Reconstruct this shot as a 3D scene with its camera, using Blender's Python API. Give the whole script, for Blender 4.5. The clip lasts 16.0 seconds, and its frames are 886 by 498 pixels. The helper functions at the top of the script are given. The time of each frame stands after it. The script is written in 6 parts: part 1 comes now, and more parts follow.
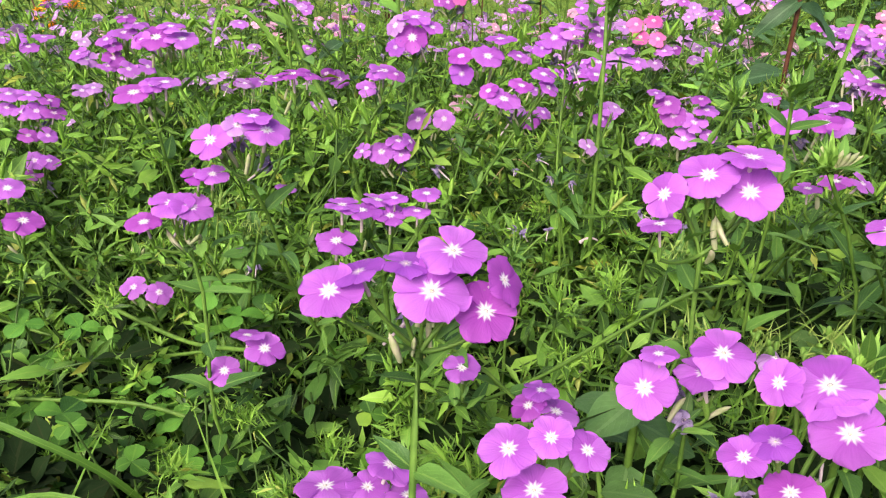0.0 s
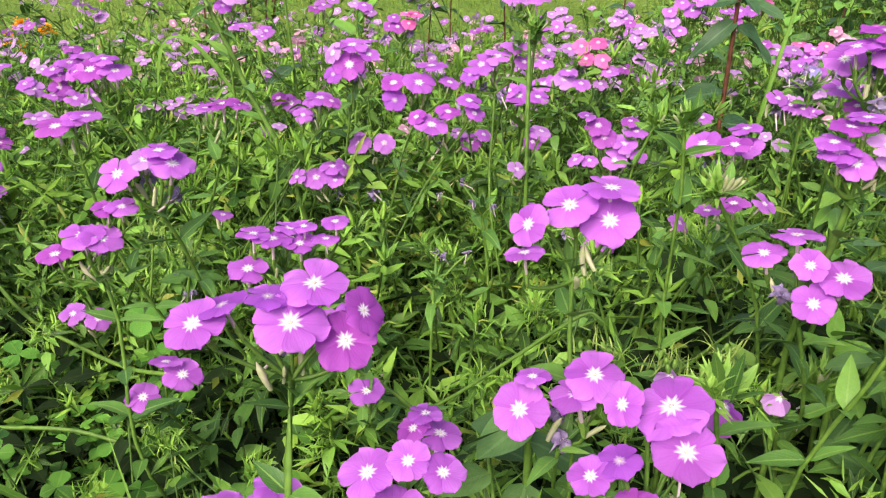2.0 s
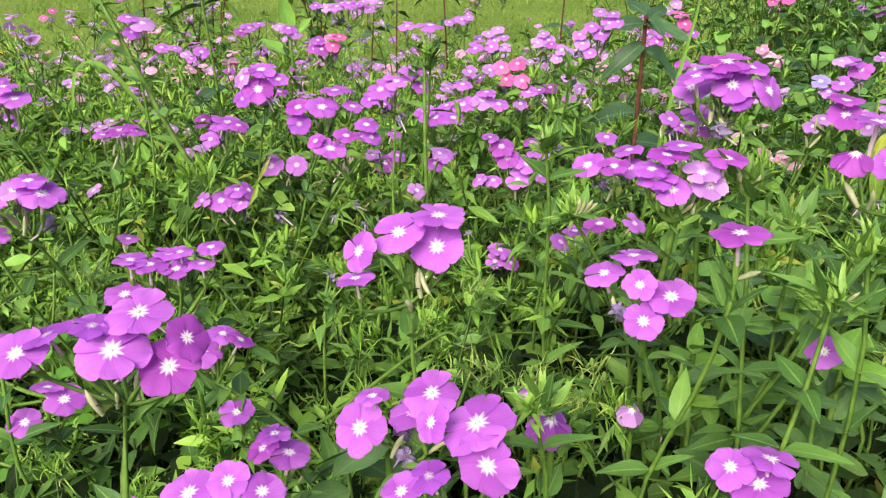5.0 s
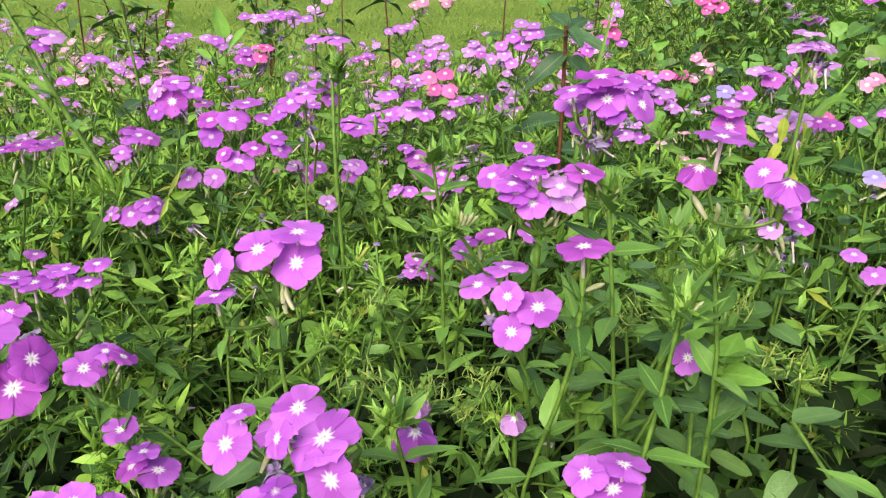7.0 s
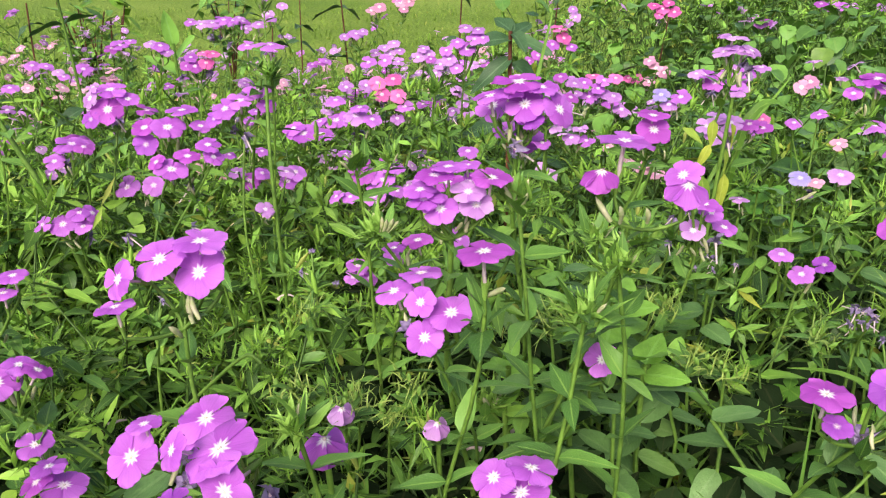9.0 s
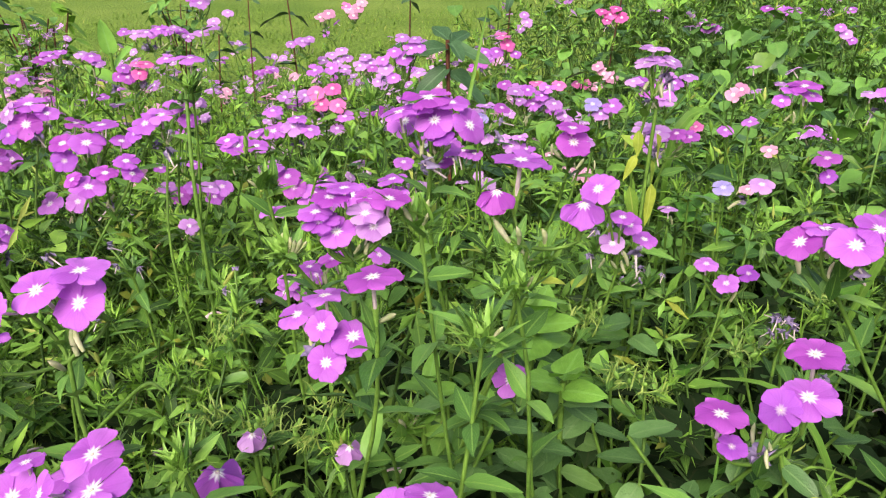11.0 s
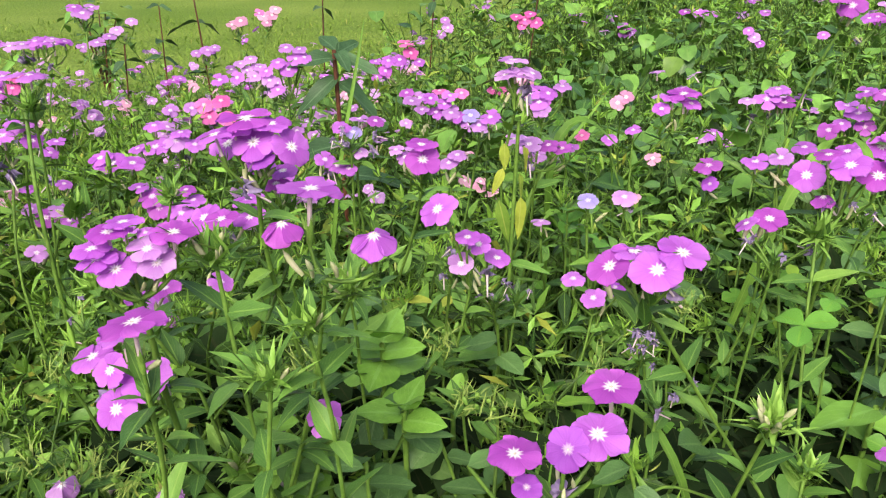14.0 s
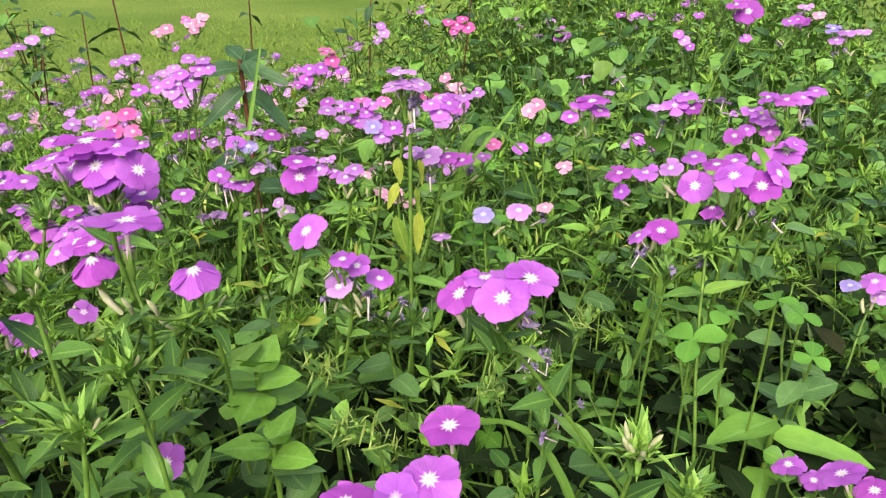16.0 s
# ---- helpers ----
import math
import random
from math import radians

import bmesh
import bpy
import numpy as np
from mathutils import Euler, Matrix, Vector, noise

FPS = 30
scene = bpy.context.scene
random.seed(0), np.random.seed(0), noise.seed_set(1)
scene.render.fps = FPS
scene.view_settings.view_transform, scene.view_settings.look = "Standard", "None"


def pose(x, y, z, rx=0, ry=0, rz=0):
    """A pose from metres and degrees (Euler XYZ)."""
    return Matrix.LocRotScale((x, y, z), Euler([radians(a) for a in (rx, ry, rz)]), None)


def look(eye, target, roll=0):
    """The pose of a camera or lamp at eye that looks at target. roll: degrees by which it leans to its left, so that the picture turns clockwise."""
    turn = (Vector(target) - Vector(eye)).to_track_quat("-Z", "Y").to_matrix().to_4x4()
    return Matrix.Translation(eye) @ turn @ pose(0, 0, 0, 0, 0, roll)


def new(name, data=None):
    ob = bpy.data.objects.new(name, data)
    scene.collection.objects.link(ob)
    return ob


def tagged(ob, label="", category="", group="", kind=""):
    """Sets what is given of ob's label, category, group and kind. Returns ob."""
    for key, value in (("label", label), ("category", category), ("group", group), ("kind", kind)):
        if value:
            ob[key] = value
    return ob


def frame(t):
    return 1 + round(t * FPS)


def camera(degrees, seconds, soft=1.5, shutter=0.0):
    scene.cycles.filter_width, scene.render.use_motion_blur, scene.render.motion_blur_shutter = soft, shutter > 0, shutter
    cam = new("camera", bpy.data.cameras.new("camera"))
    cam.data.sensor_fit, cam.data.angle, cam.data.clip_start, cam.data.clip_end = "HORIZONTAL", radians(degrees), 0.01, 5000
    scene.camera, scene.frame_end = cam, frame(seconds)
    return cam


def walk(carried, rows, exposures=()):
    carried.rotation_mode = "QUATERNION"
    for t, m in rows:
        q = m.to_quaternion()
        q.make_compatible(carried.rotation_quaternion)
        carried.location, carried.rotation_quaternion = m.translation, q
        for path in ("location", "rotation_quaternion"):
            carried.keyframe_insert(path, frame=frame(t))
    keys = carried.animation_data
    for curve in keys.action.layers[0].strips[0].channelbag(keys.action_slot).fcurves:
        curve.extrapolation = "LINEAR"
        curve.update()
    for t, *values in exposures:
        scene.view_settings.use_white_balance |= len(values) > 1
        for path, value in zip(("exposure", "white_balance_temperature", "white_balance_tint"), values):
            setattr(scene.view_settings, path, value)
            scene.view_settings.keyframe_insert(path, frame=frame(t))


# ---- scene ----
cam = camera(62.6, 16.0, 1.2)
PATH = [
    (0, (0.00929, 0.00357, 0.48784), (-0.0065, 1.7649, -0.4594), -0.087),
    (0.5, (0.02070, 0.00256, 0.48956), (0.0040, 1.7695, -0.4473), -0.085),
    (1, (0.02936, 0.00034, 0.49165), (0.0201, 1.7702, -0.4397), -0.386),
    (1.5, (0.03930, -0.00011, 0.49523), (0.0298, 1.7779, -0.4205), -0.762),
    (2, (0.04930, -0.00317, 0.49717), (0.0549, 1.7764, -0.4156), -0.661),
    (2.5, (0.05933, -0.00583, 0.49973), (0.0789, 1.7762, -0.4080), -0.767),
    (3, (0.06884, -0.00765, 0.50424), (0.0938, 1.7783, -0.3956), -0.697),
    (3.5, (0.07522, -0.01144, 0.50570), (0.1217, 1.7761, -0.3902), -0.305),
    (3.7, (0.07703, -0.01286, 0.50511), (0.1294, 1.7749, -0.3900), -0.292),
    (5.8, (0.11903, -0.01432, 0.51054), (0.2360, 1.7803, -0.3645), -0.170),
    (6, (0.12436, -0.01516, 0.51201), (0.2571, 1.7784, -0.3628), 0.003),
    (6.5, (0.13282, -0.01713, 0.51076), (0.2882, 1.7745, -0.3643), -0.061),
    (7, (0.13815, -0.01861, 0.51145), (0.3023, 1.7752, -0.3575), -0.092),
    (7.5, (0.14294, -0.01885, 0.51176), (0.3219, 1.7757, -0.3530), -0.314),
    (8, (0.14943, -0.02020, 0.51192), (0.3421, 1.7737, -0.3510), -0.117),
    (8.5, (0.15644, -0.02126, 0.51205), (0.3694, 1.7712, -0.3492), -0.007),
    (9, (0.16348, -0.02113, 0.51204), (0.3967, 1.7702, -0.3464), 0.002),
    (9.2, (0.16604, -0.02128, 0.51077), (0.4116, 1.7695, -0.3453), -0.091),
    (11.3, (0.19729, -0.01512, 0.51723), (0.5236, 1.7658, -0.3323), -0.024),
    (11.5, (0.20137, -0.01445, 0.51777), (0.5345, 1.7669, -0.3283), -0.203),
    (12, (0.21117, -0.01447, 0.51845), (0.5646, 1.7632, -0.3271), -0.234),
    (12.5, (0.22035, -0.01339, 0.52007), (0.5920, 1.7621, -0.3223), -0.180),
    (13, (0.23229, -0.01243, 0.51969), (0.6275, 1.7573, -0.3241), 0.003),
    (13.5, (0.24176, -0.01155, 0.51836), (0.6554, 1.7527, -0.3279), 0.162),
    (14, (0.25216, -0.01029, 0.51932), (0.6896, 1.7492, -0.3251), 0.234),
    (14.5, (0.26045, -0.00895, 0.51848), (0.7183, 1.7461, -0.3243), 0.158),
    (15, (0.27133, -0.00786, 0.51967), (0.7486, 1.7427, -0.3216), -0.071),
    (15.5, (0.28392, -0.00531, 0.52043), (0.7913, 1.7380, -0.3183), 0.067),
    (16, (0.29782, -0.00403, 0.52091), (0.8345, 1.7312, -0.3162), 0.178),
]
walk(cam, [(t, look(eye, target, roll)) for t, eye, target, roll in PATH])

# ---- light: bright overcast sky, a very soft sun ----
world = bpy.data.worlds.new("world")
scene.world = world
world.use_nodes = True
wn = world.node_tree.nodes
sky = wn.new("ShaderNodeTexSky")
sky.sky_type = "NISHITA"
sky.sun_disc = False
sky.sun_elevation, sky.sun_rotation = radians(46), radians(209)
sky.air_density, sky.dust_density, sky.ozone_density = 1.0, 5.0, 0.6
wn["Background"].inputs["Strength"].default_value = 0.095
world.node_tree.links.new(sky.outputs[0], wn["Background"].inputs["Color"])
sun_data = bpy.data.lights.new("sun", "SUN")
sun_data.energy, sun_data.angle, sun_data.color = 2.2, radians(40), (1.0, 0.93, 0.78)
sun = new("sun", sun_data)
sun.matrix_world = look((-1.1, -2.0, 2.66), (0.0, 0.0, 0.3))
scene.view_settings.exposure = 1.23

rng = np.random.default_rng(7)


# ---- materials ----
def material(name, roughness=0.5, specular=0.5):
    m = bpy.data.materials.new(name)
    m.use_nodes = True
    b = m.node_tree.nodes["Principled BSDF"]
    b.inputs["Roughness"].default_value = roughness
    b.inputs["Specular IOR Level"].default_value = specular
    return m, m.node_tree.nodes, m.node_tree.links, b


def ramp(nodes, links, source, stops):
    r = nodes.new("ShaderNodeValToRGB")
    e = r.color_ramp.elements
    for i, (at, colour) in enumerate(stops):
        el = e[i] if i < 2 else e.new(at)
        el.position, el.color = at, (*colour, 1)
    links.new(source, r.inputs[0])
    return r.outputs[0]


def mixed(nodes, links, kind, fac, a, b):
    n = nodes.new("ShaderNodeMix")
    n.data_type, n.blend_type = "RGBA", kind
    for socket, value in ((n.inputs[0], fac), (n.inputs[6], a), (n.inputs[7], b)):
        if isinstance(value, bpy.types.NodeSocket):
            links.new(value, socket)
        else:
            socket.default_value = value if isinstance(value, (int, float)) else (*value, 1)
    return n.outputs[2]


def arith(nodes, links, op, a, b=0.0, c=0.0):
    n = nodes.new("ShaderNodeMath")
    n.operation = op
    for socket, value in zip(n.inputs, (a, b, c)):
        if isinstance(value, bpy.types.NodeSocket):
            links.new(value, socket)
        else:
            socket.default_value = value
    return n.outputs[0]


def noise_of(nodes, links, scale, detail=3.0, coords="Object"):
    tc = nodes.new("ShaderNodeTexCoord")
    n = nodes.new("ShaderNodeTexNoise")
    n.inputs["Scale"].default_value, n.inputs["Detail"].default_value = scale, detail
    links.new(tc.outputs[coords], n.inputs["Vector"])
    return n.outputs["Fac"]


def thin(nodes, links, b, colour, share):
    """Let some light through a leaf or petal."""
    t = nodes.new("ShaderNodeBsdfTranslucent")
    if isinstance(colour, bpy.types.NodeSocket):
        links.new(colour, t.inputs["Color"])
    else:
        t.inputs["Color"].default_value = (*colour, 1)
    x = nodes.new("ShaderNodeMixShader")
    x.inputs[0].default_value = share
    links.new(b.outputs[0], x.inputs[1])
    links.new(t.outputs[0], x.inputs[2])
    links.new(x.outputs[0], nodes["Material Output"].inputs["Surface"])


def leaf_material(name, dark, light, old, rib, roughness=0.45, shared=False, share=0.09, gloss=0.27):
    m, n, l, b = material(name, roughness, gloss)
    if shared:
        rand = n.new("ShaderNodeNewGeometry").outputs["Random Per Island"]
    else:
        rand = n.new("ShaderNodeObjectInfo").outputs["Random"]
    base = ramp(n, l, rand, [(0.0, dark), (0.93, light), (0.97, old)])
    blotch = noise_of(n, l, 90.0)
    base = mixed(n, l, "MULTIPLY", 0.55, base, ramp(n, l, blotch, [(0.3, (0.55, 0.6, 0.5)), (0.7, (1.25, 1.2, 1.15))]))
    uv = n.new("ShaderNodeUVMap")
    sep = n.new("ShaderNodeSeparateXYZ")
    l.new(uv.outputs[0], sep.inputs[0])
    across = arith(n, l, "ABSOLUTE", arith(n, l, "SUBTRACT", sep.outputs[0], 0.5))
    mid = arith(n, l, "LESS_THAN", across, 0.045)
    slant = arith(n, l, "FRACT", arith(n, l, "MULTIPLY", arith(n, l, "SUBTRACT", sep.outputs[1], across), 7.0))
    vein = arith(n, l, "MULTIPLY", arith(n, l, "LESS_THAN", slant, 0.12), 0.35)
    base = mixed(n, l, "MIX", arith(n, l, "MULTIPLY", arith(n, l, "MAXIMUM", mid, vein), 0.55), base, rib)
    l.new(base, b.inputs["Base Color"])
    bump = n.new("ShaderNodeBump")
    bump.inputs["Strength"].default_value, bump.inputs["Distance"].default_value = 0.5, 0.0006
    l.new(arith(n, l, "ADD", noise_of(n, l, 400.0), arith(n, l, "MULTIPLY", arith(n, l, "MAXIMUM", mid, vein), -0.8)), bump.inputs["Height"])
    l.new(bump.outputs[0], b.inputs["Normal"])
    thin(n, l, b, mixed(n, l, "MULTIPLY", 1.0, base, (1.3, 1.5, 0.5)), share)
    return m


def petal_material(name, inner, outer, eye=(0.9, 0.86, 0.9), reach=0.24):
    """u runs across a petal, v from the throat to the rim; the eye is a ragged white star."""
    m, n, l, b = material(name, 0.55, 0.25)
    uv = n.new("ShaderNodeUVMap")
    sep = n.new("ShaderNodeSeparateXYZ")
    l.new(uv.outputs[0], sep.inputs[0])
    across = arith(n, l, "ABSOLUTE", arith(n, l, "SUBTRACT", sep.outputs[0], 0.5))
    rand = n.new("ShaderNodeObjectInfo").outputs["Random"]
    tone = arith(n, l, "ADD", arith(n, l, "MULTIPLY", sep.outputs[1], 0.7), arith(n, l, "MULTIPLY", rand, 0.3))
    base = ramp(n, l, tone, [(0.15, inner), (0.95, outer)])
    streak = n.new("ShaderNodeTexNoise")
    streak.inputs["Scale"].default_value = 14.0
    mp = n.new("ShaderNodeMapping")
    mp.inputs["Scale"].default_value = (1.0, 0.12, 1.0)
    l.new(uv.outputs[0], mp.inputs["Vector"])
    l.new(mp.outputs[0], streak.inputs["Vector"])
    base = mixed(n, l, "MULTIPLY", 0.5, base, ramp(n, l, streak.outputs["Fac"], [(0.3, (0.86, 0.82, 0.90)), (0.7, (1.1, 1.14, 1.08))]))
    base = mixed(n, l, "MULTIPLY", 0.4, base, ramp(n, l, noise_of(n, l, 60.0, 2.0), [(0.3, (0.8, 0.75, 0.85)), (0.7, (1.15, 1.15, 1.1))]))
    base = mixed(n, l, "MULTIPLY", 1.0, base, ramp(n, l, rand, [(0.0, (0.86, 0.76, 0.88)), (1.0, (1.14, 1.18, 1.11))]))
    lobe = arith(n, l, "ABSOLUTE", arith(n, l, "SUBTRACT", across, 0.2))
    edge = arith(n, l, "MAXIMUM", arith(n, l, "SUBTRACT", reach, arith(n, l, "MULTIPLY", lobe, 0.8)), 0.125)
    white = n.new("ShaderNodeMapRange")
    white.inputs["From Min"].default_value, white.inputs["From Max"].default_value = -0.09, 0.06
    l.new(arith(n, l, "SUBTRACT", edge, sep.outputs[1]), white.inputs["Value"])
    base = mixed(n, l, "MIX", white.outputs[0], base, eye)
    l.new(base, b.inputs["Base Color"])
    bump = n.new("ShaderNodeBump")
    bump.inputs["Strength"].default_value, bump.inputs["Distance"].default_value = 0.4, 0.0006
    l.new(streak.outputs["Fac"], bump.inputs["Height"])
    l.new(bump.outputs[0], b.inputs["Normal"])
    thin(n, l, b, base, 0.42)
    return m


def plain(name, a, c, scale=120.0, roughness=0.6, share=0.0):
    m, n, l, b = material(name, roughness, 0.3)
    base = ramp(n, l, noise_of(n, l, scale, 4.0), [(0.3, a), (0.7, c)])
    rand = n.new("ShaderNodeObjectInfo").outputs["Random"]
    base = mixed(n, l, "MULTIPLY", 0.6, base, ramp(n, l, rand, [(0.0, (0.7, 0.75, 0.7)), (1.0, (1.2, 1.15, 1.1))]))
    l.new(base, b.inputs["Base Color"])
    bump = n.new("ShaderNodeBump")
    bump.inputs["Strength"].default_value, bump.inputs["Distance"].default_value = 0.4, 0.0008
    l.new(noise_of(n, l, scale * 3, 3.0), bump.inputs["Height"])
    l.new(bump.outputs[0], b.inputs["Normal"])
    if share:
        thin(n, l, b, base, share)
    return m


PETAL = {
    "m": petal_material("petal_magenta", (0.435, 0.10, 0.575), (0.525, 0.165, 0.68)),
    "e": petal_material("petal_deep_magenta", (0.385, 0.063, 0.47), (0.47, 0.11, 0.565)),
    "d": petal_material("petal_violet", (0.29, 0.06, 0.46), (0.39, 0.10, 0.57), (0.55, 0.4, 0.6), 0.2),
    "l": petal_material("petal_lilac", (0.48, 0.22, 0.60), (0.58, 0.33, 0.69)),
    "p": petal_material("petal_pink", (0.64, 0.11, 0.40), (0.72, 0.19, 0.50), (0.85, 0.62, 0.76), 0.2),
    "q": petal_material("petal_pale_pink", (0.60, 0.28, 0.46), (0.68, 0.37, 0.54)),
    "b": petal_material("petal_blue_violet", (0.30, 0.24, 0.62), (0.42, 0.36, 0.72), (0.7, 0.65, 0.8), 0.25),
}
WORDS = {"m": "magenta", "e": "deep magenta", "d": "violet", "l": "pale lilac", "p": "rose pink", "q": "pale pink", "b": "blue violet"}
THROAT = plain("throat_cream", (0.75, 0.66, 0.45), (0.85, 0.8, 0.6), 300.0)
TUBE = plain("flower_tube", (0.55, 0.42, 0.5), (0.68, 0.56, 0.6), 200.0, 0.6, 0.2)
# stem green darkened to carry the shade inside the undergrowth
STEM_SHADED = plain("stem_shaded", (0.028, 0.065, 0.012), (0.08, 0.155, 0.028), 150.0, 0.55)
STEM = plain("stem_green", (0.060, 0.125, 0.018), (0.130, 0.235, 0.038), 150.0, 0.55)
SEPAL = plain("sepal_green", (0.12, 0.25, 0.035), (0.24, 0.40, 0.08), 200.0, 0.5, 0.2)
BRACT = plain("bract_green", (0.15, 0.31, 0.045), (0.29, 0.47, 0.10), 200.0, 0.5, 0.2)
BUD = plain("bud_cream", (0.30, 0.36, 0.15), (0.52, 0.46, 0.38), 160.0, 0.5, 0.15)
SPENT = plain("spent_petal", (0.09, 0.065, 0.16), (0.32, 0.25, 0.44), 220.0, 0.8, 0.1)
STRAW = plain("straw_dry", (0.35, 0.27, 0.12), (0.55, 0.47, 0.26), 140.0, 0.8)
REDSTEM = plain("stem_maroon", (0.06, 0.02, 0.015), (0.13, 0.05, 0.03), 150.0, 0.5)
ORANGE = plain("marigold_petal", (0.88, 0.36, 0.012), (0.95, 0.55, 0.03), 150.0, 0.6, 0.2)
PHLOX_LEAF = leaf_material("phlox_leaf", (0.035, 0.095, 0.020), (0.125, 0.265, 0.05), (0.15, 0.28, 0.05), (0.20, 0.33, 0.07))
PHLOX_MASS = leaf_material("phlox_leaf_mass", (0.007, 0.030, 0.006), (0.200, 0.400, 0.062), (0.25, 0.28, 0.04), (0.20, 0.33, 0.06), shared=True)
YOUNG_MASS = leaf_material("young_leaf_mass", (0.10, 0.23, 0.026), (0.27, 0.47, 0.068), (0.36, 0.40, 0.10), (0.28, 0.42, 0.09), 0.5, True, 0.16)
TIP_MASS = leaf_material("shoot_tip_mass", (0.10, 0.23, 0.026), (0.26, 0.46, 0.064), (0.34, 0.38, 0.10), (0.28, 0.42, 0.09), 0.5, True, 0.2)
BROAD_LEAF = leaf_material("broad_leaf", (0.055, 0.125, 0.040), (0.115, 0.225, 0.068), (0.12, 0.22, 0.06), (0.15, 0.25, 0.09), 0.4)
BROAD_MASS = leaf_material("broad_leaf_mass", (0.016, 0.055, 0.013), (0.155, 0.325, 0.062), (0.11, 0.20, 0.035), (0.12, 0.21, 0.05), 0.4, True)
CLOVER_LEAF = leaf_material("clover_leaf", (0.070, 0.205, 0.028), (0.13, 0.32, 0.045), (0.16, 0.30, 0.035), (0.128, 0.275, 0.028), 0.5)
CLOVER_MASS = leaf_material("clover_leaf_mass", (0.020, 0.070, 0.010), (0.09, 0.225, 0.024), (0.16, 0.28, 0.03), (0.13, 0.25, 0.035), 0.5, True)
GRASS_MASS = leaf_material("grass_mass", (0.071, 0.178, 0.016), (0.157, 0.292, 0.033), (0.321, 0.324, 0.074), (0.157, 0.275, 0.046), 0.5, True)
GRASS_LEAF = leaf_material("grass_leaf", (0.073, 0.174, 0.020), (0.126, 0.249, 0.035), (0.160, 0.272, 0.035), (0.173, 0.287, 0.056), 0.5)
DARK_LEAF = leaf_material("dark_leaf", (0.02, 0.055, 0.022), (0.055, 0.12, 0.05), (0.06, 0.13, 0.05), (0.10, 0.17, 0.09), 0.5, share=0.08)
# near-black leaf colour that stands in for shade deep in the foliage
SHADE_TONE = leaf_material("leaf_shade_tone", (0.006, 0.014, 0.004), (0.015, 0.033, 0.010), (0.020, 0.024, 0.010), (0.03, 0.035, 0.014), 0.95, True, 0.02, 0.1)
THREAD = plain("seed_head_thread", (0.10, 0.19, 0.03), (0.27, 0.35, 0.085), 180.0, 0.6)
YELLOW_LEAF = leaf_material("yellow_leaf", (0.12, 0.25, 0.035), (0.32, 0.37, 0.05), (0.38, 0.25, 0.05), (0.36, 0.4, 0.1), 0.6)
BRIGHT_LEAF = leaf_material("bright_leaf", (0.13, 0.28, 0.04), (0.19, 0.38, 0.06), (0.18, 0.33, 0.05), (0.19, 0.36, 0.09), 0.45)
LAWN_MASS = leaf_material("lawn_blade", (0.095, 0.18, 0.018), (0.19, 0.29, 0.035), (0.30, 0.31, 0.08), (0.18, 0.28, 0.05), 0.6, True)

soil, n, l, b = material("soil", 0.95, 0.2)
l.new(ramp(n, l, noise_of(n, l, 60.0, 8.0), [(0.3, (0.018, 0.013, 0.008)), (0.7, (0.06, 0.045, 0.028))]), b.inputs["Base Color"])
bump = n.new("ShaderNodeBump")
bump.inputs["Distance"].default_value = 0.01
l.new(noise_of(n, l, 140.0, 6.0), bump.inputs["Height"])
l.new(bump.outputs[0], b.inputs["Normal"])
lawn, n, l, b = material("lawn", 0.9, 0.1)
patch = ramp(n, l, noise_of(n, l, 1.3, 4.0), [(0.35, (0.12, 0.20, 0.032)), (0.65, (0.19, 0.27, 0.055))])
l.new(mixed(n, l, "MULTIPLY", 0.6, patch, ramp(n, l, noise_of(n, l, 70.0, 6.0), [(0.3, (0.45, 0.5, 0.4)), (0.7, (1.3, 1.25, 1.1))])), b.inputs["Base Color"])
bump = n.new("ShaderNodeBump")
bump.inputs["Distance"].default_value = 0.03
l.new(noise_of(n, l, 60.0, 6.0), bump.inputs["Height"])
l.new(bump.outputs[0], b.inputs["Normal"])


# ---- mesh building ----
class Geo:
    """Quads with uv and a material slot, gathered as arrays."""

    def __init__(self):
        self.v, self.q, self.uv, self.m, self.count = [], [], [], [], 0

    def add(self, v, q, uv, slot=0):
        self.v.append(v)
        self.q.append(q + self.count)
        self.uv.append(uv)
        self.m.append(np.full(len(q), slot, np.int32))
        self.count += len(v)
        return self

    def joined(self):
        return np.concatenate(self.v), np.concatenate(self.q), np.concatenate(self.uv), np.concatenate(self.m)

    def has(self, slot):
        return any((m == slot).any() for m in self.m)

    def only(self, slot):
        """The faces of one material alone."""
        v, q, uv, m = self.joined()
        used, q = np.unique(q[m == slot], return_inverse=True)
        return Geo().add(v[used], q.reshape(-1, 4), uv[used])

    def mesh(self, name, mats, smooth=True):
        v, q, uv, slots = self.joined()
        me = bpy.data.meshes.new(name)
        me.vertices.add(len(v))
        me.vertices.foreach_set("co", v.astype(np.float32).ravel())
        me.loops.add(len(q) * 4)
        me.loops.foreach_set("vertex_index", q.astype(np.int32).ravel())
        me.polygons.add(len(q))
        me.polygons.foreach_set("loop_start", np.arange(0, len(q) * 4, 4, dtype=np.int32))
        me.polygons.foreach_set("material_index", slots)
        me.polygons.foreach_set("use_smooth", np.full(len(q), smooth))
        layer = me.uv_layers.new(name="UVMap")
        layer.data.foreach_set("uv", uv[q.ravel()].astype(np.float32).ravel())
        for m in mats:
            me.materials.append(m)
        me.update(calc_edges=True)
        return me


def turn(rx=0.0, ry=0.0, rz=0.0):
    return np.array(Euler((rx, ry, rz)).to_matrix())


def facing(normal, spin=0.0):
    """Rotation whose z axis is the normal."""
    q = Vector(normal).to_track_quat("Z", "Y").to_matrix() @ Matrix.Rotation(spin, 3, "Z")
    return q


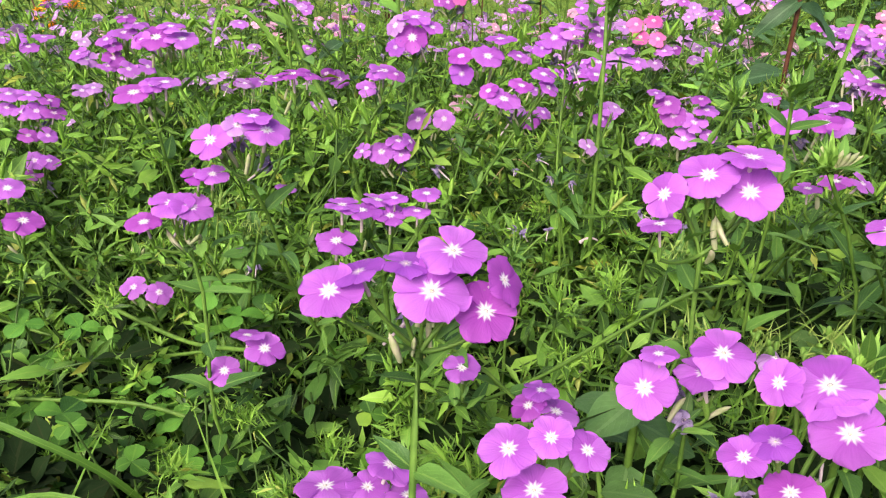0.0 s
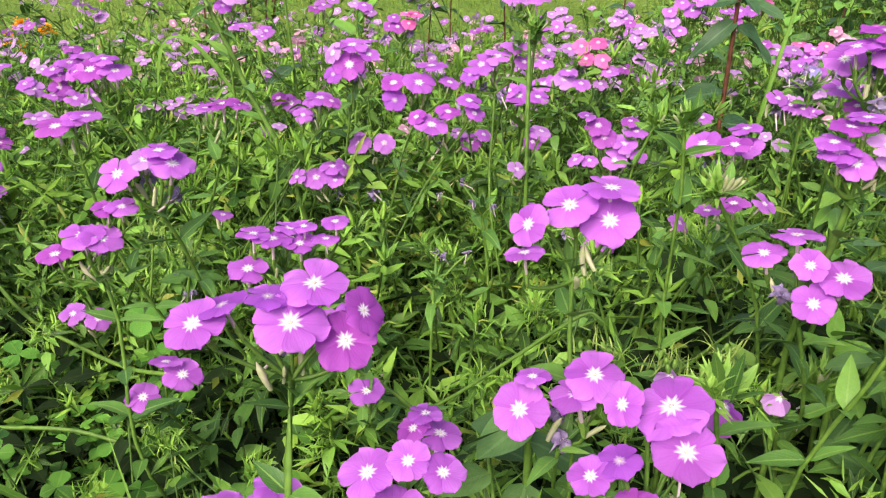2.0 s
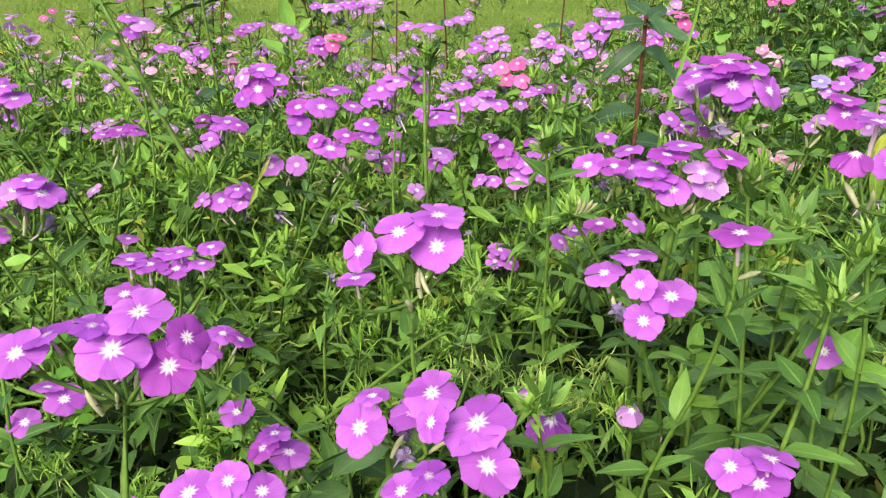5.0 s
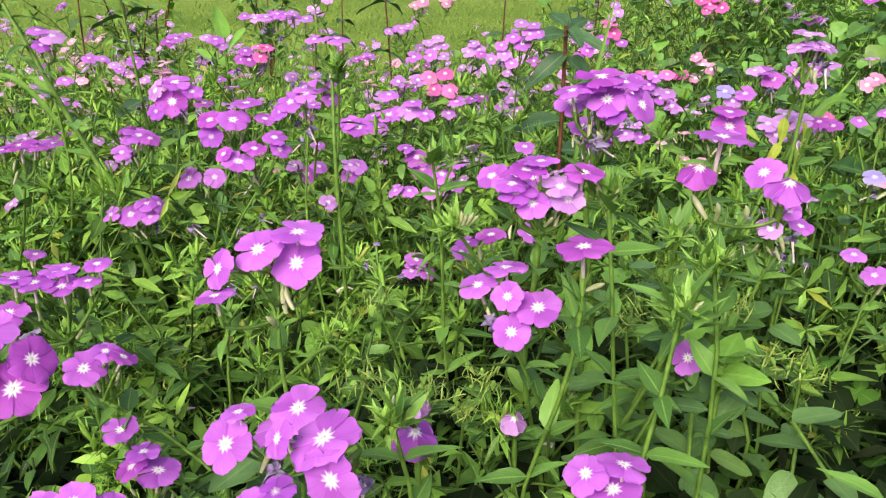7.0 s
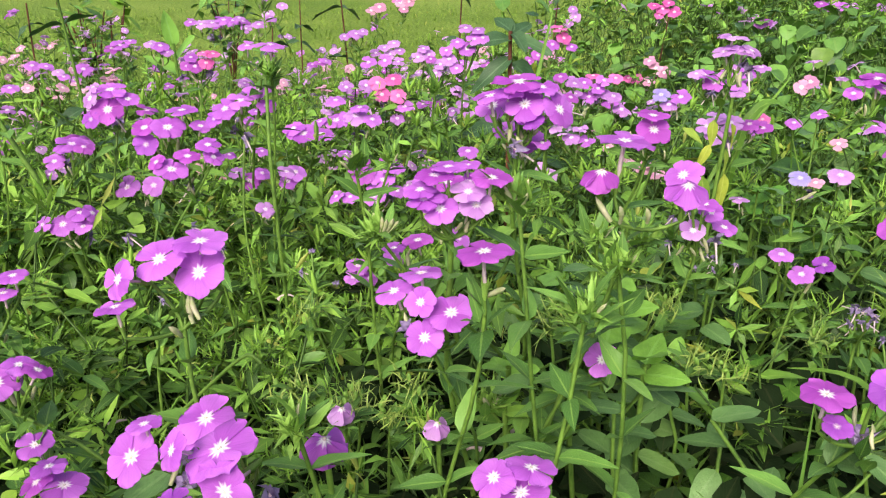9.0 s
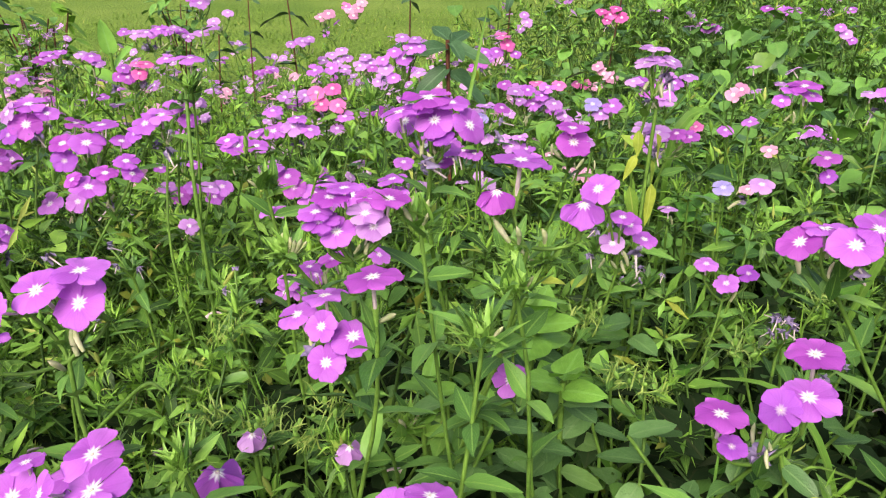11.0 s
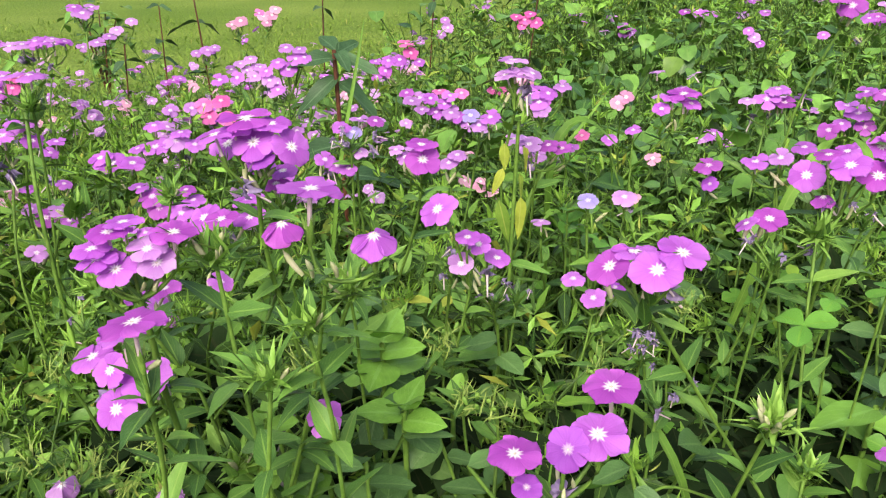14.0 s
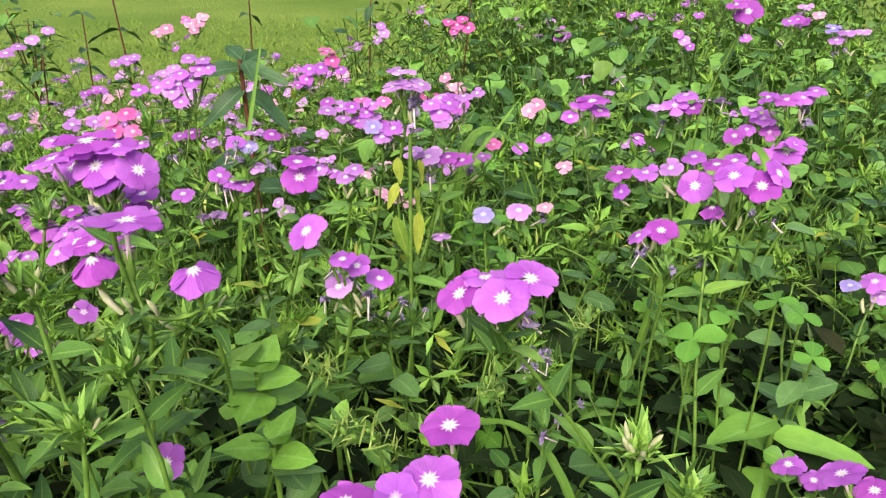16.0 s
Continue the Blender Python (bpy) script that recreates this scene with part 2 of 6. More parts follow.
OUTLINES = {
    "lance": lambda s: np.sin(np.pi * np.clip(s, 0, 1) ** 0.62) ** 0.9,
    "ovate": lambda s: np.sin(np.pi * np.clip(s, 0, 1) ** 0.72) ** 0.6,
    "blade": lambda s: np.minimum(1.0, 6 * s + 0.35) * (1 - s ** 2.5),
    "heart": lambda s: np.sin(np.pi * np.clip(s, 0, 1) ** 1.35) ** 0.55,
}


def leaf(length, width, shape="lance", fold=0.25, curl=0.4, rows=4, wave=0.0, twist=0.0):
    """A leaf from the origin along +y, its upper face up; fold lifts the edges, curl bends the tip down."""
    s = np.linspace(0, 1, rows + 1)
    half = np.maximum(OUTLINES[shape](s), 0.04) * width / 2
    a = -curl * s
    dy, dz = np.cos(a), np.sin(a)
    y = np.concatenate([[0], np.cumsum((dy[1:] + dy[:-1]) / 2)]) * length / rows
    z = np.concatenate([[0], np.cumsum((dz[1:] + dz[:-1]) / 2)]) * length / rows
    v = np.zeros((rows + 1, 3, 3))
    for k, side in enumerate((-1, 0, 1)):
        tw = twist * s
        ripple = wave * width * np.sin(s * 9 + k * 2.1) * abs(side)
        v[:, k, 0] = side * half * np.cos(tw)
        v[:, k, 1] = y
        v[:, k, 2] = z + abs(side) * half * fold + side * half * np.sin(tw) + ripple
    i = np.arange(rows)[:, None] * 3 + np.arange(2)[None, :]
    q = np.stack([i, i + 1, i + 4, i + 3], -1).reshape(-1, 4)
    uv = np.stack(np.broadcast_arrays(np.array([0, 0.5, 1.0])[None, :], s[:, None]), -1).reshape(-1, 2)
    return v.reshape(-1, 3), q, uv


def spike(length, width, curl=0.0):
    """A narrow pointed bract of one bent quad."""
    v = np.array([(0, 0, 0), (width / 2, length * 0.4, 0), (0, length * math.cos(curl), -length * math.sin(curl)), (-width / 2, length * 0.4, 0)])
    return v, np.array([[0, 1, 2, 3]]), np.array([(0.5, 0), (0.8, 0.4), (0.5, 1), (0.2, 0.4)])


def tube(points, radii, sides=5):
    p = np.asarray(points, float)
    r = np.broadcast_to(np.asarray(radii, float), (len(p),))
    d = np.gradient(p, axis=0)
    d /= np.linalg.norm(d, axis=1)[:, None] + 1e-12
    ref = np.where(np.abs(d[:, 2:3]) < 0.9, np.array([[0, 0, 1.0]]), np.array([[1.0, 0, 0]]))
    a = np.cross(d, ref)
    a /= np.linalg.norm(a, axis=1)[:, None]
    c = np.cross(d, a)
    ang = np.linspace(0, 2 * np.pi, sides, endpoint=False)
    v = p[:, None] + r[:, None, None] * (a[:, None] * np.cos(ang)[None, :, None] + c[:, None] * np.sin(ang)[None, :, None])
    i = np.arange(len(p) - 1)[:, None] * sides
    j = np.arange(sides)[None, :]
    k = (j + 1) % sides
    q = np.stack([i + j, i + k, i + k + sides, i + j + sides], -1).reshape(-1, 4)
    uv = np.stack(np.broadcast_arrays(ang[None, :] / 6.283, np.linspace(0, 1, len(p))[:, None]), -1).reshape(-1, 2)
    return v.reshape(-1, 3), q, uv


def moved(g, m=None, at=(0, 0, 0)):
    v, q, uv = g
    return (v if m is None else v @ np.asarray(m).T) + np.asarray(at), q, uv


def part(name, data, parent, m=None, label=""):
    ob = new(name, data)
    ob.parent = parent
    if m is not None:
        ob.matrix_basis = m
    return tagged(ob, label)


def place(at, rot=None, scale=1.0):
    m = Matrix.Translation(Vector(at))
    if rot is not None:
        m = m @ Matrix([list(r) for r in rot]).to_4x4()
    return m @ Matrix.Diagonal((scale, scale, scale, 1))


def crooked(line, amount=0.005):
    """A stem that wavers a little between its two ends."""
    s = np.linspace(0, 1, len(line))
    p, q = rng.uniform(0, 6.28, 2)
    sway = np.sin(np.pi * s) * amount
    return line + np.stack([sway * np.sin(7 * s + p), sway * np.sin(6 * s + q), 0 * s], -1)


def rooted(name, x, y, label, category, group=""):
    ob = new(name)
    ob.location = (x, y, 0.01)
    return tagged(ob, label, category, group)


def bezier(a, b, c, n):
    s = np.linspace(0, 1, n)[:, None]
    return (1 - s) ** 2 * np.asarray(a) + 2 * s * (1 - s) * np.asarray(b) + s * s * np.asarray(c)


# ---- ground, bed and lawn ----
def sheet(name, xs, ys, height, mat):
    g = Geo()
    X, Y = np.meshgrid(xs, ys, indexing="ij")
    Z = height(X, Y)
    v = np.stack([X, Y, Z], -1).reshape(-1, 3)
    i = np.arange(len(xs) - 1)[:, None] * len(ys) + np.arange(len(ys) - 1)[None, :]
    q = np.stack([i, i + len(ys), i + len(ys) + 1, i + 1], -1).reshape(-1, 4)
    g.add(v, q, v[:, :2])
    return new(name, g.mesh(name, [mat]))


def far_edge(x):
    """The line where the bed ends and the lawn begins."""
    return np.interp(x, [-2.0, -0.8, -0.3, 0.0, 0.5, 0.9, 1.3, 1.9, 2.2, 2.6], [1.2, 1.42, 1.62, 1.72, 1.74, 1.9, 2.3, 2.55, 2.45, 1.9]) + 0.04 * np.sin(x * 9)


tagged(sheet("ground", np.linspace(-60, 60, 13), np.linspace(-40, 80, 13), lambda x, y: 0 * x, lawn),
       "green mown lawn behind the flower bed", "lawn", kind="structure")
def in_bed(x, y):
    return (y < far_edge(x)) & (y > -0.72 + 0.1 * (x - 0.4) ** 4 / 2 + 0.05 * np.sin(x * 5)) & (x > -1.75 + 0.25 * (y - 0.4) ** 2 + 0.05 * np.sin(y * 6)) & (x < 2.6 - 0.08 * (y - 0.8) ** 2 + 0.05 * np.sin(y * 5))


tagged(sheet("flower_bed_soil", np.linspace(-2.0, 2.9, 99), np.linspace(-1.0, 3.0, 81),
             lambda x, y: np.where(in_bed(x, y), 0.018, -0.03) + 0.006 * np.sin(x * 31) * np.sin(y * 27), soil),
       "dark damp soil of the flower bed", "soil", kind="structure")


# ---- phlox: flowers, buds, leaves ----
def petal_geo(seed, coarse=False):
    """One of five petals, throat at the origin, along +y, in the plane of the flower; radius 1."""
    r = np.random.default_rng(seed)
    s = np.array([0, 0.3, 0.66, 0.88, 1.0] if coarse else [0, 0.14, 0.35, 0.6, 0.76, 0.88, 0.96, 1.0])
    rows, cols = len(s), 5 if coarse else 7
    w = np.interp(s, [0, 0.14, 0.35, 0.6, 0.76, 0.88, 0.96, 1.0], [0.05, 0.13, 0.31, 0.48, 0.50, 0.405, 0.25, 0.10]) * r.uniform(0.92, 1.06)
    u = np.linspace(-1, 1, cols)
    notch, slant, point = r.uniform(0.0, 0.04), r.uniform(-0.06, 0.06), r.uniform(-0.02, 0.07)
    v = np.zeros((rows, cols, 3))
    lift, droop, cup, roll_up = r.uniform(0.0, 0.14), r.uniform(0.0, 0.2), r.uniform(-0.16, 0.1), r.uniform(-0.08, 0.08)
    ripple = 0.012 * np.sin(u * r.uniform(5, 9) + r.uniform(0, 6))
    for i in range(rows):
        rim = s[i] ** 5
        y = 0.03 + 0.97 * s[i] + rim * (-0.03 * u ** 4 + slant * u - notch * np.exp(-(u / 0.3) ** 2) + point * (1 - np.abs(u)) + ripple)
        v[i, :, 0] = u * w[i] + 0.03 * slant * s[i]
        v[i, :, 1] = y
        v[i, :, 2] = (lift * s[i] - droop * s[i] ** 3 + cup * u ** 2 * w[i] + 0.05 * np.sin(3.2 * u + 4 * s[i] + seed) * s[i]
                      + 0.03 * u * s[i] + roll_up * u * s[i] ** 2 - 0.016 * np.exp(-(u / 0.25) ** 2) * s[i])
    i = np.arange(rows - 1)[:, None] * cols + np.arange(cols - 1)[None, :]
    q = np.stack([i, i + 1, i + cols + 1, i + cols], -1).reshape(-1, 4)
    uv = np.stack(np.broadcast_arrays((u / 2 + 0.5)[None, :], s[:, None]), -1).reshape(-1, 2)
    return v.reshape(-1, 3), q, uv


def throat_geo():
    g = Geo()
    ring = [(0, 0, 0.02), (0, 0, 0.01), (0, 0, -0.3), (0, 0, -0.8), (0, 0, -1.2)]
    g.add(*tube(ring, [0.045, 0.075, 0.07, 0.075, 0.085], 7), 1)
    g.add(*tube([(0, 0, -0.06), (0, 0, 0.0), (0, 0, 0.03)], [0.05, 0.04, 0.002], 6), 0)
    return g


def calyx_geo(seed):
    r = np.random.default_rng(seed)
    g = Geo()
    g.add(*tube([(0, 0, -1.85), (0, 0, -1.7), (0, 0, -1.4), (0, 0, -1.15)], [0.04, 0.10, 0.12, 0.10], 6))
    for k in range(5):
        a = k * 1.2566 + r.uniform(-0.2, 0.2)
        g.add(*moved(leaf(0.75, 0.13, "lance", 0.3, -0.5, 3), turn(0, 0, a) @ turn(r.uniform(0.7, 1.3)), np.array((0, 0, -1.5)) + turn(0, 0, a) @ np.array((0, 0.07, 0))))
    return g


PETALS = {c: [Geo().add(*petal_geo(s)).mesh("petal", [m]) for s in range(9)] for c, m in PETAL.items()}
THROATS = throat_geo().mesh("flower", [THROAT, TUBE])
CALYXES = [calyx_geo(s).mesh("calyx", [SEPAL]) for s in range(3)]
SMALL_EYE = {c: PETAL[c] for c in PETAL}
SMALL_EYE["m"] = petal_material("petal_magenta_small", (0.435, 0.115, 0.575), (0.525, 0.19, 0.68), (0.82, 0.68, 0.85), 0.22)
SMALL_EYE["e"] = petal_material("petal_deep_magenta_small", (0.37, 0.07, 0.45), (0.45, 0.125, 0.54), (0.78, 0.60, 0.80), 0.22)
SMALL_EYE["l"] = petal_material("petal_lilac_small", (0.47, 0.20, 0.60), (0.57, 0.31, 0.69), (0.82, 0.72, 0.86), 0.22)
WHOLE = {}
for c, m in SMALL_EYE.items():
    WHOLE[c] = []
    for s in range(5):
        g = throat_geo()
        for k in range(5):
            v, q, uv = moved(petal_geo(s * 5 + k, True), turn(0, 0, k * 1.2566) @ turn(0.16 * ((k * s + s) % 3) - 0.22, 0.06, 0))
            g.add(v, q, uv, 2)
        WHOLE[c].append(g.mesh("flower", [THROAT, TUBE, m]))


def bud_geo(seed):
    r = np.random.default_rng(seed)
    g = Geo()
    s = np.linspace(0, 1, 6)
    rad = np.interp(s, [0, 0.2, 0.6, 0.85, 1], [0.5, 0.6, 0.75, 0.55, 0.05]) * 0.0021
    g.add(*tube(np.stack([0.001 * np.sin(s * 3), 0 * s, s * r.uniform(0.011, 0.016)], -1), rad, 6))
    return g


BUDS = [bud_geo(s).mesh("bud", [BUD]) for s in range(3)]


def spent_geo(seed):
    r = np.random.default_rng(seed)
    g = Geo()
    for k in range(6):
        g.add(*moved(leaf(r.uniform(0.005, 0.009), r.uniform(0.003, 0.005), "ovate", 0.9, r.uniform(0.5, 2.5), 4, 0.2, r.uniform(-2, 2)),
                     turn(r.uniform(-0.6, 1.3), r.uniform(-0.5, 0.5), k * 1.05)))
    g.add(*tube([(0, 0, -0.012), (0, 0, -0.004), (0, 0, 0.001)], [0.0005, 0.0006, 0.0009], 5), 1)
    return g


SPENTS = [spent_geo(s).mesh("spent_flower", [SPENT, TUBE]) for s in range(4)]


def leaf_meshes(name, count, mat, length, width, shape, rows=6, fold=0.3, curl=0.6, wave=0.03):
    made = []
    for k in range(count):
        r = np.random.default_rng(k + 90)
        made.append(Geo().add(*leaf(length * r.uniform(0.8, 1.15), width * r.uniform(0.85, 1.15), shape, fold * r.uniform(0.5, 1.5),
                                    curl * r.uniform(-0.3, 1.6), rows, wave, r.uniform(-0.4, 0.4))).mesh(name, [mat]))
    return made


PHLOX_LEAVES = leaf_meshes("leaf", 8, PHLOX_LEAF, 0.029, 0.0098, "lance")
SMALL_LEAVES = leaf_meshes("leaf", 6, PHLOX_LEAF, 0.016, 0.0044, "lance", 5)
BROAD_LEAVES = leaf_meshes("leaf", 6, BROAD_LEAF, 0.036, 0.021, "ovate", 7, 0.2, 0.5, 0.02)
BRIGHT_LEAVES = leaf_meshes("leaf", 5, BRIGHT_LEAF, 0.036, 0.019, "ovate", 7, 0.25, 0.5, 0.03)
WIDE_LEAVES = leaf_meshes("leaf", 5, BRIGHT_LEAF, 0.038, 0.030, "lance", 8, 0.12, 0.6, 0.03)
DARK_LEAVES = leaf_meshes("leaf", 4, DARK_LEAF, 0.085, 0.031, "ovate", 9, 0.35, 1.0, 0.09)
YELLOW_LEAVES = leaf_meshes("leaf", 4, YELLOW_LEAF, 0.05, 0.0145, "lance", 8, 0.3, 0.35, 0.06)


def leaf_pose(at, azimuth, rise, scale=1.0, roll=0.0):
    return place(at, turn(0, 0, azimuth) @ turn(rise, 0, 0) @ turn(0, roll, 0), scale)


def star(g, r, at, lean, rows, leaves, spikes, slot=2):
    """A shoot tip: small leaves in a star round a ruff of old, spiky calyces."""
    for k in range(leaves):
        n = leaf(r.uniform(0.011, 0.021), r.uniform(0.0032, 0.0058), "lance", r.uniform(0.2, 0.5), r.uniform(-0.5, 1.3), rows, 0.02, r.uniform(-0.5, 0.5))
        g.add(*moved(n, lean @ turn(0, 0, k * 2.4 + r.uniform(-0.4, 0.4)) @ turn(r.uniform(-0.35, 0.9), 0, 0) @ turn(0, r.uniform(-0.4, 0.4), 0),
                     at - lean @ np.array((0, 0, r.uniform(0, 0.010)))))
    for k in range(spikes):
        n = spike(r.uniform(0.008, 0.014), r.uniform(0.0010, 0.0019), r.uniform(-0.5, 0.7))
        g.add(*moved(n, lean @ turn(0, 0, r.uniform(0, 6.28)) @ turn(r.uniform(0.1, 1.4), 0, 0) @ turn(0, r.uniform(-1, 1), 0), at + (r.normal(0, 0.004), r.normal(0, 0.004), r.uniform(-0.004, 0.007))), slot)


def phlox_shoot(seed, rows=4):
    """A crooked leafy stem 0.25 m high with side branches, each ending in a star of leaves."""
    r = np.random.default_rng(seed)
    g = Geo()
    h = r.uniform(0.22, 0.27)
    line = bezier((0, 0, 0), (r.normal(0, 0.05), r.normal(0, 0.05), h * 0.6), (r.normal(0, 0.05), r.normal(0, 0.05), h), 8)
    g.add(*tube(line, np.linspace(0.0010, 0.0007, 8), 4), 1)
    a = r.uniform(0, 6)
    up = lambda f: line[int(f * 7)] + (line[min(7, int(f * 7) + 1)] - line[int(f * 7)]) * (f * 7 % 1)
    for hgt in np.linspace(0.36 if rows > 3 else 0.5, 0.94, 6 if rows > 3 else 5):
        a += 1.57 + r.uniform(-0.5, 0.5)
        for side in (0, 3.14):
            size = r.uniform(0.017, 0.033) * (1.15 - 0.35 * hgt)
            n = leaf(size, size * r.uniform(0.26, 0.42), "lance", r.uniform(0.05, 0.45), r.uniform(-0.2, 1.2), min(rows, 4), 0.04, r.uniform(-0.5, 0.5))
            g.add(*moved(n, turn(0, 0, a + side + r.uniform(-0.4, 0.4)) @ turn(r.uniform(-0.5, 0.7), 0, 0) @ turn(0, r.uniform(-0.5, 0.5), 0), up(hgt)))
    fine = rows > 3
    if fine and r.random() < 0.4:
        for k in range(16):
            n = leaf(r.uniform(0.009, 0.016), 0.0010, "blade", 0.1, r.uniform(-2.6, 2.8), 3, 0, r.uniform(-1, 1))
            g.add(*moved(n, turn(0, 0, r.uniform(0, 6.28)) @ turn(r.uniform(-0.3, 1.4), 0, 0), line[-1] + (r.normal(0, 0.004), r.normal(0, 0.004), r.uniform(-0.006, 0.004))), 2)
    star(g, r, line[-1], turn(r.normal(0, 0.3), r.normal(0, 0.3), r.uniform(0, 6)), 2, 8 if fine else 6, int(r.integers(14, 26)) * (seed % 3 != 0) if fine else int(r.integers(4, 10)))
    for k in range(int(r.integers(1, 4)) if fine else int(rows > 2)):
        start = up(r.uniform(0.6, 0.86))
        z = r.uniform(0, 6.28)
        out = r.uniform(0.014, 0.036)
        end = start + (math.cos(z) * out, math.sin(z) * out, r.uniform(0.012, 0.04))
        g.add(*tube(bezier(start, start * 0.4 + end * 0.6 + (0, 0, -0.006), end, 4), 0.0006, 3), 1)
        star(g, r, end, turn(r.normal(0, 0.5), r.normal(0, 0.5), z), 2, 6 if fine else 5, int(r.integers(6, 16)) * (k % 2), 3 + k)
    for k in range(int(r.integers(0, 3))):
        top = line[-1] + (r.normal(0, 0.004), r.normal(0, 0.004), r.uniform(0.008, 0.014))
        g.add(*tube([line[-1], line[-1] * 0.4 + top * 0.6, top], [0.0010, 0.0017, 0.0004], 5), 2)
    return g


SHOOT_MATS = [PHLOX_MASS, STEM_SHADED, TIP_MASS, TIP_MASS, TIP_MASS, TIP_MASS]
FAR_LEAVES = [phlox_shoot(s, 3).mesh("leaves", SHOOT_MATS) for s in range(80, 85)]
CROWNS = []


def aimed(at, along, normal, scale=1.0):
    """A leaf whose length runs along one way and whose upper face looks another."""
    y = Vector(along).normalized()
    x = y.cross(Vector(normal)).normalized()
    z = x.cross(y)
    return place(at, Matrix((x, y, z)).transposed(), scale)


TONES = "mmmmmel"
tones = np.random.default_rng(23)


def phlox(near, *flowers, base=None, far=False):
    """A flowering stem. Each flower: place, width in mm, the way it faces (azimuth from north, elevation) and its colour."""
    pts = np.array([f[:3] for f in flowers])
    tops = []
    for x, y, z, mm, az, el, c in flowers:
        a, e = radians(az), radians(el)
        tops.append((np.array((math.sin(a) * math.cos(e), math.cos(a) * math.cos(e), math.sin(e))), mm / 2000))
    low = np.array([p - nrm * r * 1.8 for p, (nrm, r) in zip(pts, tops)])
    crown = low.mean(0)
    crown[2] = min(low[:, 2].min() - 0.004, crown[2] - 0.006)
    foot = crown * (1, 1, 0) + (rng.normal(0, 0.045), rng.normal(0.035, 0.035), 0.01)
    if base:
        foot = np.array((*base, 0.01))
    CROWNS.append(crown)
    plant = new("phlox_plant")
    plant.location = foot
    colours = [f[6].lower() for f in flowers]
    main = max(set(colours), key=colours.count)
    count = "single" if len(flowers) == 1 else "small cluster of" if len(flowers) < 4 else "full cluster of"
    tagged(plant, f"green phlox stem with a {count} {WORDS[main]} flower{'s' if len(flowers) > 1 else ''}", "flower", "phlox in the bed")
    g = Geo()
    knee = (foot + crown) / 2 + (rng.normal(0, 0.04), rng.normal(0, 0.04), 0.03)
    line = crooked(bezier(foot, knee, crown, 14), 0.003 if far else 0.011) - foot
    g.add(*tube(line, np.linspace(0.0017, 0.0013, 14) if near and len(flowers) > 6 else np.linspace(0.0011, 0.0009, 14), 6))
    for p, (nrm, r) in zip(pts, tops):
        end = p - nrm * r * 1.75 - foot
        mid = (crown - foot) * 0.45 + end * 0.55 - nrm * r * 0.5
        g.add(*tube(bezier(crown - foot, mid, end, 5), np.linspace(0.0009, 0.0007, 5), 5))
    part("stem", g.mesh("stem", [STEM]), plant)
    for (x, y, z, mm, az, el, c), (nrm, r) in zip(flowers, tops):
        spin, droop, c = rng.uniform(0, 6.28), c.isupper(), c.lower()
        if c == "m":
            c = TONES[int(tones.integers(len(TONES)))] if y > 0.55 else "mmme"[int(tones.integers(4))]
        m = place(np.array((x, y, z)) - foot, facing(nrm, spin), r * 0.96)
        if near:
            bloom = part("flower", THROATS, plant, m)
            for k in range(5):
                tilt = turn(0, 0, k * 1.2566 + rng.uniform(-0.04, 0.04)) @ turn(rng.uniform(-0.11, 0.04) - 0.62 * droop, rng.uniform(0.01, 0.06), 0)
                part("petal", PETALS[c][int(rng.integers(9))], bloom, place((0, 0, 0.004 * k), tilt, rng.uniform(0.92, 1.07)))
        else:
            part("flower", WHOLE[c][int(rng.integers(5))], plant, m)
        if not far:
            part("calyx", CALYXES[int(rng.integers(3))], plant, m)
    if far:
        part("leaves", FAR_LEAVES[int(rng.integers(5))], plant, place((0, 0, 0), None, float(crown[2]) / 0.25))
        return
    for k in range(int(rng.integers(2, 5)) if len(flowers) > 1 else 1):
        nrm = Vector((rng.normal(0, 0.5), rng.normal(0, 0.5), 1)).normalized()
        at = crown - foot + np.array((rng.normal(0, 0.005), rng.normal(0, 0.005), rng.uniform(0.0, 0.008)))
        part("bud", BUDS[int(rng.integers(3))], plant, place(at, facing(nrm), rng.uniform(0.5, 0.85)))
    if len(flowers) > 3:
        for k in range(int(rng.integers(0, 3))):
            at = crown - foot + np.array((rng.normal(0, 0.008), rng.normal(0, 0.008), rng.uniform(0.002, 0.014)))
            part("spent_flower", SPENTS[int(rng.integers(4))], plant, place(at, turn(rng.uniform(-1, 1), rng.uniform(-1, 1), rng.uniform(0, 6))))
    leafy(plant, line, near)


def leafy(plant, line, near, top=True):
    """Leaf pairs up a stem, and a ruff of small ones under the flowers."""
    heights = np.linspace(0.5, 0.95, 6 if near else 2) + rng.uniform(-0.03, 0.03)
    for j, hgt in enumerate(heights):
        f = hgt * (len(line) - 1)
        at = line[int(f)] + (line[min(int(f) + 1, len(line) - 1)] - line[int(f)]) * (f % 1)
        a = rng.uniform(0, 6.28) if j == 0 else a + 1.57 + rng.uniform(-0.4, 0.4)
        for side in (0, 3.14):
            part("leaf", PHLOX_LEAVES[int(rng.integers(8))], plant,
                 leaf_pose(at, a + side + rng.uniform(-0.3, 0.3), rng.uniform(0.0, 0.8), rng.uniform(0.75, 1.15) * (1.05 - 0.3 * hgt), rng.uniform(-0.4, 0.4)))
    if top:
        for k in range(6 if near else 3):
            at = line[-1] + np.array((rng.normal(0, 0.003), rng.normal(0, 0.003), rng.uniform(-0.008, 0.004)))
            part("leaf", SMALL_LEAVES[int(rng.integers(6))], plant, leaf_pose(at, rng.uniform(0, 6.28), rng.uniform(0.3, 1.2), rng.uniform(0.7, 1.2)))


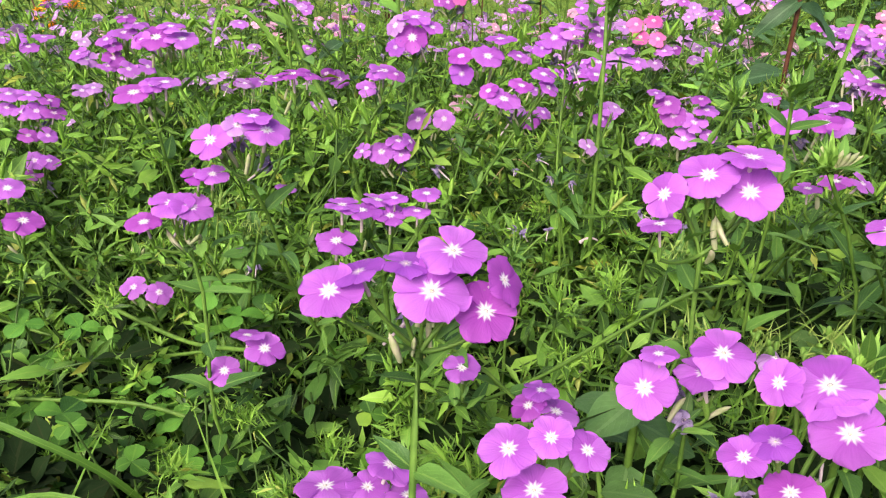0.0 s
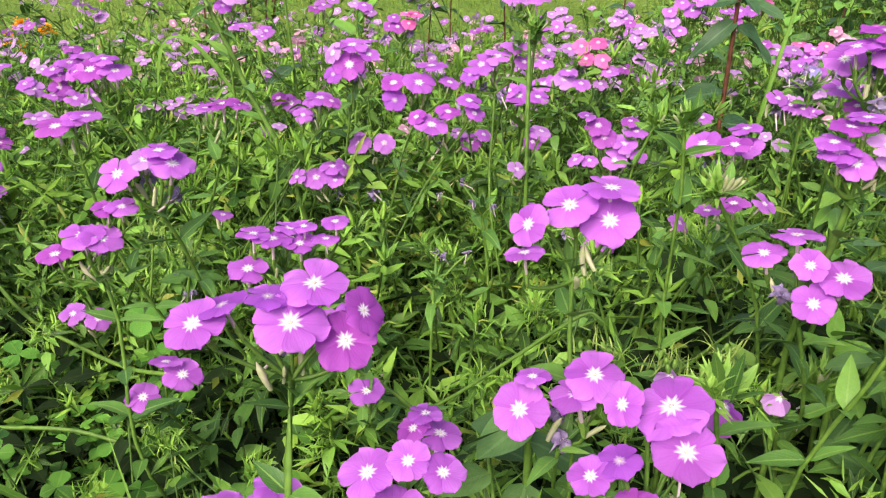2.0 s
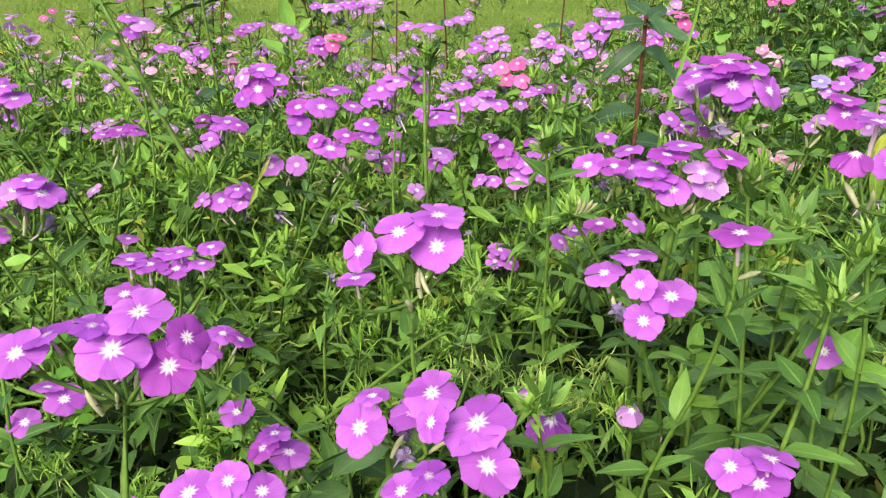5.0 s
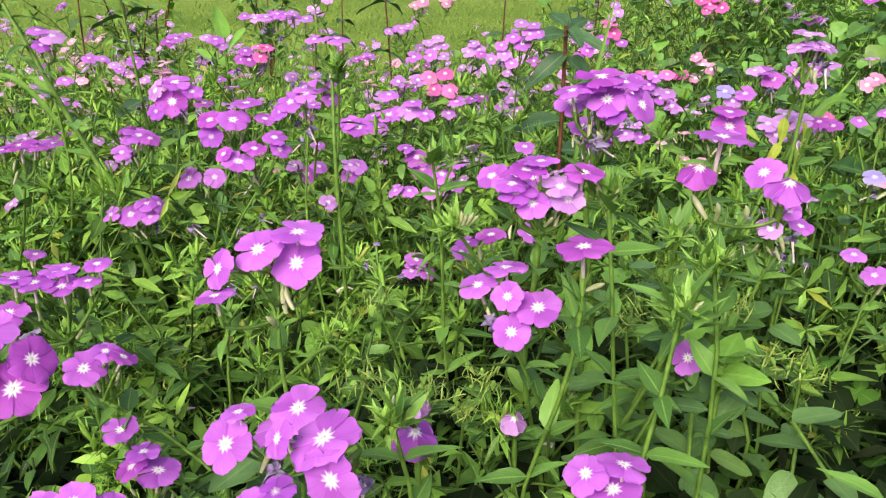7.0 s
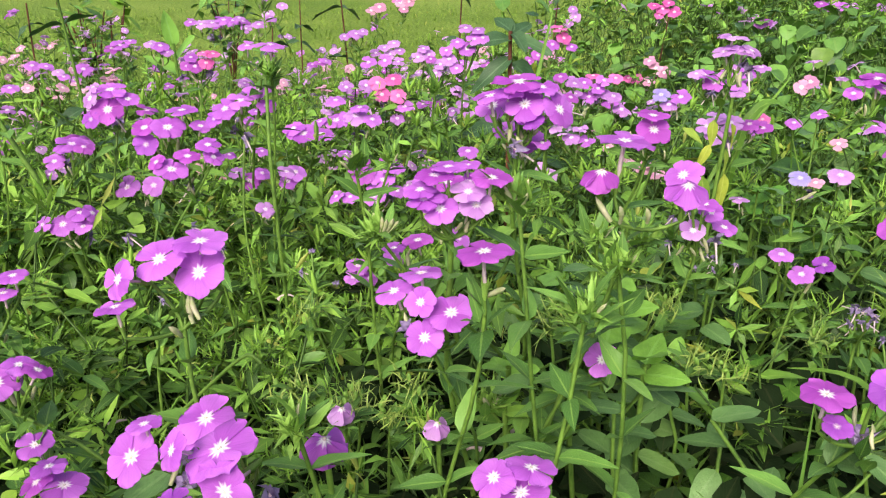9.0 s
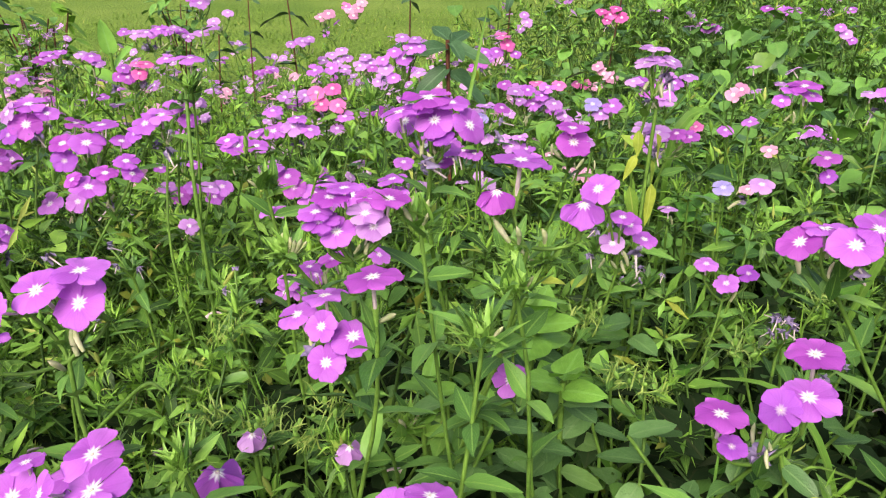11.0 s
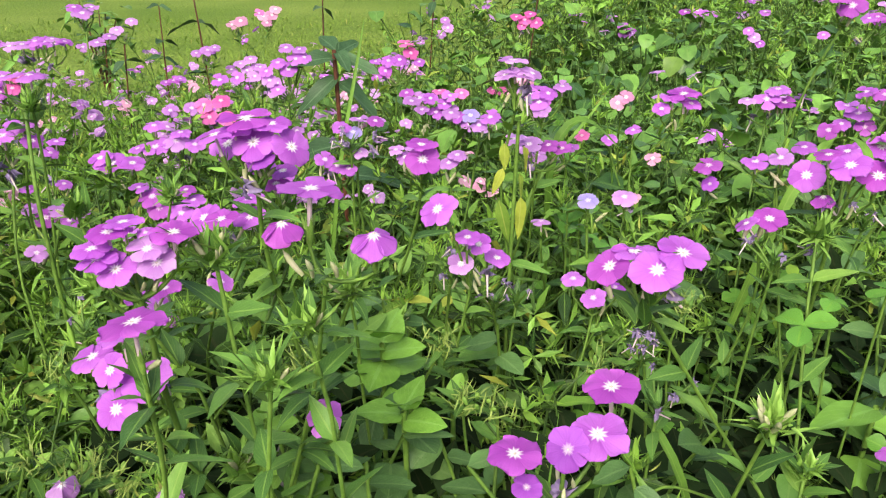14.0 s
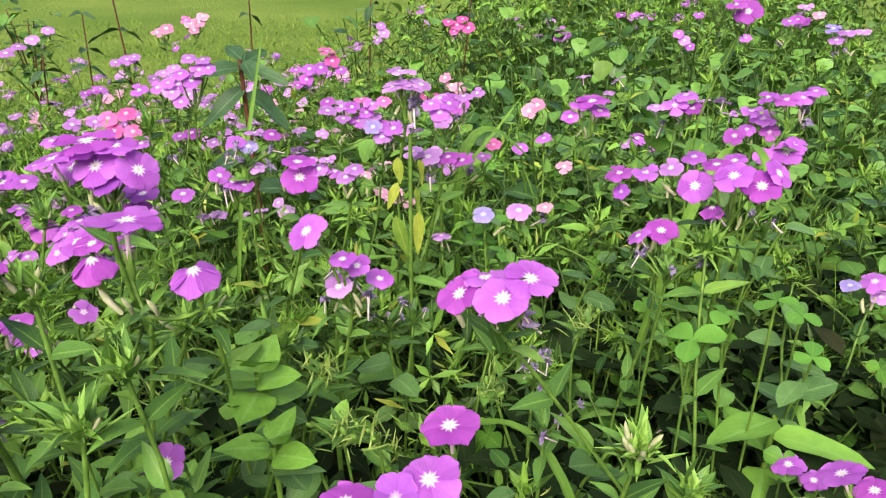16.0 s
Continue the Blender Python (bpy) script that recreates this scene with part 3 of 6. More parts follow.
phlox(True, (-0.0245, 0.1790, 0.3800, 21, -165, 60, 'm'),
      (0.0105, 0.1900, 0.3870, 23.5, 149, 80, 'm'),
      (0.0045, 0.1790, 0.3800, 23.5, 162, 60, 'm'),
      (0.0200, 0.1810, 0.3720, 21.5, 152, 58, 'e'),
      (0.0254, 0.1860, 0.3795, 17, 119, 40, 'e'),
      (-0.0165, 0.1840, 0.3835, 16, -100, 72, 'd'),
      (-0.0030, 0.1860, 0.3850, 16, 81, 84, 'd'), base=(-0.03, 0.15))
phlox(True, (0.0764, 0.2019, 0.3272, 22, -146, 52, 'm'),
      (0.1037, 0.2078, 0.3377, 24, -140, 77, 'm'),
      (0.0971, 0.2046, 0.3319, 23, -77, 78, 'm'),
      (0.0815, 0.2075, 0.3376, 15, -48, 79, 'm'))
phlox(True, (0.1169, 0.1669, 0.3566, 26, -107, 69, 'm'),
      (0.1192, 0.1558, 0.3491, 23, -154, 12, 'm'),
      (0.1023, 0.1671, 0.3574, 15, -119, 36, 'm'),
      (0.0925, 0.1571, 0.3389, 15, -123, 68, 'm'),
      (0.1013, 0.1593, 0.3428, 15, -100, 72, 'd'),
      (0.1058, 0.1525, 0.3302, 18, -101, 70, 'm'))
phlox(True, (0.0265, 0.1598, 0.3391, 19, -164, 75, 'm'),
      (0.0386, 0.1614, 0.3419, 15, 176, 67, 'm'),
      (0.0338, 0.1543, 0.3287, 21, -140, 82, 'm'),
      (0.0491, 0.1598, 0.3386, 15, 142, 68, 'm'))
phlox(True, (0.0481, 0.2073, 0.3121, 19, 71, 78, 'm'),
      (0.0428, 0.2109, 0.3189, 15, -22, 80, 'm'),
      (0.0381, 0.2082, 0.3139, 15, -103, 71, 'm'))
phlox(True, (-0.0338, 0.1886, 0.2941, 23, -18, 81, 'm'),
      (-0.0190, 0.1885, 0.2938, 16, 62, 85, 'm'),
      (-0.0111, 0.1923, 0.3007, 20, 69, 70, 'm'),
      (-0.0051, 0.1874, 0.2915, 16, 9, 80, 'm'))
phlox(True, (0.0153, 0.2580, 0.2925, 18, -175, 79, 'm'))
phlox(True, (-0.0999, 0.2873, 0.2677, 18, 163, 54, 'm'),
      (-0.0804, 0.2926, 0.2771, 21, 139, 63, 'm'),
      (-0.0887, 0.2956, 0.2829, 17, 30, 77, 'm'))
phlox(False, (-0.1865, 0.4225, 0.2290, 20, 139, 52, 'm'),
      (-0.2041, 0.4239, 0.2320, 19, -169, 61, 'm'))
phlox(True, (0.1068, 0.2206, 0.3923, 21, -156, 48, 'm'),
      (0.0932, 0.2231, 0.3973, 20, -148, 62, 'm'),
      (0.0789, 0.2200, 0.3918, 16, -134, 30, 'm'),
      (0.1075, 0.2259, 0.4023, 22, 64, 88, 'm'),
      (0.0775, 0.2155, 0.3834, 15, -62, 83, 'm'))
phlox(True, (-0.0428, 0.3022, 0.3316, 21, 150, 80, 'm'),
      (-0.0311, 0.3089, 0.3440, 20, 39, 86, 'm'),
      (-0.0180, 0.3078, 0.3417, 18, 153, 85, 'm'),
      (-0.0159, 0.3118, 0.3490, 15, 38, 88, 'm'),
      (-0.0010, 0.3129, 0.3509, 15, 173, 84, 'm'),
      (-0.0403, 0.3100, 0.3461, 18, 32, 85, 'm'),
      (-0.0055, 0.3090, 0.3437, 15, 27, 88, 'm'))
phlox(True, (-0.0923, 0.2976, 0.3821, 21, -161, 60, 'm'),
      (-0.0683, 0.2999, 0.3858, 21, 127, 70, 'm'),
      (-0.0743, 0.3027, 0.3911, 18, 130, 82, 'm'),
      (-0.0808, 0.3007, 0.3875, 15, 151, 70, 'l'))
phlox(True, (-0.1114, 0.2915, 0.3553, 21, 160, 76, 'm'),
      (-0.1030, 0.2908, 0.3540, 20, 127, 64, 'm'),
      (-0.1234, 0.2875, 0.3481, 17, -175, 75, 'm'),
      (-0.1001, 0.2974, 0.3661, 15, 123, 79, 'm'),
      (-0.0939, 0.2977, 0.3665, 15, 126, 79, 'm'))
phlox(True, (-0.2656, 0.4241, 0.2820, 26, 111, 71, 'm'),
      (-0.2755, 0.4338, 0.3003, 23, 116, 70, 'm'))
phlox(False, (-0.3089, 0.5265, 0.2831, 19, 138, 54, 'm'),
      (-0.2980, 0.5266, 0.2831, 18, 120, 59, 'm'),
      (-0.3106, 0.5211, 0.2731, 17, 106, 75, 'm'),
      (-0.3141, 0.5355, 0.2999, 17, 134, 61, 'm'),
      (-0.2989, 0.5356, 0.2999, 16, 124, 47, 'm'))
phlox(False, (-0.3294, 0.5508, 0.3286, 22, 124, 72, 'm'),
      (-0.3077, 0.5444, 0.3164, 20, 137, 60, 'm'),
      (-0.3194, 0.5441, 0.3160, 17, 171, 66, 'm'),
      (-0.2946, 0.5439, 0.3152, 20, 117, 63, 'm'),
      (-0.3142, 0.5503, 0.3275, 18, 111, 78, 'm'),
      (-0.2977, 0.5484, 0.3236, 17, 126, 73, 'm'),
      (-0.3307, 0.5456, 0.3191, 18, 130, 66, 'm'))
phlox(True, (-0.1750, 0.4681, 0.3886, 26, 171, 67, 'm'),
      (-0.1586, 0.4679, 0.3879, 24, 143, 77, 'm'),
      (-0.1658, 0.4716, 0.3948, 20, 131, 82, 'm'),
      (-0.1842, 0.4670, 0.3867, 16, -157, 49, 'm'))
phlox(False, (-0.2829, 0.5907, 0.3453, 19, 146, 57, 'm'),
      (-0.2616, 0.5911, 0.3457, 19, 145, 65, 'm'),
      (-0.2661, 0.5880, 0.3401, 18, 138, 72, 'm'),
      (-0.2488, 0.5871, 0.3381, 19, 128, 62, 'm'),
      (-0.2333, 0.5881, 0.3397, 18, 128, 52, 'm'),
      (-0.2898, 0.5926, 0.3490, 17, 178, 62, 'm'))
phlox(False, (-0.2534, 0.6011, 0.3641, 23, 144, 70, 'm'),
      (-0.2675, 0.5982, 0.3590, 19, -180, 61, 'm'),
      (-0.2434, 0.6048, 0.3709, 23, 128, 82, 'm'),
      (-0.2516, 0.6069, 0.3750, 19, 129, 81, 'm'),
      (-0.2616, 0.5961, 0.3549, 16, 146, 64, 'm'))
phlox(True, (-0.1506, 0.3654, 0.3832, 22, 168, 74, 'm'),
      (-0.1348, 0.3679, 0.3877, 18, 119, 82, 'm'),
      (-0.1411, 0.3672, 0.3865, 15, 139, 74, 'm'))
phlox(False, (-0.3234, 0.6502, 0.3024, 20, 131, 73, 'l'),
      (-0.3131, 0.6515, 0.3046, 18, 133, 73, 'l'))
phlox(False, (-0.4298, 0.7531, 0.3265, 23, 126, 76, 'm'),
      (-0.4023, 0.7541, 0.3279, 25, 129, 76, 'm'),
      (-0.4183, 0.7494, 0.3194, 23, 134, 70, 'm'),
      (-0.4442, 0.7535, 0.3275, 23, 126, 76, 'm'))
phlox(True, (-0.0848, 0.4416, 0.3728, 22, 80, 87, 'm'),
      (-0.0759, 0.4414, 0.3721, 17, 80, 78, 'm'),
      (-0.0957, 0.4402, 0.3704, 15, 117, 86, 'm'))
phlox(False, (-0.2041, 0.7484, 0.2851, 26, 151, 74, 'm'),
      (-0.1883, 0.7505, 0.2886, 21, 153, 74, 'm'),
      (-0.2157, 0.7461, 0.2810, 21, 149, 74, 'l'))
phlox(False, (-0.0988, 0.7152, 0.2953, 22, 169, 52, 'm'),
      (-0.1117, 0.7177, 0.3002, 23, -158, 63, 'm'))
phlox(False, (-0.0427, 0.5464, 0.3474, 19, 168, 80, 'm'))
phlox(True, (-0.0179, 0.5504, 0.3710, 26, 177, 44, 'm'),
      (-0.0158, 0.5575, 0.3842, 26, 175, 80, 'm'),
      (-0.0033, 0.5541, 0.3776, 19, 137, 63, 'm'),
      (-0.0304, 0.5545, 0.3788, 19, -131, 31, 'm'),
      (-0.0303, 0.5468, 0.3645, 17, -155, 39, 'd'))
phlox(False, (-0.0148, 0.5496, 0.3083, 22, -164, 52, 'm'),
      (0.0054, 0.5502, 0.3090, 20, 174, 43, 'm'))
phlox(False, (-0.0364, 0.4686, 0.3127, 21, -177, 57, 'm'),
      (-0.0250, 0.4723, 0.3194, 19, 169, 80, 'm'),
      (-0.0166, 0.4720, 0.3187, 16, 110, 43, 'm'),
      (-0.0498, 0.4685, 0.3127, 15, -132, 54, 'm'),
      (-0.0231, 0.4676, 0.3107, 15, 175, 58, 'm'))
phlox(True, (0.0354, 0.5012, 0.3690, 25, 161, 60, 'm'),
      (0.0173, 0.5097, 0.3669, 20, -166, 64, 'm'),
      (0.0179, 0.5043, 0.3559, 19, 174, 41, 'd'),
      (0.0442, 0.5122, 0.3782, 24, 120, 84, 'm'),
      (0.0570, 0.5059, 0.3679, 16, 131, 70, 'm'))
phlox(True, (0.0443, 0.4574, 0.3525, 24, 156, 67, 'm'),
      (0.0553, 0.4600, 0.3603, 18, 156, 70, 'm'),
      (0.0688, 0.4618, 0.3671, 19, 154, 76, 'm'),
      (0.0721, 0.4579, 0.3596, 15, 138, 56, 'm'),
      (0.0344, 0.4606, 0.3569, 15, -143, 54, 'm'))
phlox(False, (0.0781, 0.4900, 0.3837, 21, -179, 59, 'm'),
      (0.0893, 0.4914, 0.3890, 20, 164, 73, 'm'),
      (0.1013, 0.4930, 0.3950, 22, 167, 73, 'm'),
      (0.1067, 0.4878, 0.3854, 15, 147, 54, 'm'),
      (0.0704, 0.4878, 0.3774, 15, -167, 57, 'd'))
phlox(True, (0.1201, 0.6370, 0.3218, 30, 174, 62, 'm'),
      (0.1371, 0.6349, 0.3213, 23, 142, 72, 'm'),
      (0.1116, 0.6399, 0.3261, 21, -151, 64, 'm'))
phlox(False, (0.1496, 0.6905, 0.3185, 28, -168, 60, 'm'),
      (0.1693, 0.6906, 0.3230, 29, 179, 68, 'm'),
      (0.1852, 0.6872, 0.3195, 22, 161, 66, 'm'),
      (0.1735, 0.6935, 0.3301, 22, 175, 81, 'm'))
phlox(False, (0.1505, 0.6992, 0.3367, 22, 175, 74, 'm'),
      (0.1339, 0.6917, 0.3175, 19, -136, 68, 'm'))
phlox(False, (0.1938, 0.7434, 0.3426, 20, -177, 49, 'p'),
      (0.2104, 0.7434, 0.3463, 21, -176, 58, 'p'),
      (0.1979, 0.7376, 0.3313, 19, -177, 50, 'p'),
      (0.2148, 0.7352, 0.3302, 20, 179, 39, 'p'),
      (0.1819, 0.7434, 0.3399, 18, -179, 58, 'l'),
      (0.1612, 0.7449, 0.3383, 18, 179, 58, 'l'))
phlox(False, (0.2207, 0.7294, 0.3196, 22, -175, 67, 'm'),
      (0.2125, 0.7252, 0.3089, 18, -176, 61, 'l'))
phlox(False, (0.1671, 0.5178, 0.3316, 22, -166, 63, 'm'),
      (0.1712, 0.5138, 0.3239, 21, -168, 45, 'm'),
      (0.1861, 0.5111, 0.3192, 21, -179, 64, 'm'),
      (0.1787, 0.5059, 0.3085, 21, -165, 57, 'm'),
      (0.1949, 0.5151, 0.3276, 20, -154, 78, 'm'),
      (0.1967, 0.5069, 0.3115, 15, 168, 62, 'm'),
      (0.1495, 0.5067, 0.3087, 15, -127, 65, 'm'),
      (0.1602, 0.5064, 0.3086, 15, -166, 66, 'm'),
      (0.1586, 0.5211, 0.3378, 15, -155, 83, 'm'),
      (0.1907, 0.5186, 0.3345, 16, -156, 77, 'm'))
phlox(True, (0.2102, 0.4213, 0.3495, 22, -139, 51, 'm'),
      (0.2212, 0.4007, 0.3558, 21, -139, 77, 'm'),
      (0.2369, 0.4199, 0.3481, 22, -144, 71, 'm'),
      (0.2371, 0.4249, 0.3580, 22, -88, 84, 'm'))
phlox(True, (0.1958, 0.3301, 0.3501, 18, -119, 81, 'm'),
      (0.1826, 0.3288, 0.3467, 15, -69, 84, 'm'))
phlox(True, (0.2458, 0.3115, 0.4262, 21, -161, 55, 'm'),
      (0.2340, 0.3295, 0.4211, 20, -140, 55, 'm'),
      (0.2437, 0.3164, 0.4359, 25, -150, 83, 'm'),
      (0.2296, 0.3150, 0.4299, 19, -98, 78, 'm'),
      (0.2621, 0.3086, 0.4238, 20, 144, 35, 'm'),
      (0.2541, 0.3141, 0.4335, 18, 156, 79, 'm'),
      (0.2481, 0.3084, 0.4202, 15, -158, 68, 'd'),
      (0.2381, 0.3147, 0.4311, 16, -152, 82, 'm'))
phlox(True, (0.2469, 0.3486, 0.4024, 19, -157, 76, 'm'),
      (0.2578, 0.3465, 0.4005, 16, -153, 76, 'm'),
      (0.2540, 0.3442, 0.3948, 15, -153, 77, 'm'))
phlox(True, (0.1961, 0.2379, 0.4052, 16, -168, 54, 'm'),
      (0.1889, 0.2420, 0.4121, 15, -168, 81, 'm'),
      (0.1904, 0.2402, 0.4088, 16, -112, 79, 'm'),
      (0.1946, 0.2437, 0.4170, 17, -157, 86, 'm'),
      (0.2001, 0.2445, 0.4200, 15, -34, 88, 'm'),
      (0.2167, 0.2409, 0.4160, 18, 136, 82, 'm'),
      (0.2101, 0.2370, 0.4066, 15, -175, 58, 'l'),
      (0.2073, 0.2395, 0.4111, 15, -161, 74, 'l'))
phlox(True, (0.2645, 0.2306, 0.4319, 25, 100, 86, 'm'),
      (0.2538, 0.2226, 0.4238, 19, -160, 76, 'M'),
      (0.2835, 0.2130, 0.4206, 20, -170, 76, 'M'))
phlox(True, (0.3325, 0.3590, 0.3970, 22, -170, 50, 'm'),
      (0.3325, 0.3625, 0.4041, 19, -176, 83, 'm'))
phlox(True, (0.2063, 0.2000, 0.4044, 21, -23, 85, 'm'))
phlox(True, (0.1780, 0.2535, 0.3620, 19, -105, 71, 'm'),
      (0.2000, 0.2331, 0.3613, 22, -149, 69, 'm'),
      (0.1885, 0.2291, 0.3528, 18, -149, 48, 'm'),
      (0.1899, 0.2537, 0.3698, 20, -22, 77, 'm'),
      (0.1877, 0.2356, 0.3657, 15, -148, 52, 'm'))
phlox(True, (0.3193, 0.1633, 0.3609, 19, -131, 86, 'm'),
      (0.3321, 0.1516, 0.3697, 15, -156, 40, 'd'),
      (0.3424, 0.1532, 0.3723, 20, -126, 79, 'm'),
      (0.3529, 0.1670, 0.3787, 20, -106, 82, 'm'),
      (0.3220, 0.1579, 0.3511, 11, -155, 69, 'd'))
phlox(True, (0.3785, 0.1903, 0.4068, 20, -142, 57, 'm'),
      (0.3894, 0.1935, 0.4108, 20, 166, 76, 'm'),
      (0.3693, 0.2076, 0.4010, 18, -115, 47, 'm'),
      (0.3786, 0.2076, 0.4061, 17, -53, 84, 'm'), base=(0.455, 0.145))
phlox(False, (0.4268, 0.3590, 0.3135, 17, -141, 76, 'm'),
      (0.4376, 0.3509, 0.3025, 17, -148, 60, 'm'),
      (0.4514, 0.3502, 0.3085, 15, -143, 64, 'd'))
phlox(True, (0.2633, 0.2258, 0.3378, 17, -150, 50, 'm'))
phlox(True, (0.2080, 0.1785, 0.3234, 19, -126, 67, 'm'),
      (0.2219, 0.1784, 0.3264, 20, 25, 82, 'm'),
      (0.2176, 0.1749, 0.3182, 22, -133, 78, 'm'))
phlox(True, (-0.0013, 0.2733, 0.3166, 21, 143, 62, 'm'),
      (0.0092, 0.2758, 0.3240, 15, 95, 74, 'm'),
      (0.0175, 0.2738, 0.3217, 15, 74, 58, 'm'))
phlox(False, (0.1592, 0.4749, 0.2551, 16, 178, 64, 'm'),
      (0.1631, 0.4782, 0.2628, 20, 172, 80, 'm'),
      (0.1716, 0.4731, 0.2543, 15, 156, 60, 'm'))
phlox(True, (0.3657, 0.3255, 0.3497, 16, 179, 70, 'm'),
      (0.3430, 0.3165, 0.3530, 15, -164, 52, 'l'),
      (0.3450, 0.3120, 0.3700, 15, -166, 77, 'm'),
      (0.3285, 0.3085, 0.3880, 21, -120, 55, 'm'),
      (0.3530, 0.3190, 0.3620, 15, -178, 59, 'm'))
phlox(False, (0.4588, 0.3653, 0.3622, 17, -142, 69, 'l'))
phlox(False, (0.4415, 0.3785, 0.3564, 15, -148, 66, 'b'))
phlox(True, (0.5353, 0.3081, 0.3889, 20, -128, 41, 'm'),
      (0.5389, 0.2837, 0.4022, 22, -121, 64, 'm'),
      (0.5520, 0.2779, 0.3973, 23, -135, 62, 'm'),
      (0.5615, 0.2782, 0.4031, 17, 163, 42, 'm'),
      (0.5483, 0.3097, 0.3993, 16, -96, 79, 'm'),
      (0.5580, 0.3080, 0.4010, 15, -105, 76, 'm'),
      (0.5430, 0.3013, 0.3789, 17, -103, 75, 'M'))
phlox(True, (0.5222, 0.3136, 0.3622, 20, -142, 66, 'm'),
      (0.5093, 0.3159, 0.3598, 15, -69, 54, 'm'))
phlox(False, (0.5175, 0.3289, 0.3915, 16, -127, 69, 'm'),
      (0.5316, 0.3262, 0.3935, 15, -130, 61, 'l'),
      (0.5451, 0.3255, 0.3993, 15, -116, 74, 'm'))
phlox(False, (0.5970, 0.4853, 0.3325, 25, -123, 76, 'm'),
      (0.5963, 0.4789, 0.3188, 15, -141, 44, 'd'))
phlox(False, (0.6428, 0.4900, 0.3830, 23, -133, 65, 'm'),
      (0.6565, 0.4852, 0.3806, 19, -150, 65, 'm'),
      (0.6529, 0.4911, 0.3908, 22, -121, 77, 'm'),
      (0.6283, 0.4935, 0.3826, 16, -122, 78, 'l'))
phlox(False, (0.6904, 0.4242, 0.3992, 19, -127, 64, 'm'),
      (0.6781, 0.4287, 0.4007, 16, -103, 67, 'm'),
      (0.7023, 0.4212, 0.4007, 17, -144, 64, 'm'),
      (0.7115, 0.4205, 0.4052, 18, -113, 76, 'm'))
phlox(False, (0.6911, 0.4451, 0.3798, 21, -127, 66, 'm'),
      (0.6690, 0.4462, 0.3680, 18, -118, 46, 'm'),
      (0.6947, 0.4394, 0.3704, 17, -129, 59, 'm'),
      (0.6836, 0.4500, 0.3852, 18, -124, 72, 'm'),
      (0.6786, 0.4455, 0.3727, 15, -131, 59, 'm'))
phlox(True, (0.6975, 0.4215, 0.3603, 26, -129, 52, 'm'),
      (0.6802, 0.4255, 0.3576, 15, -124, 38, 'm'),
      (0.7054, 0.4214, 0.3653, 19, -171, 71, 'm'))
phlox(False, (0.6424, 0.4215, 0.4621, 21, -139, 43, 'm'),
      (0.6351, 0.4257, 0.4662, 15, -137, 66, 'm'))
phlox(True, (0.5796, 0.5078, 0.3866, 30, -113, 84, 'm'),
      (0.5841, 0.5033, 0.3797, 19, 174, 68, 'm'),
      (0.5609, 0.5073, 0.3755, 15, -144, 59, 'm'),
      (0.5706, 0.5088, 0.3838, 20, -131, 78, 'm'))
phlox(False, (0.5451, 0.5522, 0.3705, 15, -151, 39, 'q'),
      (0.5526, 0.5524, 0.3749, 15, -150, 50, 'q'))
phlox(False, (0.7624, 0.7258, 0.2816, 27, -134, 68, 'm'),
      (0.7807, 0.7167, 0.2726, 21, -132, 68, 'm'),
      (0.7488, 0.7264, 0.2755, 17, -135, 68, 'l'))
phlox(False, (0.4179, 0.5094, 0.3767, 18, -162, 68, 'm'),
      (0.4090, 0.5091, 0.3713, 15, -163, 61, 'l'),
      (0.4036, 0.5137, 0.3779, 15, -164, 60, 'b'))
phlox(False, (0.4259, 0.4453, 0.3738, 20, -130, 73, 'l'),
      (0.4395, 0.4435, 0.3731, 16, -134, 67, 'm'),
      (0.4164, 0.4480, 0.3774, 15, -132, 73, 'l'),
      (0.4490, 0.4411, 0.3702, 15, -133, 67, 'm'))
phlox(True, (0.4068, 0.4102, 0.4286, 21, 129, 81, 'l'),
      (0.3963, 0.4131, 0.4289, 18, -107, 67, 'l'),
      (0.4119, 0.4094, 0.4296, 15, 132, 61, 'l'),
      (0.4012, 0.4157, 0.4370, 20, -128, 89, 'l'),
      (0.4022, 0.4126, 0.4311, 15, -154, 84, 'l'))
phlox(False, (0.4446, 0.4796, 0.3942, 17, -158, 50, 'm'),
      (0.4394, 0.4836, 0.3997, 16, -157, 66, 'm'),
      (0.4519, 0.4803, 0.3997, 15, -174, 65, 'm'),
      (0.4623, 0.4799, 0.4045, 15, -149, 78, 'l'),
      (0.4459, 0.4766, 0.3887, 15, -157, 60, 'l'))
phlox(False, (0.5115, 0.6391, 0.3568, 24, -147, 48, 'm'),
      (0.5027, 0.6431, 0.3631, 24, -134, 77, 'm'),
      (0.4948, 0.6447, 0.3646, 18, -142, 71, 'l'),
      (0.5307, 0.6419, 0.3670, 16, -142, 64, 'l'))
phlox(False, (0.6545, 1.1061, 0.2724, 25, -154, 37, 'q'),
      (0.6676, 1.1015, 0.2659, 23, -153, 37, 'q'),
      (0.6452, 1.1122, 0.2830, 22, -152, 56, 'q'),
      (0.6223, 1.1021, 0.2570, 23, -153, 57, 'p'),
      (0.6098, 1.1043, 0.2586, 20, -153, 57, 'p'),
      (0.6427, 1.0980, 0.2529, 22, -151, 57, 'q'))
phlox(False, (0.6896, 1.1875, 0.3533, 25, -159, 53, 'p'),
      (0.7073, 1.1805, 0.3483, 25, -159, 44, 'p'),
      (0.6764, 1.1930, 0.3576, 23, -160, 60, 'p'),
      (0.6997, 1.1890, 0.3619, 23, -159, 60, 'p'),
      (0.6839, 1.1845, 0.3439, 19, -160, 45, 'p'))
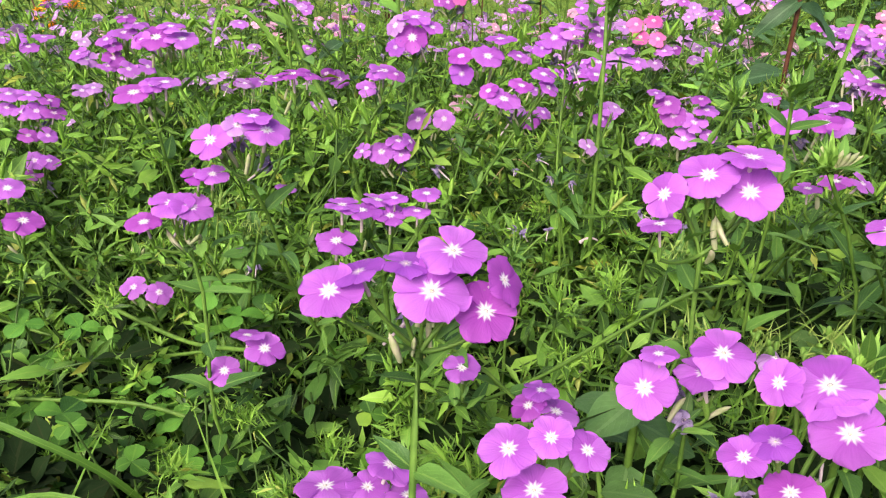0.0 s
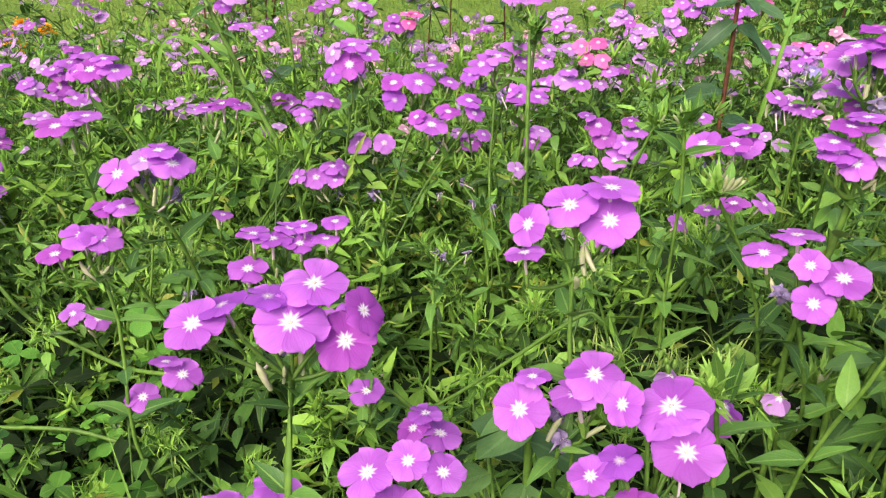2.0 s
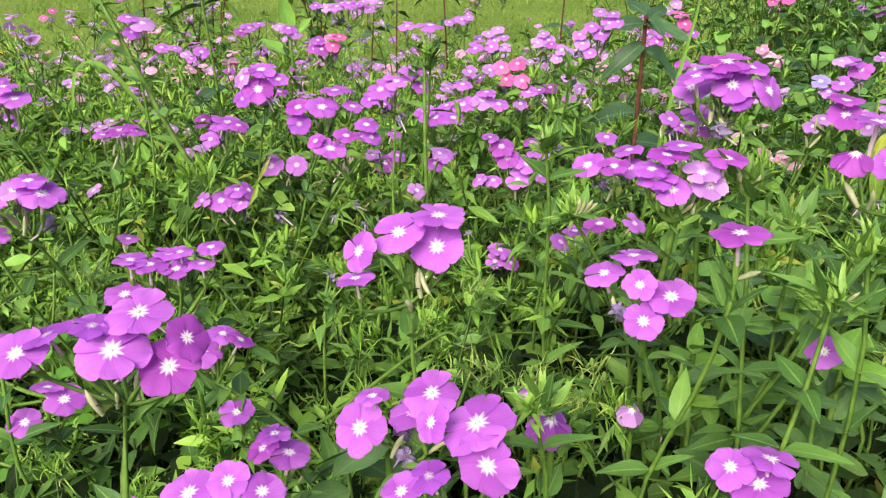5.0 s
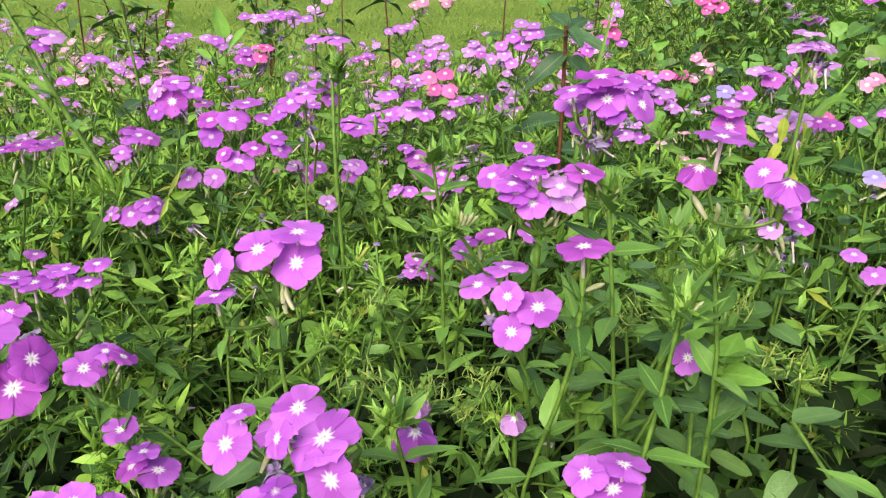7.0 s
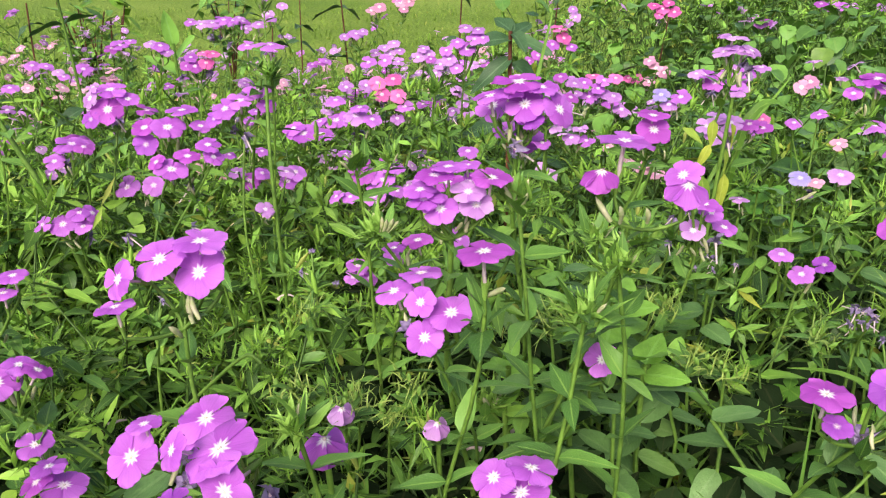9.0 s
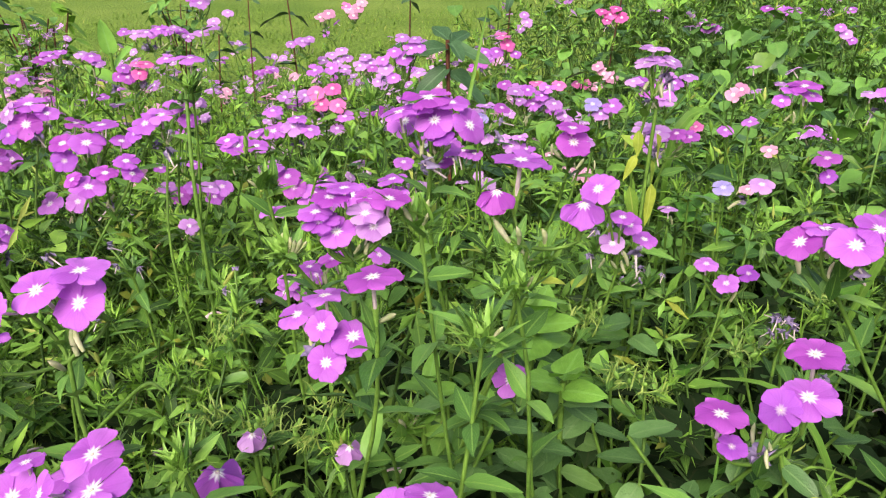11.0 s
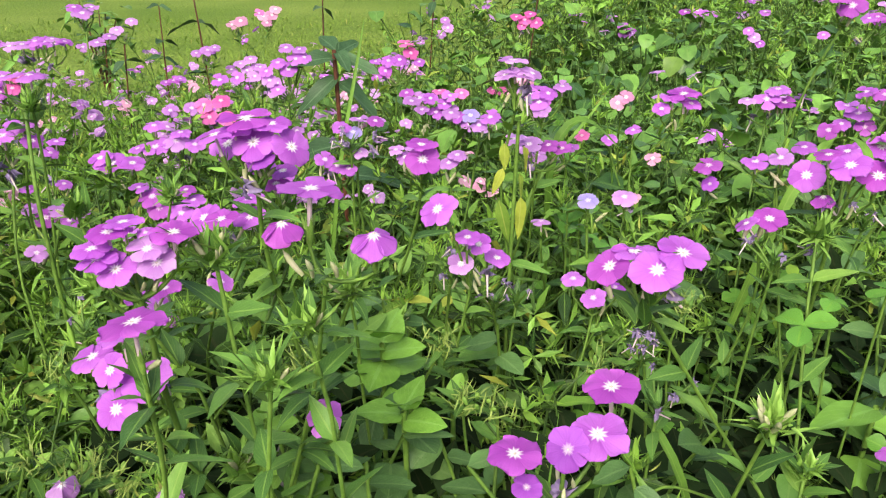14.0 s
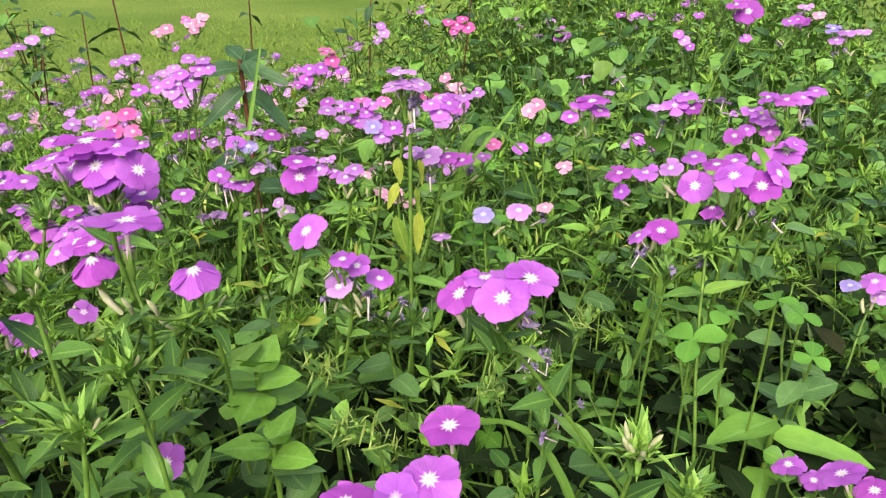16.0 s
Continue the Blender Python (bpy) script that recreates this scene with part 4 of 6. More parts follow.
phlox(False, (0.2652, 1.3578, 0.3494, 24, 179, 44, 'q'),
      (0.2807, 1.3546, 0.3512, 24, 180, 44, 'q'),
      (0.2707, 1.3512, 0.3386, 20, 179, 44, 'q'),
      (0.2876, 1.3575, 0.3610, 24, 179, 60, 'q'),
      (0.2591, 1.3615, 0.3538, 20, 178, 52, 'p'))
phlox(False, (0.4320, 0.8800, 0.3606, 21, -170, 55, 'p'),
      (0.4180, 0.8804, 0.3537, 21, -171, 56, 'm'),
      (0.4045, 0.8833, 0.3524, 21, -172, 56, 'm'),
      (0.3998, 0.8788, 0.3406, 19, -172, 48, 'm'),
      (0.4279, 0.8861, 0.3712, 23, -172, 79, 'p'),
      (0.3891, 0.8867, 0.3512, 16, -174, 64, 'm'),
      (0.4409, 0.8732, 0.3513, 16, -169, 56, 'm'),
      (0.3891, 0.8786, 0.3343, 15, -173, 57, 'm'))
phlox(False, (0.2764, 0.6707, 0.3883, 18, -169, 47, 'm'),
      (0.2837, 0.6738, 0.3964, 17, -168, 62, 'm'),
      (0.2677, 0.6744, 0.3940, 17, -170, 63, 'm'),
      (0.2590, 0.6684, 0.3797, 16, -171, 48, 'm'),
      (0.2763, 0.6792, 0.4060, 16, -169, 68, 'm'),
      (0.2878, 0.6773, 0.4045, 15, -167, 69, 'l'),
      (0.2655, 0.6638, 0.3715, 15, -170, 48, 'm'),
      (0.2917, 0.6736, 0.3978, 15, 170, 51, 'm'),
      (0.2568, 0.6721, 0.3869, 15, -148, 51, 'm'))
phlox(False, (0.2574, 0.8284, 0.3540, 17, -173, 56, 'l'),
      (0.2450, 0.8286, 0.3517, 17, -174, 56, 'l'),
      (0.2519, 0.8321, 0.3605, 16, -173, 70, 'l'))
phlox(False, (0.2679, 0.8044, 0.3476, 17, -172, 48, 'l'),
      (0.2574, 0.8083, 0.3533, 15, -172, 64, 'm'),
      (0.2624, 0.8008, 0.3389, 15, -172, 49, 'l'))
phlox(False, (0.2232, 1.1527, 0.3067, 23, -177, 63, 'l'),
      (0.2386, 1.1541, 0.3131, 23, -176, 63, 'l'),
      (0.2095, 1.1503, 0.2987, 21, -178, 63, 'm'),
      (0.2469, 1.1482, 0.3026, 20, -176, 63, 'l'),
      (0.2316, 1.1471, 0.2970, 20, -177, 56, 'l'))
phlox(False, (0.1760, 1.1458, 0.3302, 24, 180, 62, 'm'),
      (0.1619, 1.1454, 0.3263, 19, 179, 62, 'l'))
phlox(False, (0.0077, 0.7650, 0.3601, 18, 167, 48, 'm'),
      (0.0195, 0.7653, 0.3633, 18, 167, 56, 'p'),
      (0.0270, 0.7685, 0.3717, 19, 163, 73, 'p'),
      (0.0041, 0.7695, 0.3686, 16, 164, 63, 'm'),
      (-0.0005, 0.7659, 0.3601, 15, 166, 48, 'm'),
      (0.0171, 0.7701, 0.3728, 15, 160, 76, 'p'))
phlox(False, (-0.0706, 0.7958, 0.3777, 20, 156, 69, 'm'),
      (-0.0797, 0.7955, 0.3750, 18, 155, 69, 'm'),
      (-0.0603, 0.7967, 0.3819, 15, 154, 75, 'm'))
phlox(False, (-0.0264, 0.7789, 0.3796, 21, 160, 69, 'm'),
      (-0.0363, 0.7807, 0.3812, 16, 159, 69, 'm'),
      (-0.0197, 0.7753, 0.3738, 15, 162, 63, 'l'))
phlox(False, (0.0218, 0.8192, 0.3957, 20, 164, 74, 'm'),
      (0.0095, 0.8197, 0.3941, 18, 163, 74, 'm'),
      (0.0341, 0.8192, 0.3985, 20, 166, 74, 'm'),
      (0.0438, 0.8176, 0.3974, 17, 166, 74, 'm'),
      (-0.0014, 0.8217, 0.3958, 16, 164, 68, 'm'),
      (0.0507, 0.8182, 0.4001, 15, 167, 74, 'l'))
phlox(False, (-0.1031, 0.5697, 0.4188, 22, 146, 68, 'm'),
      (-0.1139, 0.5727, 0.4226, 19, 141, 74, 'm'),
      (-0.1119, 0.5675, 0.4123, 15, 150, 54, 'd'))
phlox(False, (-0.1840, 0.8504, 0.3490, 19, 150, 63, 'm'),
      (-0.1683, 0.8481, 0.3478, 18, 147, 70, 'm'),
      (-0.1499, 0.8412, 0.3375, 15, 154, 56, 'm'),
      (-0.1560, 0.8440, 0.3421, 15, 151, 63, 'l'))
phlox(False, (-0.0366, 0.5162, 0.3554, 23, 122, 79, 'm'),
      (-0.0281, 0.5144, 0.3535, 17, 129, 64, 'm'),
      (-0.0495, 0.5120, 0.3439, 16, 162, 62, 'm'),
      (-0.0429, 0.5154, 0.3524, 15, 136, 74, 'm'))
phlox(False, (-0.1645, 0.6700, 0.3050, 24, 121, 76, 'm'),
      (-0.1803, 0.6708, 0.3031, 21, 126, 73, 'l'))
phlox(False, (-0.1150, 0.6606, 0.2852, 16, 145, 62, 'l'),
      (-0.1016, 0.6615, 0.2900, 16, 131, 75, 'l'))
phlox(False, (0.1216, 0.4972, 0.3337, 18, 156, 62, 'm'),
      (0.1158, 0.4947, 0.3273, 15, 172, 56, 'm'))
phlox(False, (0.0757, 0.5819, 0.2979, 20, 170, 45, 'm'),
      (0.0866, 0.5837, 0.3040, 17, 141, 58, 'm'),
      (0.0654, 0.5860, 0.3041, 16, -154, 67, 'm'))
phlox(False, (0.2615, 0.5673, 0.3216, 20, -166, 71, 'm'))
phlox(False, (0.3791, 0.6538, 0.3032, 20, -156, 62, 'm'),
      (0.3939, 0.6507, 0.3001, 20, -151, 69, 'm'),
      (0.3878, 0.6565, 0.3107, 18, -148, 75, 'l'),
      (0.3712, 0.6578, 0.3097, 17, -151, 76, 'l'))
phlox(False, (0.4731, 0.8094, 0.2973, 23, -152, 66, 'm'),
      (0.4861, 0.8040, 0.2888, 24, -152, 59, 'm'),
      (0.4656, 0.8146, 0.3064, 22, -150, 73, 'l'),
      (0.4975, 0.8030, 0.2894, 20, -149, 67, 'l'))
phlox(False, (0.4480, 0.8148, 0.3028, 24, -151, 73, 'm'),
      (0.4308, 0.8243, 0.3186, 22, -157, 65, 'l'),
      (0.4157, 0.8288, 0.3247, 20, -158, 65, 'm'),
      (0.4546, 0.8252, 0.3259, 20, -144, 81, 'p'))
phlox(False, (0.3057, 0.5134, 0.3745, 16, -179, 61, 'm'),
      (0.3301, 0.5094, 0.3794, 15, 165, 66, 'm'),
      (0.3183, 0.5130, 0.3805, 15, 175, 81, 'l'),
      (0.3133, 0.5102, 0.3719, 15, -178, 61, 'b'))
phlox(False, (0.2913, 0.5070, 0.3532, 17, 178, 63, 'm'),
      (0.2996, 0.5030, 0.3495, 15, 179, 64, 'm'),
      (0.3074, 0.5001, 0.3477, 15, -179, 64, 'm'),
      (0.3166, 0.5031, 0.3589, 15, -179, 70, 'l'))
phlox(False, (0.0731, 0.8683, 0.4184, 24, 163, 59, 'm'),
      (0.0652, 0.8733, 0.4243, 19, 161, 66, 'm'),
      (0.0836, 0.8685, 0.4244, 17, 163, 66, 'l'))
phlox(False, (0.0428, 1.0711, 0.3568, 24, 162, 61, 'l'),
      (0.0597, 1.0707, 0.3650, 21, 161, 68, 'l'),
      (0.0240, 1.0734, 0.3513, 19, 161, 61, 'l'))
phlox(False, (0.0332, 0.8930, 0.3840, 26, 142, 80, 'm'),
      (0.0091, 0.8987, 0.3828, 23, 139, 80, 'm'),
      (0.0205, 0.8984, 0.3885, 21, 142, 80, 'm'),
      (0.0454, 0.8909, 0.3863, 19, 153, 74, 'm'))
phlox(False, (0.1198, 1.1884, 0.2787, 24, 162, 71, 'm'),
      (0.1302, 1.1868, 0.2811, 21, 163, 71, 'm'),
      (0.1078, 1.1903, 0.2763, 19, 161, 71, 'm'))
phlox(False, (0.1801, 1.1258, 0.3334, 25, 171, 62, 'm'),
      (0.1899, 1.1247, 0.3364, 20, 170, 69, 'l'))
phlox(False, (1.2139, 1.4749, 0.3136, 30, -145, 60, 'm'),
      (1.1837, 1.4831, 0.3112, 30, -146, 60, 'm'),
      (1.2346, 1.4696, 0.3159, 28, -144, 60, 'm'),
      (1.1993, 1.4827, 0.3203, 25, -146, 60, 'm'))
phlox(False, (1.0489, 1.0689, 0.3305, 22, -141, 45, 'm'),
      (1.0410, 1.0759, 0.3407, 21, -141, 53, 'm'),
      (1.0568, 1.0624, 0.3212, 19, -140, 45, 'm'))
phlox(False, (0.6267, 1.4627, 0.3039, 27, -166, 45, 'm'),
      (0.6120, 1.4606, 0.2915, 23, -167, 45, 'l'),
      (0.6228, 1.4707, 0.3183, 23, -166, 53, 'l'))
phlox(False, (0.9271, 1.2890, 0.3095, 28, -152, 54, 'm'),
      (0.9397, 1.2865, 0.3124, 21, -152, 54, 'm'))
phlox(False, (1.0753, 0.8437, 0.3876, 26, -130, 66, 'm'),
      (1.0987, 0.8409, 0.3968, 20, -132, 59, 'q'),
      (1.0670, 0.8483, 0.3918, 20, -131, 66, 'm'))
phlox(False, (1.0495, 0.7378, 0.3903, 27, -115, 79, 'l'),
      (1.0682, 0.7323, 0.3910, 22, -118, 76, 'l'),
      (1.0332, 0.7443, 0.3934, 21, -127, 67, 'b'),
      (1.0349, 0.7377, 0.3807, 21, -126, 67, 'l'))
phlox(True, (0.5684, 0.2366, 0.2504, 19, -90, 79, 'm'),
      (0.5805, 0.2291, 0.2426, 15, -93, 68, 'm'))
phlox(True, (0.5317, 0.1767, 0.3050, 20, -49, 64, 'm'),
      (0.5442, 0.1698, 0.2984, 18, -87, 66, 'm'))
phlox(False, (0.7125, 0.3339, 0.2927, 22, -103, 65, 'm'),
      (0.7156, 0.3282, 0.2829, 15, -100, 66, 'l'),
      (0.6962, 0.3376, 0.2899, 15, -104, 66, 'b'))
phlox(False, (0.4273, 0.4175, 0.3280, 15, -6, 84, 'l'))
phlox(False, (0.2208, 0.3492, 0.3409, 15, 129, 60, 'm'))
phlox(False, (0.1180, 0.4685, 0.3437, 15, 137, 70, 'l'),
      (0.1014, 0.4612, 0.3194, 15, 138, 65, 'l'))
phlox(False, (0.1853, 0.3713, 0.3202, 15, 135, 55, 'm'))
phlox(False, (-0.1011, 0.4574, 0.2901, 16, 115, 71, 'm'))
phlox(True, (-0.0244, 0.3194, 0.3446, 18, 65, 76, 'm'))
phlox(False, (0.2265, 1.3405, 0.3450, 28, -177, 53, 'q'),
      (0.2111, 1.3391, 0.3386, 22, -178, 60, 'q'))
phlox(False, (0.0396, 1.2506, 0.3481, 24, 173, 60, 'l'),
      (0.0634, 1.2541, 0.3606, 22, 174, 60, 'l'))
phlox(False, (-0.1808, 0.9988, 0.3147, 25, 166, 63, 'm'),
      (-0.1769, 0.9731, 0.2668, 25, 162, 72, 'm'),
      (-0.1696, 0.9873, 0.2930, 19, 166, 64, 'l'),
      (-0.1919, 0.9924, 0.3029, 18, 165, 63, 'l'))
phlox(False, (-0.2549, 0.9472, 0.3044, 24, 157, 70, 'm'),
      (-0.2335, 0.9467, 0.3031, 17, 161, 64, 'q'),
      (-0.2584, 0.9337, 0.2793, 21, 154, 72, 'l'),
      (-0.2370, 0.9332, 0.2780, 21, 156, 72, 'l'))
phlox(False, (-0.2793, 0.8178, 0.3175, 19, 150, 71, 'l'),
      (-0.2668, 0.7943, 0.2738, 21, 146, 74, 'l'),
      (-0.2482, 0.7945, 0.2737, 21, 148, 74, 'l'),
      (-0.2358, 0.7975, 0.2792, 19, 150, 74, 'l'))
phlox(False, (0.1949, 1.0631, 0.3013, 28, -167, 63, 'm'),
      (0.2186, 1.0644, 0.3033, 24, -166, 55, 'm'),
      (0.2384, 1.0634, 0.3012, 21, -164, 63, 'l'))
phlox(False, (0.3366, 0.9985, 0.3055, 27, -154, 70, 'l'),
      (0.3590, 0.9987, 0.3054, 22, -152, 70, 'm'),
      (0.3627, 0.9899, 0.2890, 19, -153, 64, 'q'),
      (0.3218, 0.9913, 0.2924, 19, -156, 64, 'l'))
phlox(False, (0.2636, 0.8351, 0.2985, 22, -156, 65, 'm'),
      (0.2858, 0.8293, 0.2873, 20, -153, 66, 'l'),
      (0.2985, 0.8339, 0.2957, 19, -153, 65, 'l'),
      (0.2508, 0.8335, 0.2957, 19, -157, 65, 'm'),
      (0.3049, 0.8264, 0.2816, 17, -156, 50, 'l'))
phlox(False, (0.9677, 0.8197, 0.3739, 18, -133, 60, 'm'),
      (1.0270, 0.8139, 0.3941, 22, -129, 66, 'm'),
      (1.0379, 0.8118, 0.3955, 21, -129, 66, 'm'),
      (1.0503, 0.8159, 0.4109, 22, -130, 65, 'm'))
phlox(False, (1.1685, 1.4818, 0.3193, 30, -145, 60, 'm'),
      (1.0325, 1.5009, 0.2852, 30, -151, 45, 'm'),
      (1.0111, 1.5173, 0.3076, 30, -151, 60, 'l'),
      (1.2880, 1.4481, 0.3140, 30, -139, 66, 'l'),
      (1.3366, 1.4382, 0.3197, 30, -138, 66, 'm'))
phlox(False, (0.5400, 0.4991, 0.3044, 15, -142, 65, 'q'),
      (0.5262, 0.5239, 0.3487, 15, -148, 61, 'm'),
      (0.5458, 0.5219, 0.3550, 15, -144, 68, 'm'),
      (0.5592, 0.5083, 0.3340, 15, -143, 62, 'q'))
phlox(False, (0.5129, 0.5485, 0.3451, 15, -149, 69, 'p'),
      (0.5026, 0.5470, 0.3364, 16, -150, 70, 'm'),
      (0.4887, 0.5506, 0.3363, 19, -149, 77, 'm'),
      (0.4680, 0.5570, 0.3385, 21, -156, 70, 'l'),
      (0.4740, 0.5513, 0.3298, 19, -156, 63, 'l'))
phlox(False, (0.4646, 0.8122, 0.3223, 22, -166, 66, 'm'),
      (0.4777, 0.8103, 0.3253, 20, -165, 58, 'p'),
      (0.4572, 0.8098, 0.3133, 20, -167, 59, 'm'),
      (0.4420, 0.8167, 0.3192, 20, -168, 59, 'm'),
      (0.4310, 0.8138, 0.3073, 20, -169, 67, 'l'))
phlox(False, (0.4388, 0.7085, 0.3295, 21, -166, 67, 'm'),
      (0.4006, 0.7235, 0.3400, 20, -171, 67, 'l'),
      (0.3926, 0.7154, 0.3189, 15, -172, 68, 'l'))
phlox(False, (0.3782, 0.4570, 0.3662, 15, -166, 71, 'l'),
      (0.3720, 0.4561, 0.3609, 15, -167, 64, 'l'))
phlox(False, (0.0807, 0.6376, 0.3433, 16, 140, 73, 'm'),
      (0.0752, 0.6349, 0.3348, 15, 146, 67, 'm'),
      (0.0838, 0.6216, 0.3117, 15, 142, 69, 'm'),
      (0.0541, 0.6273, 0.3074, 15, 138, 68, 'm'))
phlox(False, (0.0979, 0.4904, 0.4258, 15, 166, 76, 'm'),
      (0.1134, 0.4892, 0.4268, 21, 157, 85, 'm'))


# ---- undergrowth: shoots of many kinds, each laid out in the bed ----
def broad_shoot(seed):
    r = np.random.default_rng(seed)
    g = Geo()
    h = r.uniform(0.16, 0.25)
    line = bezier((0, 0, 0), (r.normal(0, 0.05), r.normal(0, 0.05), h * 0.6), (r.normal(0, 0.05), r.normal(0, 0.05), h), 7)
    g.add(*tube(line, np.linspace(0.0013, 0.0008, 7), 4), 1)
    a = r.uniform(0, 6)
    for j in range(5):
        f = 2.2 + j * 0.9
        at = line[int(f)] + (line[min(6, int(f) + 1)] - line[int(f)]) * (f % 1)
        a += 1.57 + r.uniform(-0.4, 0.4)
        for side in (0, 3.14):
            size = r.uniform(0.013, 0.027)
            n = leaf(size, size * r.uniform(0.45, 0.62), "ovate", r.uniform(0.0, 0.35), r.uniform(-0.2, 0.9), 5, 0.02, r.uniform(-0.3, 0.3))
            g.add(*moved(n, turn(0, 0, a + side) @ turn(r.uniform(-0.4, 0.6), 0, 0) @ turn(0, r.uniform(-0.4, 0.4), 0), at))
    return g.joined()


def clover(seed, size=None):
    r = np.random.default_rng(seed)
    g = Geo()
    for stalk in range(int(r.integers(3, 6)) if size is None else 1):
        h = r.uniform(0.15, 0.25) if size is None else 0.0
        top = np.array((r.normal(0, 0.03), r.normal(0, 0.03), h)) if size is None else np.zeros(3)
        if size is None:
            g.add(*tube(bezier((0, 0, 0), top * (0.3, 0.3, 0.7), top, 5), 0.0007, 4), 1)
        lean = turn(r.normal(0, 0.35), r.normal(0, 0.35), r.uniform(0, 6))
        for k in range(3):
            s = r.uniform(0.008, 0.013) if size is None else size
            n = leaf(s, s * 1.05, "heart", r.uniform(0.05, 0.3), r.uniform(-0.1, 0.5), 5)
            g.add(*moved(n, lean @ turn(0, 0, k * 2.094) @ turn(r.uniform(-0.15, 0.25), 0, 0), top))
    return g.joined()


def round_leaves(seed):
    r = np.random.default_rng(seed)
    g = Geo()
    for stalk in range(8):
        h = r.uniform(0.14, 0.26)
        top = np.array((r.normal(0, 0.04), r.normal(0, 0.04), h))
        g.add(*tube(bezier((0, 0, 0), top * (0.2, 0.2, 0.7), top, 5), 0.001, 4), 1)
        s = r.uniform(0.015, 0.031)
        n = leaf(s, s * r.uniform(0.75, 1.0), "ovate", r.uniform(0.0, 0.3), r.uniform(0.1, 0.9), 5, 0.03)
        g.add(*moved(n, turn(0, 0, r.uniform(0, 6.28)) @ turn(r.uniform(-0.6, 0.3), 0, 0), top))
    return g.joined()


def grass_tuft(seed, tall=1.0, blades=5):
    r = np.random.default_rng(seed)
    g = Geo()
    for k in range(blades):
        n = leaf(r.uniform(0.14, 0.32) * tall, r.uniform(0.0022, 0.0045), "blade", 0.3, r.uniform(0.3, 2.2), 7, 0, r.uniform(-0.5, 0.5))
        g.add(*moved(n, turn(0, 0, r.uniform(0, 6.28)) @ turn(r.uniform(0.9, 1.5), 0, 0), (r.normal(0, 0.012), r.normal(0, 0.012), 0)))
    return g.joined()


# leaf clumps near the soil; their near-black colour paints the shade there
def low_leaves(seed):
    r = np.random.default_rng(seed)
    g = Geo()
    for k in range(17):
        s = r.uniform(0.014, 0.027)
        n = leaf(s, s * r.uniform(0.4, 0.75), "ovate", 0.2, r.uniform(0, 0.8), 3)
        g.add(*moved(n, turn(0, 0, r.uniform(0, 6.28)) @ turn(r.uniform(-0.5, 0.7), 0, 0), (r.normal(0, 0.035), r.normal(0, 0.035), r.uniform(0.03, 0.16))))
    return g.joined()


def lawn_tuft(seed):
    r = np.random.default_rng(seed)
    g = Geo()
    for k in range(9):
        n = leaf(r.uniform(0.018, 0.036), r.uniform(0.003, 0.005), "blade", 0.3, r.uniform(0.2, 1.4), 2)
        g.add(*moved(n, turn(0, 0, r.uniform(0, 6.28)) @ turn(r.uniform(0.6, 1.5), 0, 0), (r.normal(0, 0.03), r.normal(0, 0.03), 0)))
    return g.joined()


def strewn(name, templates, spots, mats, label, category, low=0.92, high=1.08):
    g = Geo()
    for x, y, k in spots:
        v, q, uv, m = templates[int(rng.integers(len(templates)))]
        a, s = rng.uniform(0, 6.28), rng.uniform(low, high) * k
        R = turn(rng.normal(0, 0.16), rng.normal(0, 0.16), a) * s
        g.v.append(v @ R.T + (x, y, 0.012))
        g.q.append(q + g.count)
        g.uv.append(uv)
        g.m.append(m)
        g.count += len(v)
    return tagged(new(name, g.mesh(name, mats)), label, category, kind="stuff")


def spots(count, x0, x1, y0, y1, keep=lambda x, y: 1.0, size=lambda x, y: 1.0, beyond=False):
    """Even but irregular places in the bed, thinned by keep, with a size for each."""
    made = []
    ratio = (x1 - x0) / (y1 - y0)
    ny = max(1, int(round(math.sqrt(count / ratio))))
    nx = max(1, int(round(count / ny)))
    for i in range(nx):
        for j in range(ny):
            x = x0 + (i + rng.uniform(-0.2, 1.2)) / nx * (x1 - x0)
            y = y0 + (j + rng.uniform(-0.2, 1.2)) / ny * (y1 - y0)
            inside = bool(in_bed(x, y + rng.normal(0, 0.05)))
            if inside != beyond and rng.random() < keep(x, y):
                made.append((x, y, size(x, y)))
    return made


def bump_at(x, y, cx, cy, r):
    return math.exp(-((x - cx) ** 2 + (y - cy) ** 2) / (r * r))


def wild(x, y, f, s):
    return 0.5 + 0.5 * noise.noise(Vector((x * f, y * f, s)))


def phlox_keep(x, y):
    k = 1.0 - 0.75 * bump_at(x, y, 0.38, 0.27, 0.16) - 0.6 * bump_at(x, y, 0.25, 0.26, 0.07) - 0.8 * bump_at(x, y, 0.30, 0.27, 0.06) - 1.2 * bump_at(x, y, 0.215, 0.265, 0.05) - 0.6 * bump_at(x, y, 0.62, 0.28, 0.18) - 0.5 * bump_at(x, y, -0.17, 0.34, 0.10) - 0.85 * bump_at(x, y, 0.9, 0.78, 0.45)
    if y < 0.23 and x > 0.1:
        k *= 0.7
    return k * min(1.25, max(0.0, 2.3 * wild(x, y, 12, 3) - 0.35))


def broad_keep(x, y):
    return min(1.2, 0.3 + 1.4 * wild(x, y, 12, 3) ** 2) * (0.32 + 0.75 * bump_at(x, y, 0.38, 0.27, 0.17) + 0.7 * bump_at(x, y, 0.62, 0.28, 0.22) + 0.3 * wild(x, y, 8, 5) ** 2 - 0.2 * (y < 0.3) - 0.1 * (y < 0.23) - 1.2 * bump_at(x, y, 0.215, 0.265, 0.06))


